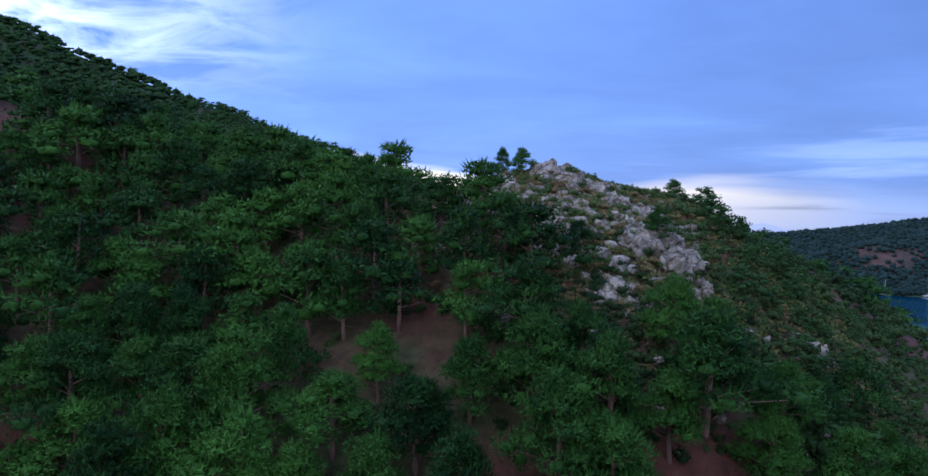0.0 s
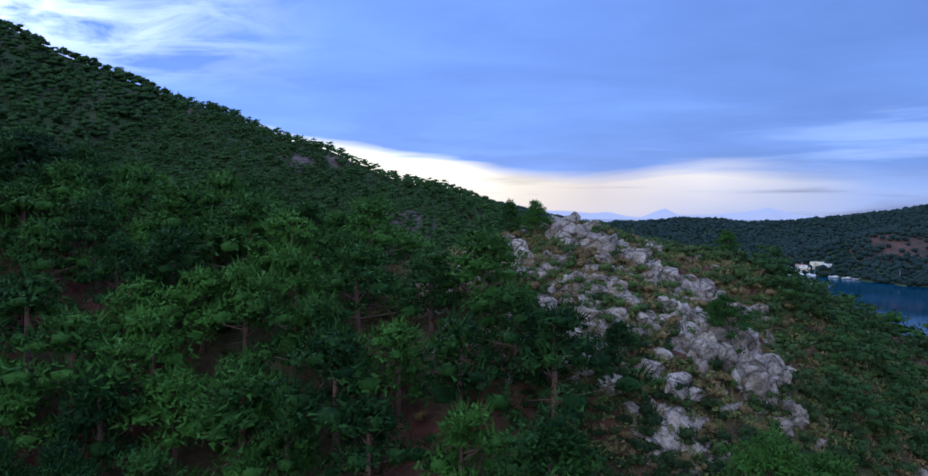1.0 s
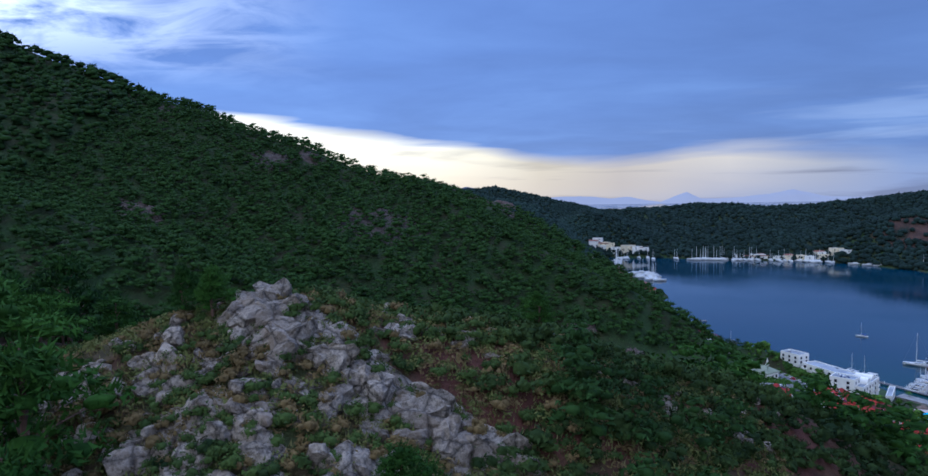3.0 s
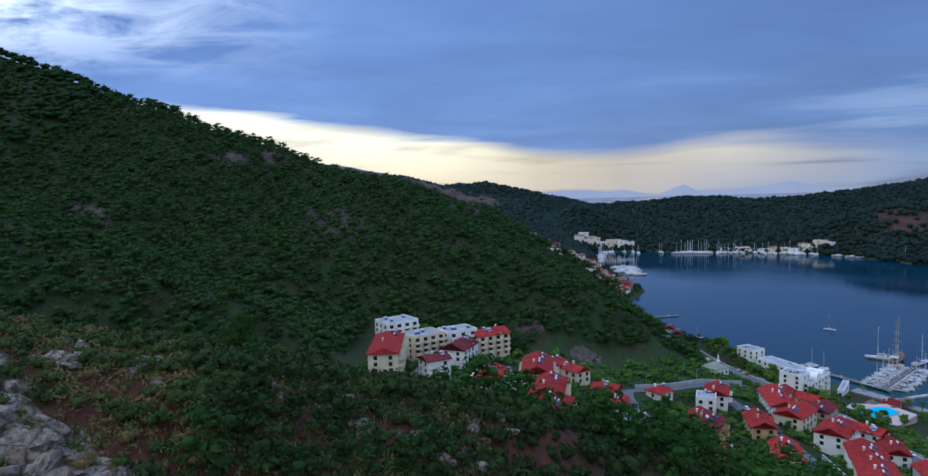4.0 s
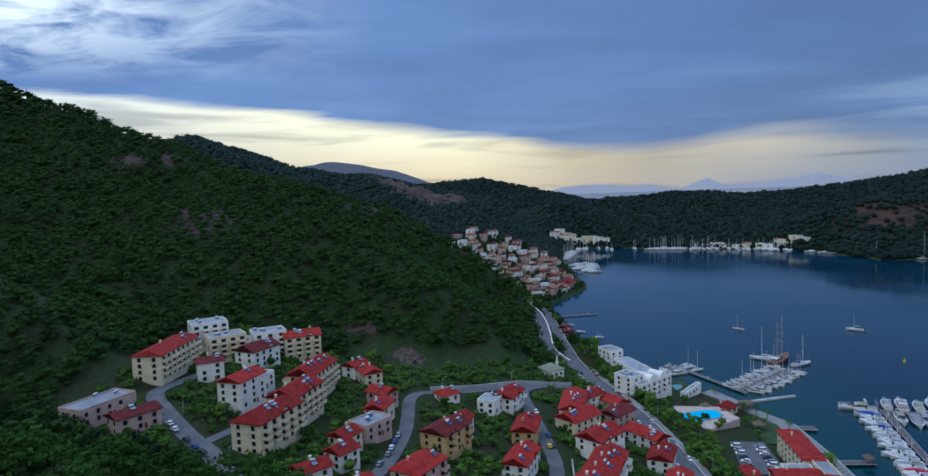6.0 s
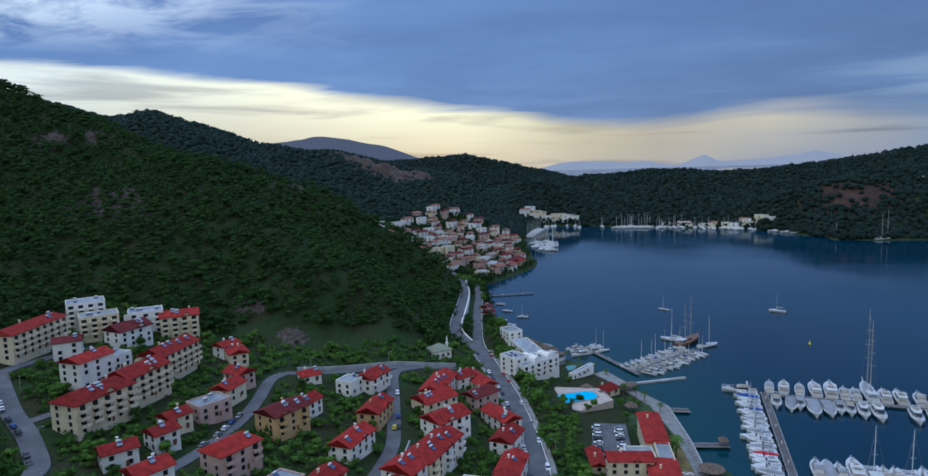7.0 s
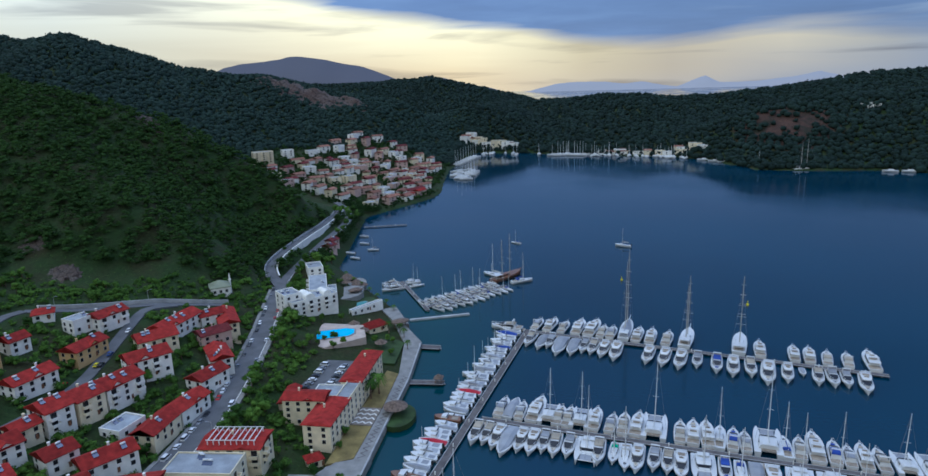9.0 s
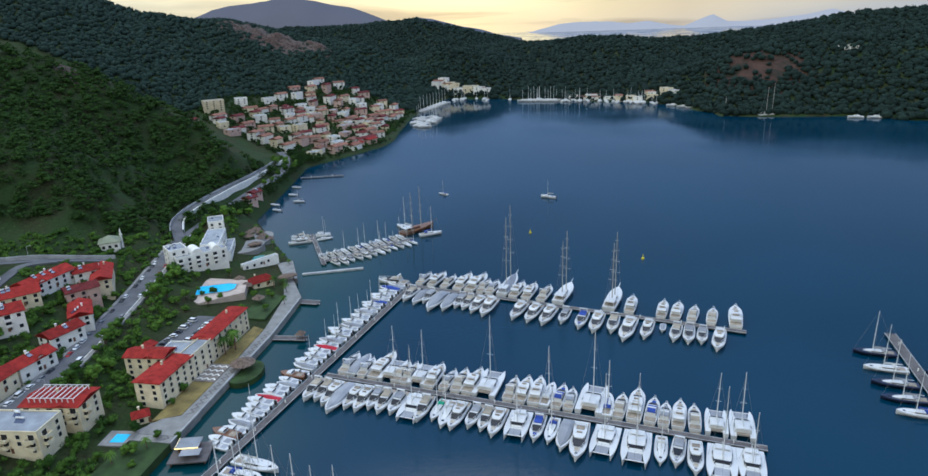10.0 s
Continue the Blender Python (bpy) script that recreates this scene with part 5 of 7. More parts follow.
def mast_parts(ob, y, h, boom, z=1.2, sail="hull_white", spread=0.8, r=0.10):
    bm = tube(bmesh.new(), (0, y, z - 0.3), (0, y, h), r, r * 0.6)
    m = part("mast", bm, M["mast"], ob)
    bm = bmesh.new()
    for k in (0.45, 0.7):
        tube(bm, (-spread * (1.2 - k), y, h * k), (spread * (1.2 - k), y, h * k), 0.035, n=4)
    part("spreader", bm, M["mast"], m)
    if boom:
        bm = tube(bmesh.new(), (0, y, z + 0.7), (0, y - boom, z + 0.75), 0.06, 0.05)
        b = part("boom", bm, M["mast"], ob)
        bm = bmesh.new()
        loft(bm, [[(-0.11, y - boom * 0.05, z + 0.75), (0.11, y - boom * 0.05, z + 0.75), (0, y - boom * 0.05, z + 1.15)],
                  [(-0.08, y - boom * 0.95, z + 0.8), (0.08, y - boom * 0.95, z + 0.8), (0, y - boom * 0.95, z + 0.95)]])
        part("furled_sail", bm, M[sail], b, "furled sail in its cover")


def sailing_yacht(L=8.5, B=2.6, h=11.0, sail="blue_canvas", label="white sailing yacht with a furled sail", hull="hull_white"):
    ob = thing("sailing_yacht", label, "yacht", 0, 0, -500, 0, "yachts in the marina")
    hull_part(ob, L, B, 0.85, M[hull], sheer=0.25, fine=0.2)
    part("hatch", boxes((0, L * 0.33, 0.92, B * 0.2, B * 0.2, 0.1)), M["boat_glass"], ob)
    part("deck", boxes((0, -L * 0.33, 0.85, B * 0.55, L * 0.2, 0.08)), M["deck_teak"], ob, "teak cockpit floor")
    bm = bmesh.new()
    loft(bm, [[(-q, L * s, 0.8), (q, L * s, 0.8), (q * 0.8, L * s, z), (-q * 0.8, L * s, z)] for s, q, z in ((-0.22, B * 0.32, 1.3), (0.0, B * 0.31, 1.3), (0.2, B * 0.2, 1.1), (0.27, B * 0.1, 1.0))])
    part("cabin", bm, M["hull_white"], ob)
    bm = bmesh.new()
    side_band(bm, -L * 0.18, L * 0.1, B * 0.31, B * 0.27, 1.02, 0.16, 0.02)
    part("window_band", bm, M["boat_glass"], ob)
    mast_parts(ob, L * 0.06, h, L * 0.42, 1.2, sail)
    bm = bmesh.new()
    tube(bm, (0, L * 0.06, h), (0, L * 0.49, 1.1), 0.02, n=3)
    tube(bm, (0, L * 0.06, h), (0, -L * 0.49, 0.95), 0.02, n=3)
    for s in (-1, 1):
        tube(bm, (0, L * 0.06, h * 0.95), (s * B * 0.46, L * 0.04, 0.9), 0.02, n=3)
    part("rigging", bm, M["wire"], ob, "thin steel stays")
    part("sprayhood", boxes((0, -L * 0.2, 1.25, B * 0.6, L * 0.12, 0.4, (0.8, 0.6))), M[sail], ob)
    return ob


def catamaran(L=10.5, B=5.6, h=14.5, sail="hull_white"):
    ob = thing("catamaran", "broad white sailing catamaran with a tall mast", "yacht", 0, 0, -500, 0, "yachts in the marina")
    for s in (-1, 1):
        bm = bmesh.new()
        loft(bm, [[(p[0] + s * B * 0.37, p[1], p[2]) for p in ring] for ring in hull_rings(L, B * 0.27, 1.1, sheer=0.15, fine=0.1)])
        part("hull", bm, M["hull_white"], ob)
    part("bridge_deck", boxes((0, -L * 0.1, 0.75, B * 0.62, L * 0.62, 0.35)), M["hull_white"], ob)
    bm = bmesh.new()
    w = B * 0.34
    loft(bm, [[(-q, L * s, 1.1), (q, L * s, 1.1), (q * 0.86, L * s, z), (-q * 0.86, L * s, z)] for s, q, z in ((-0.36, w, 1.95), (-0.05, w, 2.0), (0.1, w * 0.85, 1.55), (0.17, w * 0.6, 1.15))])
    part("cabin", bm, M["hull_white"], ob)
    bm = bmesh.new()
    side_band(bm, -L * 0.2, L * 0.09, w * 1.0, w * 0.86, 1.42, 0.3, 0.05)
    part("window_band", bm, M["boat_glass"], ob)
    part("windscreen", boxes((0, L * 0.10, 1.3, w * 1.5, L * 0.07, 0.5, (0.9, 0.3), (0, -L * 0.03))), M["boat_glass"], ob)
    part("cockpit", boxes((0, -L * 0.40, 1.1, B * 0.5, L * 0.09, 0.12)), M["deck_teak"], ob, "teak cockpit floor")
    part("net", boxes((0, L * 0.31, 0.98, B * 0.48, L * 0.24, 0.04)), M["hull_cover"], ob, "grey netting between the bows")
    part("crossbeam", boxes((0, L * 0.44, 0.95, B * 0.7, 0.14, 0.14)), M["mast"], ob)
    part("bimini", boxes((0, -L * 0.3, 2.15, B * 0.5, L * 0.16, 0.1, (0.9, 0.9))), M["hull_white"], ob)
    mast_parts(ob, L * 0.05, h, L * 0.45, 2.0, sail, 0.9, 0.1)
    bm = bmesh.new()
    tube(bm, (0, L * 0.05, h), (0, L * 0.44, 1.1), 0.022, n=3)
    for s in (-1, 1):
        tube(bm, (0, L * 0.05, h * 0.95), (s * B * 0.46, -L * 0.12, 1.1), 0.022, n=3)
    part("rigging", bm, M["wire"], ob, "thin steel stays")
    return ob


def gulet(L=15.0, B=4.2, h=17.0, wood=True, cover=False):
    ob = thing("gulet", ("two-masted wooden gulet with a varnished brown hull" if wood else "two-masted white gulet with cross-trees on its masts"), "sailing ship", 0, 0, -500, 0, "gulets in the bay")
    hull_part(ob, L, B, 1.3, M["hull_wood"] if wood else M["hull_white"], sheer=0.6, fine=0.3, blunt=0.5)
    part("deck", boxes((0, -L * 0.08, 1.3, B * 0.72, L * 0.66, 0.1)), M["deck_teak"], ob, "teak deck")
    part("deckhouse", boxes((0, -L * 0.12, 1.4, B * 0.5, L * 0.32, 0.8, (0.92, 0.94))), M["hull_wood"] if wood else M["hull_white"], ob)
    bm = bmesh.new()
    side_band(bm, -L * 0.26, L * 0.03, B * 0.252, B * 0.25, 1.75, 0.25, 0.01)
    part("window_band", bm, M["boat_glass"], ob)
    part("awning", boxes((0, -L * 0.34, 2.6, B * 0.7, L * 0.22, 0.08, (0.9, 0.95))), M["hull_white"], ob, "white canvas awning")
    bm = boxes((-B * 0.3, -L * 0.44, 1.3, 0.08, 0.08, 1.3), (B * 0.3, -L * 0.44, 1.3, 0.08, 0.08, 1.3), (-B * 0.3, -L * 0.25, 1.3, 0.08, 0.08, 1.3), (B * 0.3, -L * 0.25, 1.3, 0.08, 0.08, 1.3))
    part("awning_post", bm, M["mast"], ob)
    part("bowsprit", tube(bmesh.new(), (0, L * 0.45, 1.9), (0, L * 0.66, 2.6), 0.12, 0.07), M["hull_wood"] if wood else M["mast"], ob)
    for y, hh in ((L * 0.12, h), (-L * 0.16, h * 0.9)):
        m = part("mast", tube(bmesh.new(), (0, y, 1.2), (0, y, hh), 0.15, 0.08), M["spar"], ob)
        for k in (0.42, 0.58, 0.74, 0.88):
            part("crosstree", tube(bmesh.new(), (-1.5 * (1.25 - k), y, hh * k), (1.5 * (1.25 - k), y, hh * k), 0.06, n=4), M["spar"], m)
    bm = bmesh.new()
    tube(bm, (0, L * 0.12, h), (0, L * 0.65, 2.6), 0.018, n=3)
    tube(bm, (0, -L * 0.16, h * 0.9), (0, -L * 0.49, 1.6), 0.018, n=3)
    for s in (-1, 1):
        for y, hh in ((L * 0.12, h), (-L * 0.16, h * 0.9)):
            tube(bm, (0, y, hh * 0.92), (s * B * 0.47, y - 0.5, 1.5), 0.018, n=3)
    part("rigging", bm, M["wire"], ob, "thin stays")
    if cover:
        bm = bmesh.new()
        loft(bm, [[(-q, L * s, 1.35), (q, L * s, 1.35), (0.05, L * s, z), (-0.05, L * s, z)] for s, q, z in ((-0.42, B * 0.4, 2.6), (0.0, B * 0.45, 3.2), (0.3, B * 0.34, 2.9), (0.46, 0.15, 2.3))])
        part("cover", bm, M["hull_cover"], ob, "grey winter cover")
    return ob


def small_boat(L=4.6, B=1.7, canvas="hull_white", sail=False):
    lab = {"hull_white": "small white motor boat", "blue_canvas": "small boat under a blue cover", "red_canvas": "small boat under a bright red cover",
           "hull_wood": "small brown wooden fishing boat", "hull_cover": "small boat under a grey cover", "green_canvas": "small boat under a green cover"}[canvas]
    ob = thing("small_boat", "slim white sailing dinghy with a mast" if sail else lab, "boat", 0, 0, -500, 0, "small boats at the pier")
    hull_part(ob, L, B, 0.6, M["hull_wood"] if canvas == "hull_wood" else M["hull_white"], sheer=0.4)
    if canvas in ("blue_canvas", "red_canvas", "hull_cover", "green_canvas"):
        bm = bmesh.new()
        loft(bm, [[(-q, L * s, 0.55), (q, L * s, 0.55), (q * 0.3, L * s, z), (-q * 0.3, L * s, z)] for s, q, z in ((-0.48, B * 0.42, 0.75), (0.0, B * 0.46, 1.1), (0.35, B * 0.26, 0.95), (0.47, 0.08, 0.85))])
        part("cover", bm, M[canvas], ob)
    else:
        part("cockpit", boxes((0, -L * 0.18, 0.5, B * 0.6, L * 0.42, 0.13)), M["deck_teak"] if canvas == "hull_wood" else M["hull_cover"], ob, "open cockpit")
        part("cabin", boxes((0, L * 0.12, 0.55, B * 0.62, L * 0.26, 0.42, (0.8, 0.7))), M["hull_white"], ob)
        part("windscreen", boxes((0, L * 0.0, 0.9, B * 0.6, 0.1, 0.3, (0.85, 1), (0, -0.1))), M["boat_glass"], ob)
        part("outboard", boxes((0, -L * 0.52, 0.35, 0.3, 0.35, 0.65, (0.8, 0.8))), M["rubber"], ob)
    if sail:
        mast_parts(ob, L * 0.05, 6.0, L * 0.4, 0.7, "hull_cover", 0.4, 0.045)
    return ob


PROTO = {
    "m1": motor_yacht(), "m2": motor_yacht(12.5, 3.7), "m3": motor_yacht(9.2, 3.0, False, M["beige_canvas"], "white open cruiser with a beige canvas top moored stern-to"),
    "m4": motor_yacht(8.6, 2.9, False, M["hull_cover"], "white open cruiser with a grey canvas top"), "m5": motor_yacht(9.4, 3.0, False, M["blue_canvas"], "white open cruiser with a blue canvas top"),
    "cv": covered_boat(), "cl": covered_boat(12, 3.6), "s1": sailing_yacht(), "s2": sailing_yacht(9.6, 2.9, 12.5, "hull_white"), "sg": sailing_yacht(8.5, 2.6, 11, "green_canvas", "sailing yacht with a bright green cover"),
    "sd": sailing_yacht(9.8, 2.9, 12.0, "hull_cover", "dark blue sailing yacht with a grey sail cover", "hull_navy"),
    "ct": catamaran(9.4, 5.0, 13.0), "cb": catamaran(10.8, 5.8, 18.0), "gw": gulet(), "gc": gulet(15.5, 4.0, 27.0, False, True), "gl": gulet(13.0, 4.0, 20.0, False),
    "b1": small_boat(), "b2": small_boat(canvas="hull_cover"), "b3": small_boat(canvas="blue_canvas"), "b4": small_boat(5.6, 2.0, "red_canvas"), "b5": small_boat(canvas="hull_wood"), "b6": small_boat(5.0, 1.6, "hull_white", True),
}
SIZE = {"sd": 9.8, "m1": 10.5, "m2": 12.5, "m3": 9.2, "m4": 8.6, "m5": 9.4, "cv": 10.5, "cl": 12, "s1": 8.5, "s2": 9.6, "sg": 8.5, "ct": 9.4, "cb": 10.8, "gw": 15, "gc": 15.5, "gl": 13,
        "b1": 4.6, "b2": 4.6, "b3": 4.6, "b4": 5.6, "b5": 4.6, "b6": 5.0}


def far_yacht(kind):
    """A yacht of the distant moorings, with its main parts alone."""
    ob = thing("moored_yacht", "small white yacht moored at the head of the bay", "yacht", 0, 0, -500, 0, "yachts at the head of the bay")
    hull_part(ob, 10, 3.2, 1.2, M["hull_white"])
    part("cabin", boxes((0, -0.6, 1.1, 2.2, 4.2, 0.9, (0.8, 0.75))), M["hull_white"], ob)
    if kind:
        part("mast", tube(bmesh.new(), (0, 0.6, 1.2), (0, 0.6, 7.5 + 2.5 * kind), 0.11, 0.07, 5), M["mast"], ob)
    return ob


for k in range(3):
    PROTO[f"f{k}"] = far_yacht(k)
    SIZE[f"f{k}"] = 10
USED = set()
rb = random.Random(7)


def moor(kind, x, y, heading, scale=1.0):
    """Put a boat of a kind on the water with its bow along heading (degrees from +y, counter-clockwise)."""
    m = pose(x, y, rb.uniform(-0.04, 0.04), rb.uniform(-0.6, 0.6), rb.uniform(-0.8, 0.8), heading) @ Matrix.Scale(scale, 4)
    if kind not in USED:
        USED.add(kind)
        PROTO[kind].matrix_basis = m
        return PROTO[kind]
    c = copy_thing(PROTO[kind], Matrix.Identity(4))
    c.matrix_basis = m
    return c


def berth(pierline, fs, kinds, side, gap=0.8, offset=1.0, small=1.0):
    """Boats stern-to along a pier at the shares fs of its length."""
    (ax, ay), (bx, by) = pierline
    L = math.hypot(bx - ax, by - ay)
    ux, uy = (bx - ax) / L, (by - ay) / L
    nx_, ny_ = -uy * side, ux * side
    head = math.degrees(math.atan2(ny_, nx_)) - 90
    for f, k in zip(fs, kinds.split()):
        sc = rb.uniform(0.94, 1.06) * small
        d = offset + gap + SIZE[k] * sc * 0.5
        moor(k, ax + ux * L * f + nx_ * d, ay + uy * L * f + ny_ * d, head + rb.uniform(-3.5, 3.5), sc)


berth(PB, (0.012, 0.055, 0.10, 0.145, 0.19, 0.225, 0.255, 0.295, 0.335, 0.375, 0.425, 0.48, 0.63, 0.685), "m4 m1 m3 m2 m2 m3 m4 gc m1 m1 m3 gl gl m1", 1, small=0.94)
berth(PB, (0.775, 0.815, 0.86, 0.91, 0.97), "m1 m1 m3 m3 m2", 1, small=0.94)
berth(PB, (0.025, 0.065, 0.09, 0.125, 0.165, 0.195, 0.222, 0.255, 0.292), "m3 cv m4 cl cl m4 m3 m1 m1", -1, small=0.94)
berth(PB, (0.385, 0.43, 0.475, 0.52, 0.572, 0.615, 0.66, 0.703, 0.752, 0.79, 0.826, 0.86, 0.893, 0.935), "m1 m1 m1 m4 m5 m1 m3 m2 m1 b2 m3 m4 m4 m1", -1, small=0.94)
berth(PC, (0.035, 0.06, 0.085, 0.12, 0.155, 0.18, 0.203, 0.232, 0.266), "m4 cv m4 m2 ct m3 m3 ct m1", 1, small=0.88)
berth(PC, (0.305, 0.333, 0.364, 0.402, 0.46, 0.488, 0.518, 0.545, 0.573, 0.598, 0.645, 0.68, 0.708), "m4 m3 m1 cb m3 m1 m1 s2 m5 m4 cb s1 m3", 1, small=0.88)
berth(PC, (0.74, 0.775, 0.802, 0.831, 0.862, 0.905, 0.955), "m2 m5 m4 m1 m3 ct ct", 1, small=0.88)
berth(PC, (0.01, 0.036, 0.062, 0.088, 0.118, 0.145, 0.17, 0.195, 0.226, 0.268, 0.292), "m3 m3 m1 cl m1 m1 m4 m3 m4 cb m3", -1, small=0.88)
berth(PC, (0.325, 0.35, 0.375, 0.41, 0.438, 0.465, 0.51, 0.552, 0.582, 0.612, 0.643), "sg s2 m1 m4 m3 m1 ct m5 s1 cv m2", -1, small=0.88)
berth(PC, (0.693, 0.755, 0.802, 0.834, 0.867, 0.915, 0.968), "cb cb s2 m4 m1 cb ct", -1, small=0.88)
# small boats along the landward side of the main pier, yachts on its seaward end
fs = [0.19 + 0.0185 * k + rb.uniform(-0.004, 0.004) for k in range(44)]
pick = "b1 b1 b5 b1 b2 b1 b6 b1 b1 b4 b1 b1 b2 b1 b5 b1 b2 b1 b6 b1 b1 b4 b6 b2 b6 b1 b6 b1 b2 b6 b1 b6 b2 b6 b1 b6 b3 b6 b1 b6 b1 b3 b2 b1"
for q in range(3):
    berth(PM, fs[q::3], " ".join(pick.split()[q::3]), 1, 0.3 + 0.25 * q, 1.1, 1.12 + 0.12 * q)
berth(PM, (0.10, 0.135, 0.165), "b3 s1 s2", -1)
berth(PM, (1.0,), "m3", 1)
PD = ((172.0, 153.0), (230.0, 141.0))
pier("pier", PD[0], PD[1], 1.9, "long grey plank pier lined with yachts")
berth(PD, (0.06, 0.12, 0.18, 0.25, 0.31, 0.37, 0.44, 0.52, 0.6, 0.68, 0.77, 0.86, 0.95), "s1 s2 s1 s2 s2 s1 s2 s1 s2 s1 ct s2 ct", 1)
berth(PD, (0.1, 0.2, 0.3, 0.4, 0.5, 0.6, 0.7, 0.8, 0.9), "s1 s2 m1 s2 m1 s1 ct m1 s2", -1)
# the pier by the white hotel
PA = ((137.0, 295.5), (153.4, 265.5))
berth(PA, (0.02, 0.12, 0.22), "m3 m4 m1", -1, 0.4, 0.8, 0.72)
berth(PA, (0.06, 0.20), "ct s2", 1, 0.4, 0.8, 0.6)
PE = ((152.5, 268.5), (176.0, 293.5))
berth(PE, (0.04, 0.12, 0.2, 0.28, 0.36, 0.44, 0.52, 0.60, 0.68, 0.76, 0.84, 0.93), "m4 m3 m4 s2 m3 s1 s2 m4 s2 s1 m3 s2", 1, 0.4, 0.8, 0.66)
berth(PE, (0.06, 0.14, 0.22, 0.30, 0.38, 0.46, 0.54, 0.62, 0.70, 0.78, 0.86, 0.94), "m3 m1 m4 m3 m1 m4 s2 m3 s1 m4 s2 s1", -1, 0.4, 0.8, 0.62)
moor("gw", 175.5, 303.5, -38, 1.0)
moor("s2", 170.5, 306.0, 60)
moor("s1", 181.5, 299.0, -60)
# boats by the eastern dock
PR = ((307.4, 231.5), (303.8, 196.0))
berth(PR, (0.3, 0.5, 0.68, 0.84, 0.98), "sd s2 sd sd s1", -1, 0.6, 1.2, 0.85)
berth(PR, (0.5, 0.8), "sd s2", 1, 0.6, 1.2, 0.85)
# boats at anchor
moor("s1", 174.8, 356.5, 60, 0.6)
moor("b6", 221.8, 353.0, 75, 1.35)
moor("gl", 371.0, 588.0, -80, 1.15)
moor("s2", 345.0, 608.0, 40, 1.0)
moor("b1", 108.6, 327.0, 80), moor("b6", 112.5, 341.0, 100), moor("b1", 105, 352.0, 90), moor("b2", 100.5, 366.0, 90), moor("b1", 104.0, 335.0, 85)
# yachts off the far town and at the head of the bay
for k in range(16):
    moor(rb.choice(("f0", "f1", "f2")), 108 + rb.uniform(0, 16), 548 + k * 3.2 + rb.uniform(-1, 1), rb.uniform(-110, -70))
for k in range(9):
    moor("f2", 100 + k * 1.2, 628 + k * 7.5, rb.uniform(-100, -80), 1.1)
for k in range(48):
    f = rb.random()
    px = 112 + 195 * f
    py = 719 - 0.30 * max(0, px - 160) + rb.uniform(-14, -3)
    moor(rb.choice(("f0", "f1", "f1", "f2", "f2")), px, py, rb.uniform(-25, 25) + 180 * (rb.random() < 0.5), rb.uniform(0.75, 1.1))
for k in range(14):
    moor(rb.choice(("f0", "f1", "f2")), 183 + k * 2.6, 698 + rb.uniform(-6, 3), rb.uniform(60, 120), 1.1)
for px, py in ((318, 640), (324, 634), (331, 628), (311, 650), (436, 572), (424, 574)):
    moor("f0", px, py, 80)
# yellow buoys
for px, py in ((217.5, 303.5), (255.0, 279.5)):
    by = thing("buoy", "yellow marker buoy in the bay", "buoy", px, py, 0, 0, "marker buoys")
    part("float", tube(bmesh.new(), (0, 0, -0.3), (0, 0, 0.5), 0.45, 0.4, 10), M["car_yellow"], by)
    part("post", tube(bmesh.new(), (0, 0, 0.5), (0, 0, 1.5), 0.12, 0.1, 6), M["car_yellow"], by)

# ---- cars ----


def car_proto(paint, colour, van=False):
    L, B, H = (2.3, 1.0, 0.95) if van else (2.1, 0.9, 0.68)
    ob = thing("van" if van else "car", f"{colour} {'van' if van else 'car'} parked by the kerb", "van" if van else "car", 0, 0, -500, 0, "parked cars")
    bm = bmesh.new()
    h1 = H * 0.58
    loft(bm, [[(-B / 2 * w, L * s, 0.16), (B / 2 * w, L * s, 0.16), (B / 2 * w, L * s, h), (-B / 2 * w, L * s, h)] for s, w, h in ((-0.5, 0.9, h1 * 0.92), (-0.42, 1, h1), (0.3, 1, h1), (0.45, 0.95, h1 * 0.86), (0.5, 0.85, h1 * 0.66))])
    body = part("body", bm, M[paint], ob)
    bm = bmesh.new()
    a, b = (-0.49, 0.34) if van else (-0.40, 0.22)
    loft(bm, [[(-B * 0.46, L * a, h1), (B * 0.46, L * a, h1), (B * 0.46, L * b, h1), (-B * 0.46, L * b, h1)], [(-B * 0.38, L * (a + 0.09), H - 0.05), (B * 0.38, L * (a + 0.09), H - 0.05), (B * 0.38, L * (b - 0.13), H - 0.05), (-B * 0.38, L * (b - 0.13), H - 0.05)]])
    part("window_glass", bm, M["glass_dark"], ob)
    part("roof", boxes((0, L * (a + b) / 2 - 0.04, H - 0.06, B * 0.78, L * (b - a) * 0.72, 0.06)), M[paint], ob)
    for sx in (-1, 1):
        for sy in (-0.32, 0.32):
            w = part("wheel", shared("car_wheel", lambda: tube(bmesh.new(), (-0.07, 0, 0), (0.07, 0, 0), 0.16, 0.16, 10), M["rubber"]), None, ob)
            w.matrix_local = pose(sx * B * 0.45, L * sy, 0.16)
    return ob


CARS = [car_proto("car_white", "white"), car_proto("car_grey", "grey"), car_proto("car_dark", "dark"), car_proto("car_white", "white", True), car_proto("car_red", "red"),
        car_proto("car_blue", "blue"), car_proto("car_yellow", "yellow taxi")]
seen_cars = set()


def park(kind, x, y, heading, z=None):
    m = pose(x, y, (at(x, y) + 0.2) if z is None else z, 0, 0, heading)
    if kind not in seen_cars:
        seen_cars.add(kind)
        CARS[kind].matrix_basis = m
        return
    c = copy_thing(CARS[kind], Matrix.Identity(4))
    c.matrix_basis = m


rc_ = random.Random(5)


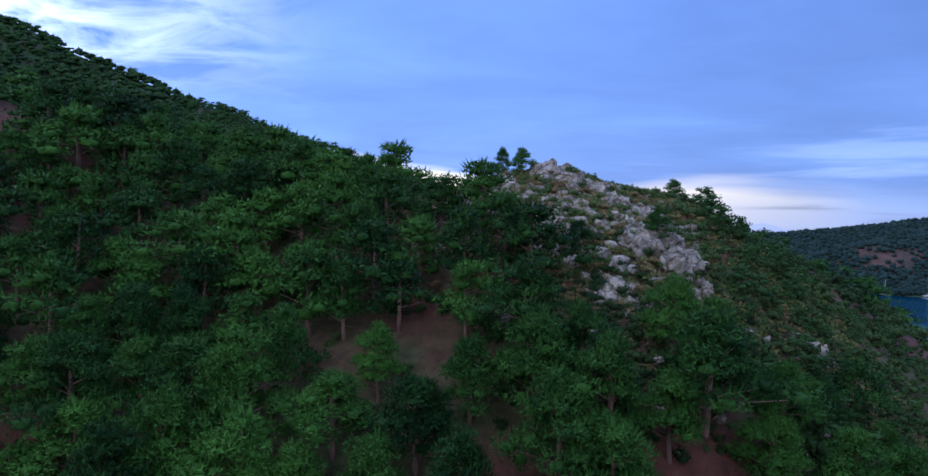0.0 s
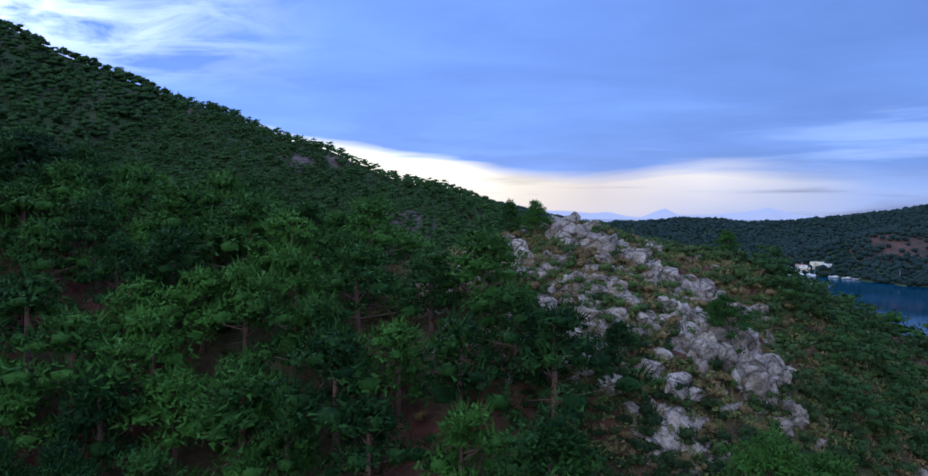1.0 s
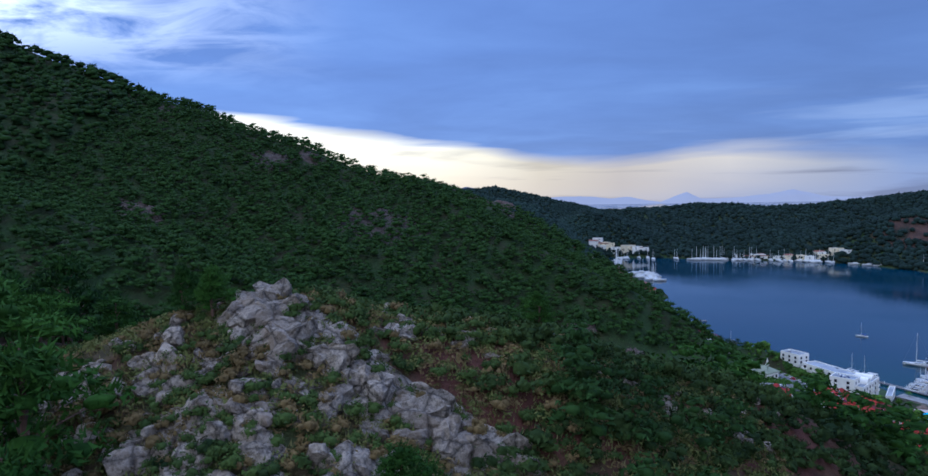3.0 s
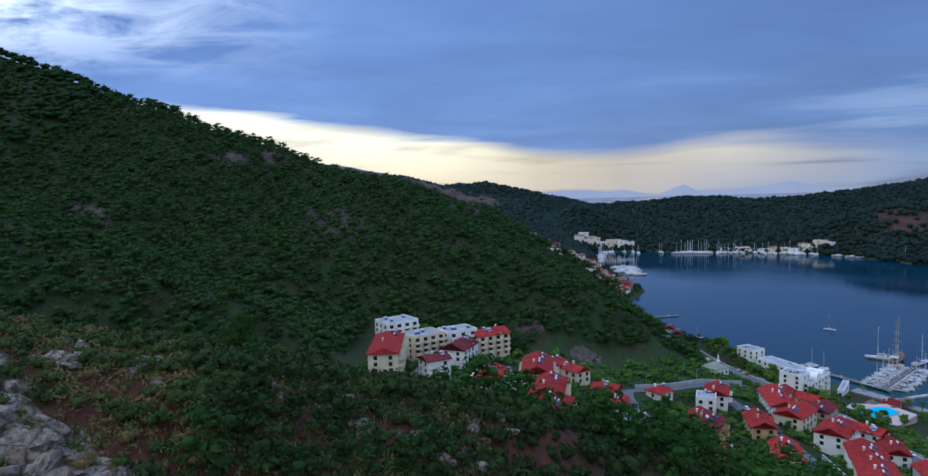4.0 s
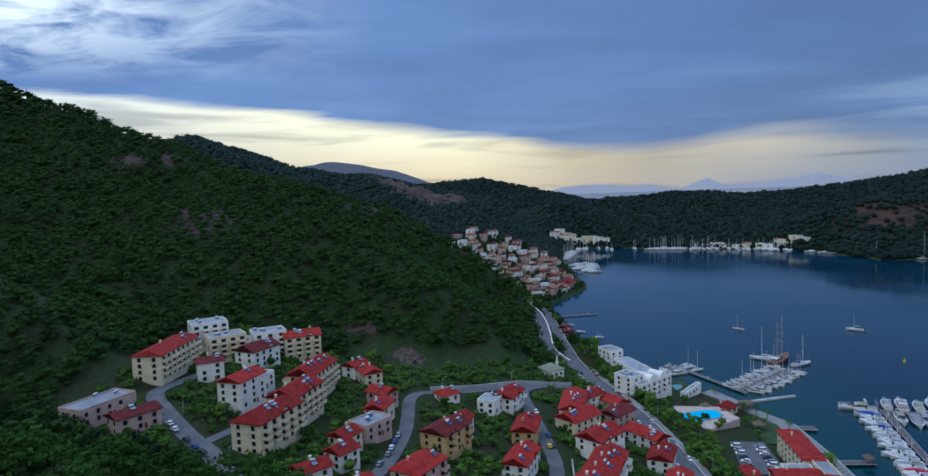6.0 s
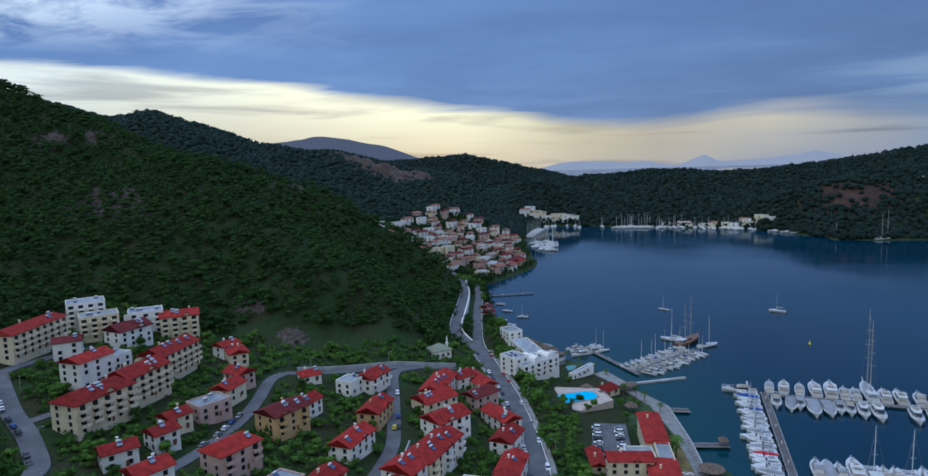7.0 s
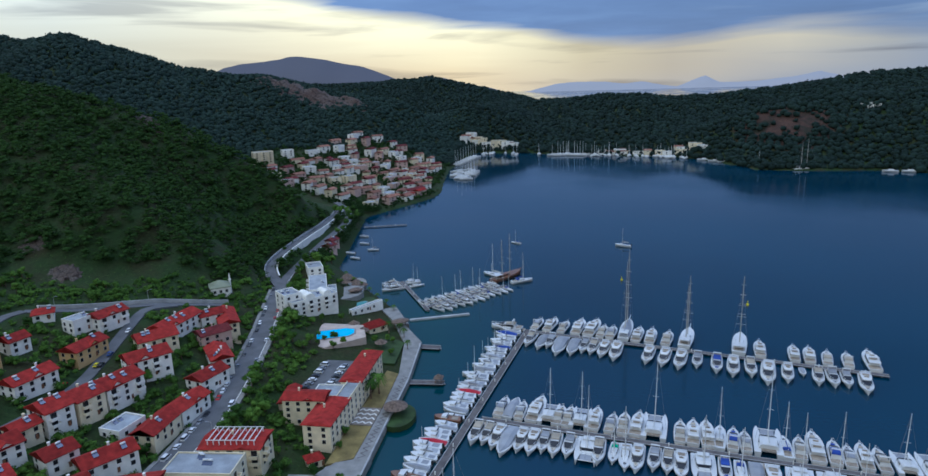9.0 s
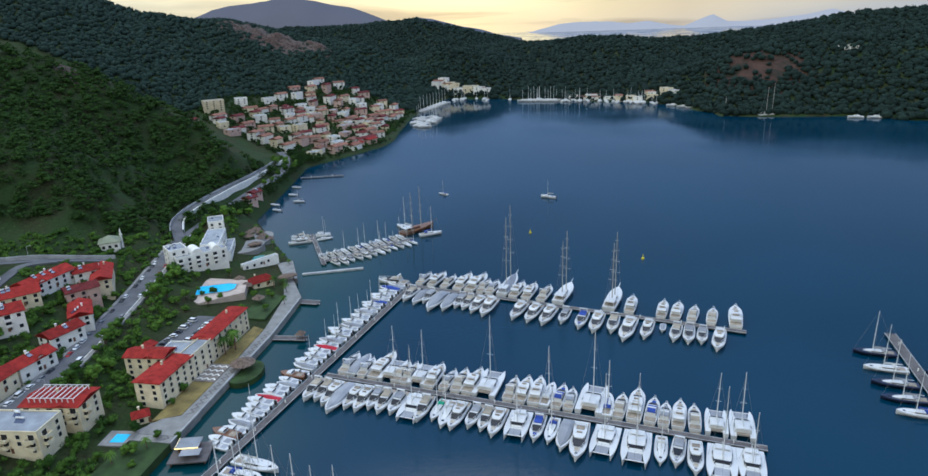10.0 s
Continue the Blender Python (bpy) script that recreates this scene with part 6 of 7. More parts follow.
def line_of_cars(pts, side, share, step=3.0):
    """Cars along the edge of a street, with gaps."""
    for a, b in zip(pts, pts[1:]):
        L = math.hypot(b[0] - a[0], b[1] - a[1])
        ux, uy = (b[0] - a[0]) / L, (b[1] - a[1]) / L
        n = int(L / step)
        for k in range(n):
            if rc_.random() > share:
                continue
            s = (k + 0.5) * step
            x, y = a[0] + ux * s - uy * side, a[1] + uy * s + ux * side
            zz = max(at(x + dx, y + dy) for dx in (-2, 0, 2) for dy in (-1, 0, 1)) + 0.12
            park(rc_.choice((0, 0, 0, 1, 1, 2, 2, 3, 5, 4)), x, y, math.degrees(math.atan2(uy, ux)) - 90 + 180 * (rc_.random() < 0.5), zz)


line_of_cars(COAST[1:], 1.9, 0.62)
line_of_cars(COAST[3:], -1.9, 0.3)
line_of_cars([(92.5, 156), (94.8, 172), (95, 184.6), (92.4, 195), (89.5, 206), (85.5, 220)], -1.0, 0.4)
line_of_cars([(62.5, 158), (64.1, 171.6), (63.8, 184.2), (62.4, 193)], 1.0, 0.5)
line_of_cars([(45, 150), (36, 158), (27, 164), (19, 171)], 1.2, 0.8)
line_of_cars([(34.5, 170), (35, 185), (33, 205)], -0.8, 0.5)
park(4, 92.0, 183.0, 2)
park(6, 93.4, 191.7, 8, at(93.4, 191.7) + 0.3)
for k in range(14):
    park(rc_.choice((0, 0, 1, 2, 3)), 137.5 + (k % 2) * 5.2, 203 + (k // 2) * 2.1, 88 + rc_.uniform(-4, 4), 3.42)

# ---- rocks ----
rng = np.random.RandomState(4)


def boulder_mesh(seed, name, mat):
    """A weathered limestone boulder with flat broken faces and cracks."""
    r = np.random.RandomState(seed)
    bm = bmesh.new()
    bmesh.ops.create_icosphere(bm, subdivisions=3, radius=1.0)
    planes = [(Vector(r.normal(size=3)).normalized(), r.uniform(0.45, 0.85)) for _ in range(14)]
    for v in bm.verts:
        for n, d in planes:
            over = v.co.dot(n) - d
            if over > 0:
                v.co -= n * over * 0.96
        q = v.co * 2.3 + Vector((seed * 3.1, 0, 0))
        v.co += v.co.normalized() * (0.13 * noise.noise(q) + 0.10 * noise.noise(q * 2.9))
        crack = abs(noise.noise(v.co * 1.7 + Vector((0, seed * 2.0, 5))))
        if crack < 0.06:
            v.co *= 0.88
        v.co.z *= 0.75
    me = bpy.data.meshes.new(name)
    bm.normal_update()
    bm.to_mesh(me)
    bm.free()
    me.materials.append(mat)
    return me


BOULDERS = [boulder_mesh(k, "rock", M["rock"]) for k in range(9)]
CRAGS = [boulder_mesh(20 + k, "rock", M["cliff"]) for k in range(5)]


def crest_y(x):
    return float(np.interp(x, (-45, -20, 0, 12, 22, 35, 48), (82, 80, 77, 77, 80, 84, 90)))


knoll = thing("rock_outcrop", "pale grey weathered limestone outcrop on the hilltop", "rocks", 14, 72, at(14, 72))
base_inv = knoll.matrix_world.inverted()
rr = random.Random(3)


def stone(x, y, s, flat=1.0, sink=0.35, tilt=18):
    z = at(x, y)
    ob = part("rock", BOULDERS[rr.randrange(9)], None, knoll)
    k, s = rr.uniform(0.7, 1.4), s * 1.08
    m = pose(x, y, z + s * flat * (0.3 - sink) * 0.5, rr.uniform(-tilt, tilt), rr.uniform(-tilt, tilt), rr.uniform(0, 360)) @ Matrix.Diagonal((s * k, s / k, s * flat, 1))
    ob.matrix_local = base_inv @ m


# the long ledge over the summit, the broken face below it, and loose stones
for k in range(34):
    f = k / 33
    stone(10.5 + 11.5 * f + rr.uniform(-0.5, 0.5), 74.2 - 2.6 * f + rr.uniform(-0.7, 0.7), rr.uniform(0.75, 1.35), rr.uniform(0.8, 1.15), 0.25)
for k in range(14):
    stone(10.6 + rr.uniform(-1.2, 1.6), 75.6 + rr.uniform(-1.2, 1.4), rr.uniform(0.9, 1.6), rr.uniform(0.9, 1.3), 0.2)
for k in range(36):
    f = rr.random()
    stone(17 + 3.5 * f + rr.uniform(-1, 1), 66.6 + rr.uniform(-2.4, 2.0), rr.uniform(0.5, 1.0), rr.uniform(1.5, 2.2), 0.2, 9)
for k in range(210):
    stone(11.8 + rr.gauss(0, 3.6), 68.6 + rr.gauss(0, 3.2), rr.uniform(0.28, 0.95), rr.uniform(0.7, 1.25), 0.3)
for k in range(46):
    stone(3.5 + rr.gauss(0, 1.8), 71.5 + rr.gauss(0, 1.6), rr.uniform(0.35, 0.8), rr.uniform(0.7, 1.1), 0.3)
for k in range(90):
    x = rr.uniform(12, 38)
    stone(x, crest_y(x) + rr.uniform(-3.5, 3.5), rr.uniform(0.25, 0.8), rr.uniform(0.6, 1.0), 0.4)
for k in range(60):
    x = rr.uniform(8, 30)
    stone(x, rr.uniform(53, 64), rr.uniform(0.2, 0.75), rr.uniform(0.7, 1.1), 0.2)


def scatter(proto, xs, ys, size, tilt=0.0, sink=0.0, squash=1.0, rnd=None, wide=1.0):
    """Copies of a prototype (corners, triangles) set on the ground with random turns, as arrays."""
    r = rnd or rng
    n = len(xs)
    pv, pf = proto
    a = r.uniform(0, 6.283, n)
    ca, sa = np.cos(a), np.sin(a)
    x = pv[None, :, 0] * ca[:, None] - pv[None, :, 1] * sa[:, None]
    y = pv[None, :, 0] * sa[:, None] + pv[None, :, 1] * ca[:, None]
    z = np.repeat(pv[None, :, 2], n, 0) * squash
    s = np.asarray(size)[:, None]
    base = ground(xs, ys) - sink
    V = np.stack([x * s * wide + np.asarray(xs)[:, None], y * s * wide + np.asarray(ys)[:, None], z * s + base[:, None]], -1).reshape(-1, 3)
    F = (pf[None] + (np.arange(n) * len(pv))[:, None, None]).reshape(-1, 3)
    return V, F


def join(pieces):
    vs, fs, k = [], [], 0
    for V, F in pieces:
        vs.append(V)
        fs.append(F + k)
        k += len(V)
    return np.concatenate(vs), np.concatenate(fs)


def stuff(name, pieces, mat, label, category):
    V, F = join(pieces)
    return tagged(new(name, mesh_from(name, V, F, mat, True)), label, category, kind="stuff")


def blob(r, rings=4, seg=6, wobble=0.22):
    """A lumpy closed clump of about unit width."""
    v = [(0, 0, -0.45)]
    for i in range(1, rings):
        a = math.pi * i / rings
        for j in range(seg):
            b = 2 * math.pi * (j + 0.5 * (i % 2)) / seg
            q = 0.5 * r.uniform(1 - wobble, 1 + wobble)
            v.append((q * math.sin(a) * math.cos(b), q * math.sin(a) * math.sin(b), -0.5 * math.cos(a) * r.uniform(1 - wobble, 1 + wobble)))
    v.append((0, 0, 0.5))
    f, n = [], len(v)
    for j in range(seg):
        f.append((0, 1 + (j + 1) % seg, 1 + j))
        f.append((n - 1, n - 1 - seg + j, n - 1 - seg + (j + 1) % seg))
        for i in range(rings - 2):
            a, b = 1 + i * seg + j, 1 + i * seg + (j + 1) % seg
            f += [(a, b, b + seg), (a, b + seg, a + seg)]
    return np.array(v), np.array(f)


def tufts(r, centre, radius, n, size, up=0.35, crossed=False, wide=0.24):
    """Small pointed sprays of needles that stand out from a clump."""
    d = r.normal(size=(n, 3))
    d[:, 2] = np.abs(d[:, 2]) * 0.9 - 0.25 + up * 0.5
    d /= np.linalg.norm(d, axis=1)[:, None]
    p = np.asarray(centre) + d * np.asarray(radius) * r.uniform(0.75, 1.02, (n, 1))
    side = np.cross(d, r.normal(size=(n, 3)))
    side /= np.linalg.norm(side, axis=1)[:, None]
    out = d + np.array([0, 0, up])
    s = size * r.uniform(0.6, 1.3, (n, 1))
    a, b, c = p + side * s * wide, p - side * s * wide, p + out * s
    e = p + out * s * 0.45 + np.cross(side, d) * s * 0.3
    V = np.stack([a, b, c, e], 1).reshape(-1, 3)
    k = np.arange(n)[:, None] * 4
    F = np.concatenate([k + np.array([0, 1, 2]), k + np.array([0, 3, 2])]) if crossed else k + np.array([0, 1, 2])
    return V, F


def leaves(r, centre, radius, n, size, slim=0.55):
    """Small leaf sprays lying loosely on the outside of a clump."""
    d = r.normal(size=(n, 3))
    d[:, 2] = np.abs(d[:, 2]) * 0.95 - 0.3
    d /= np.linalg.norm(d, axis=1)[:, None]
    p = np.asarray(centre) + d * np.asarray(radius) * r.uniform(0.8, 1.15, (n, 1))
    nrm = d + r.normal(size=(n, 3)) * 0.5
    nrm /= np.linalg.norm(nrm, axis=1)[:, None]
    t1 = np.cross(nrm, r.normal(size=(n, 3)))
    t1 /= np.linalg.norm(t1, axis=1)[:, None]
    t2 = np.cross(nrm, t1)
    s = size * r.uniform(0.55, 1.35, (n, 1))
    V = np.stack([p + t1 * s, p - t1 * s * 0.6 + t2 * s * slim, p - t1 * s * 0.6 - t2 * s * slim], 1).reshape(-1, 3)
    return V, np.arange(n * 3).reshape(-1, 3)


def pine_crown(seed, detail):
    """Crown of a Turkish pine about 1 high: clumps on rising limbs, broad and uneven, open below."""
    r = np.random.RandomState(seed)
    pieces, limbs = [], []
    n = {2: 30, 1.5: 16, 1.2: 7, 1: 4, 0: 3}[detail]
    for k in range(n):
        t = (k + 0.5) / n
        a = k * 2.4 + r.uniform(-0.5, 0.5)
        reach = 0.40 * (1.08 - t ** 1.6) * r.uniform(0.55, 1.1) * (0.75 + 0.35 * math.sin(seed + a))
        c = np.array([reach * math.cos(a), reach * math.sin(a), 0.30 + 0.64 * t + r.uniform(-0.08, 0.08)])
        size = np.array([1, 1, 0.74]) * r.uniform(0.24, 0.36) * {2: 0.80, 1.5: 1.0, 1.2: 1.3, 1: 1.5, 0: 1.9}[detail] * (1.05 - 0.35 * t)
        V, F = blob(r, 3, 6 if detail == 2 else 5)
        pieces.append((V * size * (0.52 if detail >= 1.2 else 0.78 if detail else 0.95) + c, F))
        if detail == 2:
            pieces.append(leaves(r, c, size * 0.58, 160, 0.023, 0.3))
            pieces.append(tufts(r, c, size * 0.52, 34, 0.05, 0.7, wide=0.13))
        elif detail == 1.5:
            pieces.append(leaves(r, c, size * 0.55, 84, 0.034, 0.34))
            pieces.append(tufts(r, c, size * 0.52, 20, 0.06, 0.7, wide=0.15))
        elif detail == 1.2:
            pieces.append(leaves(r, c, size * 0.55, 26, 0.06, 0.4))
        elif detail == 1:
            pieces.append(leaves(r, c, size * 0.6, 17, 0.088, 0.42))
        else:
            pieces.append(tufts(r, c, size * 0.5, 4, 0.16))
        limbs.append(c)
    V, F = join(pieces)
    return V, F, limbs


# single pines on the near slopes
PINES = []
for k in range(11):
    V, F, limbs = pine_crown(20 + k, 2 if k < 6 else 1.5)
    crown = mesh_from("crown", V, F, M["pine"], True)
    bm = bmesh.new()
    r = random.Random(k)
    lean = (r.uniform(-0.05, 0.05), r.uniform(-0.05, 0.05))
    tube(bm, (0, 0, -0.12), (lean[0] * 0.5, lean[1] * 0.5, 0.45), 0.026, 0.019, 7)
    tube(bm, (lean[0] * 0.5, lean[1] * 0.5, 0.45), (lean[0], lean[1], 0.92), 0.019, 0.006, 6)
    for c in limbs[::2]:
        h = max(0.2, c[2] - 0.14)
        tube(bm, (lean[0] * h, lean[1] * h, h), tuple(c), 0.008, 0.003, 4)
    for j in range(5):
        a = r.uniform(0, 6.28)
        tube(bm, (0, 0, 0.18 + 0.05 * j), (0.2 * math.cos(a), 0.2 * math.sin(a), 0.2 + 0.05 * j + r.uniform(-0.05, 0.05)), 0.005, 0.001, 4)
    trunk = bpy.data.meshes.new("trunk")
    bm.normal_update()
    bm.to_mesh(trunk)
    bm.free()
    trunk.materials.append(M["bark"])
    PINES.append((crown, trunk))


def pine(x, y, h, k, spread=1.0, group="pines on the near slope", label="broad green pine with an uneven crown on the slope"):
    ob = thing("pine_tree", label, "tree", x, y, at(x, y), rr.uniform(0, 360), group)
    ob.scale = (h * spread, h * spread, h)
    part("crown", PINES[k][0], None, ob)
    part("trunk", PINES[k][1], None, ob)


def bare(x, y):
    """The open rocky top, where only scrub grows."""
    return (-1.5 < x < 36 and 57 + 0.1 * x < y < 93 and not (x < 5.5 and y < 68.5) and not (x < 9 and y < 64.5) and not (x < 6 and y > 80)) or (12 < x < 16 and 52 < y < 60)


spots = []
tries = 0
while len(spots) < 200 and tries < 9000:
    tries += 1
    x, y = rr.uniform(-34, 34), rr.uniform(40, 92)
    if bare(x, y) or any((x - a) ** 2 + (y - b) ** 2 < 2.75 ** 2 for a, b, _ in spots):
        continue
    if math.hypot(x - 7, y - 20) < 14:
        continue
    h = rr.uniform(4.2, 6.8) * (0.72 if x > 19 else 1.0) * (0.55 if y > 76 and x > -4 else 0.85 if y > 72 and x > -9 else 1)
    spots.append((x, y, h))
for k, (x, y, h) in enumerate(spots):
    pine(x, y, h, rr.randrange(6) if y < 58 else rr.randrange(6, 11), rr.uniform(1.05, 1.45))
# lone trees of the hilltop
pine(8.6, 75.0, 2.3, 1, 1.35, "trees of the hilltop", "dark bushy pine beside the rocks")
pine(6.9, 75.6, 2.6, 2, 0.9, "trees of the hilltop", "thin feathery pine beside the rocks")
pine(18.6, 67.6, 2.6, 3, 1.5, "trees of the hilltop", "low dark pine growing from the rock face")
pine(23.4, 81.2, 2.2, 4, 1.3, "trees of the hilltop", "round green pine on the crest")
pine(12.4, 64.2, 2.0, 5, 1.3, "trees of the hilltop", "low dark pine growing from the rock face")

# the forest on the hills behind
PROTO1 = [pine_crown(60 + k, 1)[:2] for k in range(8)]
PROTO12 = [pine_crown(75 + k, 1.2)[:2] for k in range(6)]
PROTO0 = [pine_crown(90 + k, 0)[:2] for k in range(6)]
def round_crown(seed):
    """One lumpy crown for woods far away."""
    r = np.random.RandomState(seed)
    V, F = blob(r, 3, 5, 0.34)
    return join([(V * np.array([0.95, 0.95, 0.9]) + np.array([0, 0, 0.45]), F), leaves(r, (0, 0, 0.5), (0.46, 0.46, 0.46), 7, 0.2)])


PROTO_FAR = [round_crown(120 + k) for k in range(8)]
TOWN1 = [(-6, 172), (4, 158), (30, 150), (44, 140), (62, 120), (175, 110), (175, 262), (120, 292), (98, 296), (97, 268), (88, 250), (60, 226), (38, 226), (22, 228), (-6, 226)]
FIELD = [(38, 224), (60, 226), (97, 240), (97, 256), (80, 250), (60, 240), (40, 236)]
TOWN_FAR = [(-18, 470), (6, 458), (50, 434), (66, 424), (120, 424), (125, 620), (60, 610), (-14, 525)]
# centre, half width, half depth, turn in degrees and boldness of each rock face
CLIFFS = ((-29, 272, 15, 13, -35, 2.6), (-83, 310, 8, 8, -20, 1.6), (-69, 320, 5, 5, 0, 1.5), (-142, 337, 5, 5, 0, 1.5), (-104, 248, 9, 6, -15, 1.6), (-28, 636, 48, 15, 8, 8.0),
          (15, 336, 11, 4, -25, 1.8), (54, 231, 4.0, 4.0, 0, 1.5), (38.5, 239, 4.5, 3.5, 0, 1.3))


def open_ground(xs, ys):
    keep = ~inside(xs, ys, TOWN1) & ~inside(xs, ys, FIELD) & ~inside(xs, ys, TOWN_FAR)
    for cx, cy, ax, ay, turn, _ in CLIFFS:
        c, q = math.cos(radians(turn)), math.sin(radians(turn))
        u, v = ((xs - cx) * c + (ys - cy) * q) / ax, ((ys - cy) * c - (xs - cx) * q) / ay
        keep &= (u * u + v * v > rng.uniform(0.55, 1.1, len(xs))) | (rng.uniform(0, 1, len(xs)) < 0.06)
    for line in (COAST, UPPER, LOWER):
        for a, b in zip(line, line[1:]):
            keep &= segment_distance(xs, ys, a, b)[0] > (4.3 if line is COAST else 3.3)
    return keep & (shore_distance(xs, ys) > 2.5)


def thin_out(xs, ys, cell):
    """Keeps at most one place in each cell of a grid."""
    key = np.floor(xs / cell).astype(int) * 100003 + np.floor(ys / cell).astype(int)
    _, first = np.unique(key, return_index=True)
    return xs[first], ys[first]


def forest(name, x0, x1, y0, y1, n, cell, protos, lo, hi, label, extra=None, mat="pine", wide=1.48):
    xs, ys = rng.uniform(x0, x1, n), rng.uniform(y0, y1, n)
    keep = open_ground(xs, ys)
    if extra is not None:
        keep &= extra(xs, ys)
    xs, ys = thin_out(xs[keep], ys[keep], cell)
    which = rng.randint(0, len(protos), len(xs))
    pieces = []
    for k, p in enumerate(protos):
        m = which == k
        if m.any():
            pieces.append(scatter(p, xs[m], ys[m], rng.uniform(lo, hi, m.sum()), sink=0.7, wide=wide, squash=1.0 if wide < 1.5 else 0.82))
    stuff(name, pieces, M[mat], label, "forest")


def not_near(xs, ys):
    return ~((xs > -34) & (xs < 34) & (ys > 40) & (ys < 92))


def mid_zone(xs, ys):
    return (xs > -70) & (xs < 86) & (ys < 150)


def seen_slope(xs, ys):
    return ~mid_zone(xs, ys) & (terrain(xs, ys) > 4)


def facing(xs, ys):
    """The sides of the hills that fall towards the bay, and their crests."""
    return terrain(xs, ys + 4) - terrain(xs, ys - 4) > -2.2


def near_wood(xs, ys):
    """Woods round the near slope; only scattered trees among the scrub east of the hilltop."""
    return not_near(xs, ys) & mid_zone(xs, ys) & ~((xs > 30) & (ys < 91)) & ((xs < 8) | (rng.uniform(0, 1, len(xs)) < 0.22))


forest("forest_near", -70, 86, 34, 150, 20000, 3.6, PROTO12, 3.0, 4.8, "green pine wood on the near hillside", near_wood)
forest("forest", -150, 96, 30, 376, 110000, 3.3, PROTO1, 2.5, 5.3, "dense green pine forest on the hillsides", lambda xs, ys: seen_slope(xs, ys) & facing(xs, ys), "pine_mid", 1.4)
forest("forest_far_slope", -400, -150, 60, 420, 60000, 4.4, PROTO0, 3.4, 6.0, "dense green pine forest on the high slopes", facing, "pine_mid", 1.4)
# woods beyond the town wear pine_far, haze tint included in its colour
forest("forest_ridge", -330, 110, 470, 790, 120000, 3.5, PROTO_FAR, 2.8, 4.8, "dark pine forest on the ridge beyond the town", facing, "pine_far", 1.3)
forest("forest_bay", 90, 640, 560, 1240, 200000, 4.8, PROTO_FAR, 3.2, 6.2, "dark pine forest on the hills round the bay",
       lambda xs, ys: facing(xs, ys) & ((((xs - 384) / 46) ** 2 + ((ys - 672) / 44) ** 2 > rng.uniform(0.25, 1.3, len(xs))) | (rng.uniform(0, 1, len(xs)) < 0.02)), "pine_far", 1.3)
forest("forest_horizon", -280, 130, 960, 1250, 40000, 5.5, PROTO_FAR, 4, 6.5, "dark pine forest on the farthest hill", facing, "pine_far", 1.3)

# woods on the slopes behind and beside the start
forest("forest_back", -150, 172, -300, 112, 60000, 6.5, PROTO_FAR, 4, 6, "green pine wood behind the hilltop", lambda xs, ys: ~((xs > -74) & (xs < 88) & (ys > 30)), "pine_mid", 1.3)

# scrub of the open hilltop and of the slope towards the town


def shrub(seed, lumps, sprays, leaf):
    r = np.random.RandomState(seed)
    pcs = []
    for j in range(lumps):
        c = np.array([r.uniform(-0.28, 0.28), r.uniform(-0.28, 0.28), r.uniform(0.16, 0.36)])
        V, F = blob(r, 3, 5, 0.25)
        sz = np.array([1, 1, 0.8]) * r.uniform(0.42, 0.64)
        pcs += [(V * sz * 0.66 + c, F), leaves(r, c, sz * 0.48, sprays, leaf)]
    return join(pcs)


SHRUBS = [shrub(200 + k, 3, 34, 0.07) for k in range(5)]
BUSHES = [shrub(230 + k, 2, 30, 0.085) for k in range(5)]
M["scrub_brown"] = leaf_material("dry_scrub", (0.05, 0.038, 0.016), (0.150, 0.105, 0.042))
for name, mat, n, lo, hi, lab in (("scrub", "shrub", 900, 0.35, 1.25, "low green scrub between the rocks"), ("dry_scrub", "scrub_brown", 380, 0.3, 0.75, "dry brown and yellow scrub between the rocks")):
    xs, ys = rng.uniform(-3, 40, n * 2), rng.uniform(50, 92, n * 2)
    keep = np.array([bare(a, b) or (a > 8 and abs(b - crest_y(a)) < 6) for a, b in zip(xs, ys)])
    xs, ys = xs[keep][:n], ys[keep][:n]
    stuff(name, [scatter(SHRUBS[k], xs[k::5], ys[k::5], rng.uniform(lo, hi, len(xs[k::5])), sink=0.08) for k in range(5)], M[mat], lab, "scrub")
xs, ys = rng.uniform(8, 92, 4200), rng.uniform(44, 160, 4200)
keep = open_ground(xs, ys) & ((xs > 21.5) | (ys > 84))
xs, ys = xs[keep], ys[keep]
stuff("scrub_slope", [scatter(BUSHES[k], xs[k::5], ys[k::5], rng.uniform(1.0, 2.3, len(xs[k::5])) * np.where(xs[k::5] > 41, 1.4, 1.1), sink=0.2) for k in range(5)], M["shrub"], "dense green maquis scrub on the slope", "scrub")
# dense low bushes on the shaded side of the hilltop
xs, ys = rng.uniform(21, 46, 1000), rng.uniform(52, 92, 1000)
stuff("scrub_hilltop", [scatter(SHRUBS[k], xs[k::5], ys[k::5], rng.uniform(0.7, 1.7, len(xs[k::5])) * np.where(xs[k::5] > 34, 0.7, 1.0), sink=0.12) for k in range(5)], M["shrub"], "dense dark maquis bushes beside the rocks", "scrub")
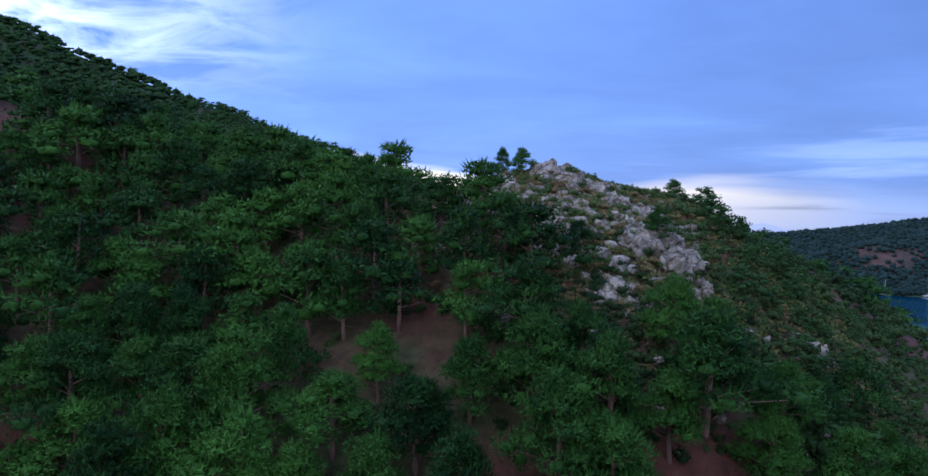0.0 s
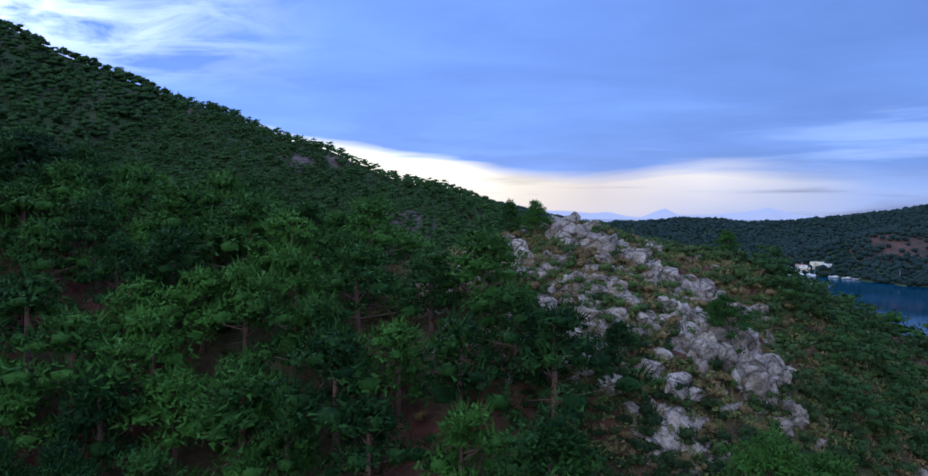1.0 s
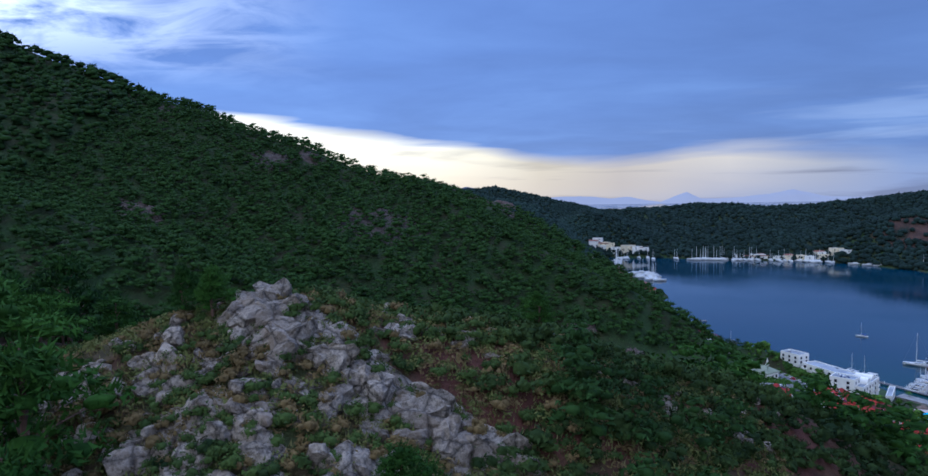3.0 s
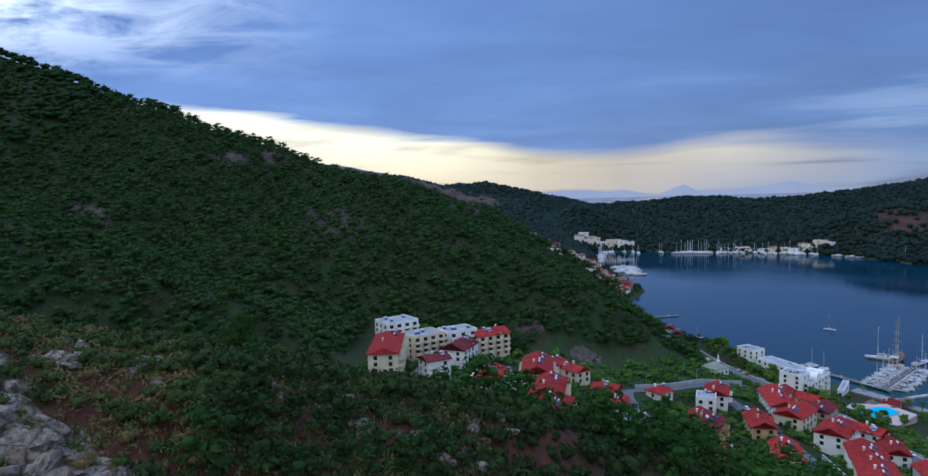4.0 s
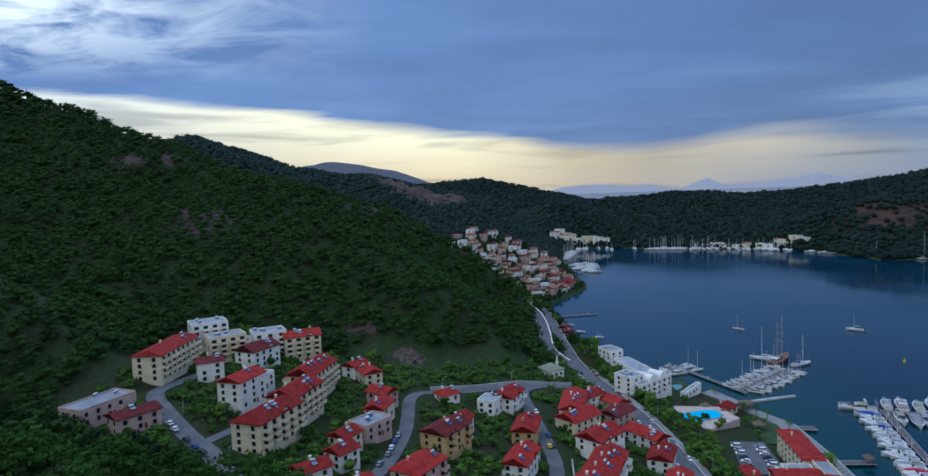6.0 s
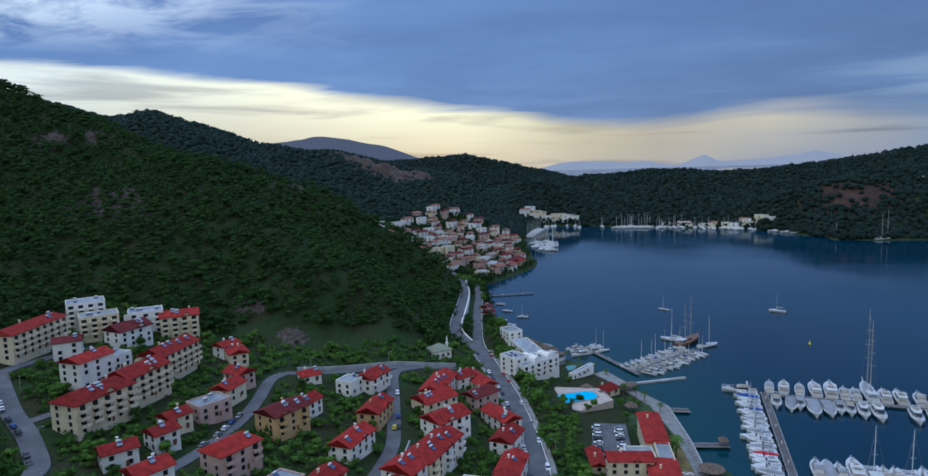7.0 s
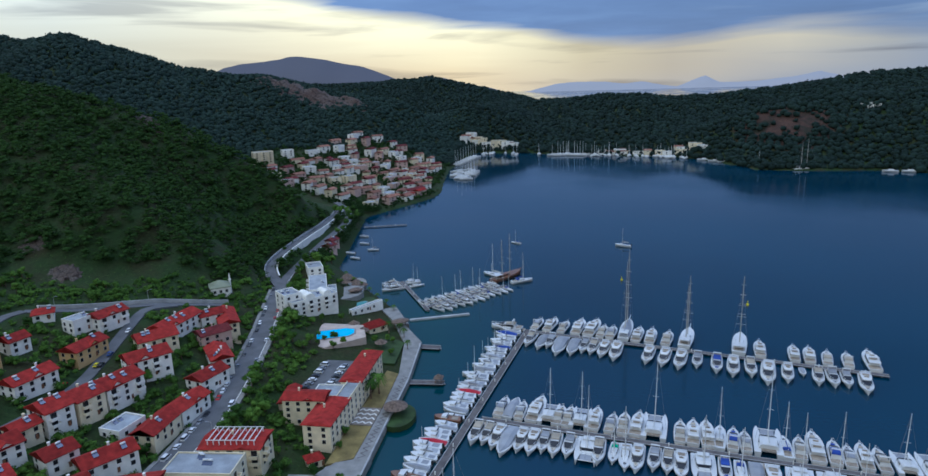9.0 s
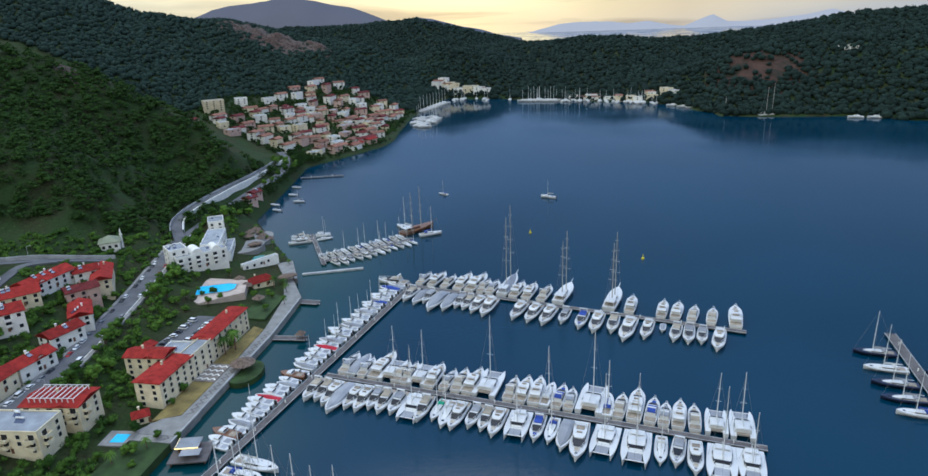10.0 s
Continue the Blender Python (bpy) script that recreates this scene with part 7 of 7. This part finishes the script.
# dark low trees below the crest, east of the rocks, and bushes over the crest
xs, ys = thin_out(rng.uniform(20.5, 48, 3000), rng.uniform(47, 90, 3000), 2.3)
keep = np.array([b < crest_y(a) - (1.5 if a < 33 else 7) and (a > 24 or b < 62) for a, b in zip(xs, ys)])
xs, ys = xs[keep], ys[keep]
stuff("hill_thicket", [scatter(PROTO12[k], xs[k::6], ys[k::6], rng.uniform(1.4, 3.0, len(xs[k::6])) * np.where(xs[k::6] > 33, 0.65, 1.0), sink=0.35, wide=1.3) for k in range(6)], M["pine_mid"], "dense dark low trees on the slope beside the rocks", "woods")
xs = rng.uniform(10, 56, 1500)
ys = np.interp(xs, (10, 22, 30, 36, 43, 50, 57), (78, 82, 86, 90, 95, 102, 111)) + np.where(xs > 33, 3.6, 1.5) + rng.normal(0, 2.8, 1500)
keep = (xs > 17) | (rng.uniform(0, 1, 1500) < 0.5)
xs, ys = xs[keep], ys[keep]
stuff("scrub_crest", [scatter(BUSHES[k], xs[k::5], ys[k::5], rng.uniform(0.7, 1.9, len(xs[k::5])) * np.where(xs[k::5] > 30, 1.35, 1.0), sink=0.15) for k in range(5)], M["shrub"], "dense grey-green bushes over the crest", "scrub")
# green bushes that grow out of the rock itself
xs, ys = np.random.RandomState(5).normal(13.5, 6.0, 620), np.random.RandomState(6).normal(69.5, 4.6, 620)
for name, mat, part_of, lab in (("rock_scrub", "shrub", slice(0, 400), "green bushes growing between the rocks"), ("rock_dry_scrub", "scrub_brown", slice(400, 620), "yellow and brown bushes growing between the rocks")):
    qx, qy = xs[part_of], ys[part_of]
    stuff(name, [scatter(SHRUBS[k], qx[k::5], qy[k::5], rng.uniform(0.3, 1.25, len(qx[k::5])), sink=-0.12) for k in range(5)], M[mat], lab, "scrub")
# bushes on the open ground below the rock face
xs, ys = np.random.RandomState(15).normal(14.5, 4.2, 420), np.random.RandomState(16).normal(59.5, 4.2, 420)
stuff("slope_scrub", [scatter(SHRUBS[k], xs[k::5], ys[k::5], rng.uniform(0.4, 1.5, len(xs[k::5])), sink=0.08) for k in range(5)], M["shrub"], "green bushes on the open slope below the rocks", "scrub")
# low herbs and cushions that cover the stony ground


def herb(seed):
    r = np.random.RandomState(seed)
    return join([leaves(r, (r.uniform(-0.2, 0.2), r.uniform(-0.2, 0.2), 0.12), (0.34, 0.34, 0.22), 15, 0.11, 0.4) for _ in range(3)])


HERBS = [herb(260 + k) for k in range(5)]
M["herb"] = leaf_material("hill_herbs", (0.030, 0.040, 0.010), (0.120, 0.125, 0.035))
for name, mat, n, lab in (("herbs", "herb", 2900, "yellow-green herbs on the stony hilltop"), ("dry_herbs", "scrub_brown", 1300, "brown withered herbs on the stony hilltop")):
    xs, ys = rng.uniform(-3, 40, n * 2), rng.uniform(50, 92, n * 2)
    keep = np.array([bare(a, b) for a, b in zip(xs, ys)])
    xs, ys = xs[keep][:n], ys[keep][:n]
    stuff(name, [scatter(HERBS[k], xs[k::5], ys[k::5], rng.uniform(0.5, 1.3, len(xs[k::5])), sink=0.02) for k in range(5)], M[mat], lab, "scrub")
# rough grass between the stones
r = np.random.RandomState(77)
n = 26000
xs, ys = r.uniform(-3, 40, n), r.uniform(50, 92, n)
keep = np.array([bare(a, b) for a, b in zip(xs, ys)]) & (waves(xs, ys, 6, 31) > -0.5)
xs, ys = xs[keep], ys[keep]
n = len(xs)
zs, a, ln = ground(xs, ys), r.uniform(0, 6.283, n), r.uniform(0.12, 0.34, n)
bx, by = np.cos(a) * 0.05, np.sin(a) * 0.05
tip = np.stack([xs + r.normal(0, 0.09, n), ys + r.normal(0, 0.09, n), zs + ln], -1)
V = np.stack([np.stack([xs - bx, ys - by, zs - 0.03], -1), np.stack([xs + bx, ys + by, zs - 0.03], -1), tip], 1).reshape(-1, 3)
M["dry_grass"] = leaf_material("rough_hill_grass", (0.09, 0.09, 0.03), (0.24, 0.21, 0.08))
stuff("hill_grass", [(V, np.arange(n * 3).reshape(-1, 3))], M["dry_grass"], "rough yellow-green grass between the stones", "grass")
xs, ys = rng.uniform(-34, 36, 650), rng.uniform(38, 90, 650)
stuff("undergrowth", [scatter(BUSHES[k], xs[k::5], ys[k::5], rng.uniform(0.6, 1.6, len(xs[k::5])), sink=0.15) for k in range(5)], M["shrub"], "green undergrowth beneath the pines", "scrub")
# rough grass of the field below the cliff
xs, ys = rng.uniform(36, 100, 2200), rng.uniform(222, 258, 2200)
keep = inside(xs, ys, FIELD)
xs, ys = xs[keep], ys[keep]
M["grass"] = leaf_material("meadow_grass", (0.04, 0.07, 0.02), (0.10, 0.15, 0.04))
stuff("meadow", [scatter(BUSHES[k], xs[k::5], ys[k::5], rng.uniform(0.4, 1.0, len(xs[k::5])), sink=0.2, squash=0.5) for k in range(5)], M["grass"], "rough green grass at the foot of the cliff", "grass")

# bare cliffs in the forest
def rock_face(cx, cy, ax, ay, turn, bold):
    """A ragged steep face: buttresses and gullies that run down the slope, and ledges across it."""
    n = 26 if ax < 30 else 64
    c, q = math.cos(radians(turn)), math.sin(radians(turn))
    uu, vv = np.meshgrid(np.linspace(-1.1, 1.1, n), np.linspace(-1.1, 1.1, n))
    xs, ys = cx + uu * ax * c - vv * ay * q, cy + uu * ax * q + vv * ay * c
    gully = np.abs(waves(xs, ys * 0.25, ax * 0.32, int(ax * 7) + 1))
    ledge = waves(xs * 0.4, ys, ay * 0.5, int(ay * 5) + 2)
    rim = np.clip(1.12 - np.hypot(uu, vv) + 0.22 * waves(xs, ys, ax * 0.5, 9), 0, 1)
    lift = bold * (np.sqrt(rim) * (0.25 + 0.75 * np.clip(0.5 + vv * 0.9, 0, 1)) * (0.55 + 0.6 * np.clip(gully, 0, 1) + 0.2 * ledge)) + bold * 0.12 * waves(xs, ys * 0.6, ax * 0.12, 4)
    zs = ground(xs, ys) + np.where(rim > 0.02, lift, -0.6) - 0.15
    ys = ys - np.clip(vv + 0.2, 0, 1) * rim * bold * 0.5
    idx = np.arange(n * n).reshape(n, n)
    quads = np.stack([idx[:-1, :-1], idx[:-1, 1:], idx[1:, 1:], idx[1:, :-1]], -1).reshape(-1, 4)
    return np.stack([xs - cx, ys - cy, zs - at(cx, cy)], -1).reshape(-1, 3), quads[(rim.ravel()[quads] > 0.0).any(1)]


# the ribs of bedrock between the boulders of the hilltop
for cx, cy, ax, ay, turn, bold in ((12.5, 74.0, 4.2, 2.4, -12, 0.9), (18.6, 71.6, 4.6, 2.2, -14, 0.9), (18.6, 66.8, 3.2, 3.2, 0, 1.3), (11.0, 68.6, 3.2, 2.0, 15, 0.7), (14.5, 60.5, 2.2, 2.0, 0, 0.7), (29.5, 64.5, 1.6, 1.6, 0, 0.9), (4.0, 71.4, 2.2, 1.5, 0, 0.6)):
    V, F = rock_face(cx, cy, ax, ay, turn, bold)
    rib = part("bedrock", mesh_from("bedrock", V, F, M["rock"]), None, knoll)
    rib.matrix_local = base_inv @ pose(cx, cy, at(cx, cy))
for cx, cy, ax, ay, turn, bold in CLIFFS:
    cl = thing("cliff", "bare reddish grey rock face among the pines", "cliff", cx, cy, at(cx, cy), 0, "rock faces in the forest")
    V, F = rock_face(cx, cy, ax, ay, turn, bold)
    part("rock_face", mesh_from("rock_face", V, F, M["cliff"] if ax > 30 else M["crag"]), None, cl)
    c, q = math.cos(radians(turn)), math.sin(radians(turn))
    inv = cl.matrix_world.inverted()
    for j in range(6 if ax < 8 else 18 if ax < 30 else 26):
        u, v = rr.uniform(-0.9, 0.9), rr.uniform(-0.9, 0.9)
        x, y = cx + u * ax * c - v * ay * q, cy + u * ax * q + v * ay * c
        size = rr.uniform(0.5, 1.3) * (1.0 if ax < 30 else 2.4)
        ob = part("rock", CRAGS[rr.randrange(5)], None, cl)
        ob.matrix_local = inv @ (pose(x, y, at(x, y) + size * 0.1, rr.uniform(-15, 15), rr.uniform(-15, 15), rr.uniform(0, 360)) @ Matrix.Diagonal((size * 1.1, size * 0.8, size * rr.uniform(0.9, 1.5), 1)))
# white lettering laid out on the hillside across the bay
for name, px, py, n, gap in (("hillside_sign", 425, 735, 4, 2.6), ("hillside_sign", 447, 696, 9, 2.0), ("hillside_sign", 449, 692, 8, 2.0)):
    sg = thing(name, "row of pale letters laid out on the hillside", "sign", px, py, at(px, py), 0, "letters on the hillside")
    for k in range(n):
        x = px + k * gap
        bar = part("letter", shared("letter_bar", lambda: boxes((0, 0, -1.5, 1.5, 0.3, 2.6)), M["wall_white"]), None, sg)
        bar.matrix_local = pose(x - px, 0, at(x, py) - at(px, py) + 1.4)

# ---- garden trees and palms of the town ----
GARDEN = []
for k in range(5):
    r = np.random.RandomState(300 + k)
    pcs = []
    for j in range(9):
        a = r.uniform(0, 6.28)
        c = np.array([0.24 * math.cos(a) * r.uniform(0.3, 1), 0.24 * math.sin(a) * r.uniform(0.3, 1), 0.42 + 0.42 * r.uniform(0, 1)])
        V, F = blob(r, 3, 6, 0.25)
        sz = np.array([1, 1, 0.85]) * r.uniform(0.28, 0.42)
        pcs += [(V * sz * 0.9 + c, F), tufts(r, c, sz * 0.5, 10, 0.08, 0.2), leaves(r, c, sz * 0.5, 22, 0.06)]
    V, F = join(pcs)
    crown = mesh_from("crown", V, F, M["garden"])
    bm = bmesh.new()
    tube(bm, (0, 0, -0.1), (0, 0, 0.5), 0.035, 0.02, 6)
    for j in range(4):
        tube(bm, (0, 0, 0.3), (0.2 * math.cos(j * 1.6), 0.2 * math.sin(j * 1.6), 0.6), 0.015, 0.006, 4)
    trunk = bpy.data.meshes.new("trunk")
    bm.to_mesh(trunk)
    bm.free()
    trunk.materials.append(M["bark"])
    GARDEN.append((crown, trunk))
house_spots = [(o.location.x, o.location.y, max(3.6, o.dimensions.x)) for o in scene.objects if o.parent is None and o.name.split(".")[0] in ("house", "hotel", "apartment_building", "mosque")]
ROADS = [COAST, UPPER, LOWER] + [street for street, _ in STREETS]



def clear_spot(x, y, margin=3.3):
    if any(math.hypot(x - a, y - b) < margin for a, b, _ in house_spots):
        return False
    for line in ROADS:
        for a, b in zip(line, line[1:]):
            if float(segment_distance(np.array(x), np.array(y), a, b)[0]) < 3.0:
                return False
    return True


def garden_tree(x, y, h, group, label="leafy dark green garden tree"):
    c, t = GARDEN[rr.randrange(5)]
    ob = thing("garden_tree", label, "tree", x, y, at(x, y), rr.uniform(0, 360), group)
    ob.scale = (h * rr.uniform(0.9, 1.3), h * rr.uniform(0.9, 1.3), h)
    part("crown", c, None, ob)
    part("trunk", t, None, ob)


n, tries = 0, 0
while n < 180 and tries < 5000:
    tries += 1
    x, y = rr.uniform(14, 134), rr.uniform(142, 236)
    if not bool(inside(np.array(x), np.array(y), TOWN1)) or not clear_spot(x, y) or x > 126.5 and y < 222:
        continue
    garden_tree(x, y, rr.uniform(1.6, 3.4), "garden trees of the town")
    n += 1
# hedges and shrubs that fill the gardens
gx, gy = rng.uniform(0, 160, 6400), rng.uniform(140, 290, 6400)
keep = inside(gx, gy, TOWN1) & (shore_distance(gx, gy) > 9)
for a, b, w in house_spots:
    keep &= np.hypot(gx - a, gy - b) > 3.9
for line in ROADS:
    for a, b in zip(line, line[1:]):
        keep &= segment_distance(gx, gy, a, b)[0] > 3.1
keep &= ~((gx > 134) & (gy > 199) & (gy < 243)) & ~((gx > 124) & (gy > 224) & (gy < 243)) & ~((gx > 120) & (gy > 243)) & ~((gx > 151) & (gy > 170)) & (np.hypot(gx - 149.5, gy - 170.2) > 4.6)
gx, gy = gx[keep], gy[keep]
stuff("garden_shrubs", [scatter(BUSHES[k], gx[k::5], gy[k::5], rng.uniform(1.1, 4.0, len(gx[k::5])), sink=0.15) for k in range(5)], M["garden"], "green hedges and shrubs of the gardens", "shrubs")
# thick trees on the slope below the pink terraces
tx = rng.uniform(-14, 42, 1400)
ty = 163 - 0.42 * np.maximum(0, tx) + rng.uniform(-18, 1, 1400)
keep = np.array([clear_spot(a, b, 4.2) for a, b in zip(tx, ty)])
tx, ty = thin_out(tx[keep], ty[keep], 2.6)
stuff("terrace_wood", [scatter(PROTO12[k], tx[k::6], ty[k::6], rng.uniform(2.6, 4.6, len(tx[k::6])), sink=0.5, wide=1.3) for k in range(6)], M["pine_mid"], "dark green trees on the slope below the terraces", "woods")
# trees between the coast road and the shore
for k in range(70):
    f = rr.random()
    line = COAST[2:] + LOWER[1:8]
    i = rr.randrange(len(line) - 1)
    x = line[i][0] + (line[i + 1][0] - line[i][0]) * f + rr.uniform(4.2, 9.5)
    y = line[i][1] + (line[i + 1][1] - line[i][1]) * f
    if shore_distance(np.array(x), np.array(y)) < 2 or any(math.hypot(x - a, y - b) < 5.0 for a, b, _ in house_spots):
        continue
    garden_tree(x, y, rr.uniform(2.4, 4.6), "trees along the shore", "dark green tree between road and shore")
for px, py in ((124, 226), (127, 219), (129.5, 222), (145, 234.5), (148, 237), (131.5, 246), (124.8, 240), (126.5, 243), (131, 215), (130, 210), (130.5, 204), (132, 190), (132.5, 185), (134, 180), (142, 178), (140, 181), (148.2, 178.5), (151.5, 172.5), (157, 171.5), (155, 166.5), (150, 164), (141, 183), (136, 226), (131.5, 226.2), (137.5, 229.5), (151.5, 228), (149.8, 236), (152.4, 207), (153.0, 182), (152.7, 187), (145.5, 226), (154, 166), (157.5, 163), (152.5, 158), (158, 157), (155, 152), (147, 161), (143, 168), (143.5, 160), (160.2, 172.5)):
    garden_tree(px, py, rr.uniform(1.8, 3.0), "trees of the hotel garden", "round garden tree beside the hotel")
# thick woods between the lower road and the shore
tx, ty = rng.uniform(74, 118, 2600), rng.uniform(270, 428, 2600)
keep = (shore_distance(tx, ty) > 1.2) & (shore_distance(tx, ty) < 16)
for line in (COAST, UPPER, LOWER):
    for a, b in zip(line, line[1:]):
        keep &= segment_distance(tx, ty, a, b)[0] > 3.2
for a, b, w in house_spots:
    keep &= np.hypot(tx - a, ty - b) > 4.2
keep &= (tx < 103) & (ty > 292)
tx, ty = thin_out(tx[keep], ty[keep], 2.1)
stuff("shore_wood", [scatter(PROTO12[k], tx[k::6], ty[k::6], rng.uniform(2.6, 4.8, len(tx[k::6])), sink=0.5, wide=1.25) for k in range(6)], M["pine_mid"], "thick dark trees between the road and the shore", "woods")
# trees where the road rounds the point
for px, py in ((86, 386), (84, 392), (80.5, 399), (77, 402), (86, 399), (89, 392), (83, 405), (79, 392), (75, 397), (90.5, 378), (92, 366), (93.5, 356), (95, 346)):
    garden_tree(px, py, rr.uniform(3.4, 5.2), "trees along the shore", "dark green tree between road and shore")
# greenery between the houses of the far town
tx, ty = rng.uniform(-16, 118, 2600), rng.uniform(424, 620, 2600)
keep = inside(tx, ty, TOWN_FAR) & (shore_distance(tx, ty) > 2.0)
for a, b, w in house_spots:
    keep &= np.hypot(tx - a, ty - b) > 3.7
for a, b in zip(LOWER[7:], LOWER[8:]):
    keep &= segment_distance(tx, ty, a, b)[0] > 3
tx, ty = thin_out(tx[keep], ty[keep], 3.0)
stuff("town_greenery", [scatter(PROTO0[k], tx[k::6], ty[k::6], rng.uniform(1.8, 4.2, len(tx[k::6])), sink=0.4, wide=1.2) for k in range(6)], M["pine_mid"], "dark trees and shrubs between the houses of the far town", "trees")


def palm(x, y, h):
    ob = thing("palm_tree", "tall palm with drooping fronds on the promenade", "tree", x, y, at(x, y), rr.uniform(0, 360), "palms on the promenade")
    part("trunk", shared("palm_trunk", lambda: tube(tube(bmesh.new(), (0, 0, -0.2), (0.05, 0, 2.0), 0.16, 0.12, 7), (0.05, 0, 2.0), (0.0, 0.05, 4.0), 0.12, 0.10, 7), M["bark"]), None, ob)

    def fronds():
        bm = bmesh.new()
        r = random.Random(2)
        for k in range(22):
            a, e = k * 2.4, r.uniform(-0.2, 0.9)
            d, u = Vector((math.cos(a), math.sin(a), 0)), Vector((-math.sin(a), math.cos(a), 0))
            prev = None
            for j in range(5):
                f = j / 4
                p = Vector((0, 0, 4.0)) + d * 1.5 * f + Vector((0, 0, e * f * 1.1 - 1.5 * f * f))
                w = 0.22 * (1 - f * 0.8) * (0.4 + f)
                cur = (bm.verts.new(p + u * w - Vector((0, 0, 0.08))), bm.verts.new(p), bm.verts.new(p - u * w - Vector((0, 0, 0.08))))
                if prev:
                    bm.faces.new((prev[0], prev[1], cur[1], cur[0]))
                    bm.faces.new((prev[1], prev[2], cur[2], cur[1]))
                prev = cur
        return bm

    part("fronds", shared("palm_fronds", fronds, M["garden"]), None, ob)
    ob.scale = (h / 4,) * 3


for px, py, h in ((153.4, 203, 5.0), (154.6, 205.5, 5.4), (152.6, 207.5, 4.6), (150, 243, 3.4), (152, 240, 3.2), (155, 232, 3.0), (146.5, 243.5, 3.6), (143, 262, 2.6), (139.5, 266, 2.6), (135, 271, 2.6),
                  (130.5, 277, 2.6), (126, 282, 2.6), (122, 286, 2.6), (117, 292, 2.6), (157.0, 168, 2.8), (153.5, 163, 3.0)):
    palm(px, py, h)
# street lamps
for k, (px, py) in enumerate(((67, 211.5), (83, 226.5), (120.5, 224), (112.5, 245), (127.8, 196), (128.4, 178), (96, 288), (93, 310), (22, 172), (40, 156))):
    lp = thing("street_lamp", "thin grey street lamp with a curved arm", "street lamp", px, py, at(px, py), 40 * k, "street lamps")
    part("post", shared("lamp_post", lambda: tube(bmesh.new(), (0, 0, -0.3), (0, 0, 3.4), 0.06, 0.04, 6), M["concrete"]), None, lp)
    part("arm", shared("lamp_arm", lambda: tube(bmesh.new(), (0, 0, 3.35), (0.8, 0, 3.6), 0.04, 0.03, 5), M["concrete"]), None, lp)
    part("head", shared("lamp_head", lambda: boxes((0.9, 0, 3.55, 0.4, 0.16, 0.08)), M["roof_flat"]), None, lp)
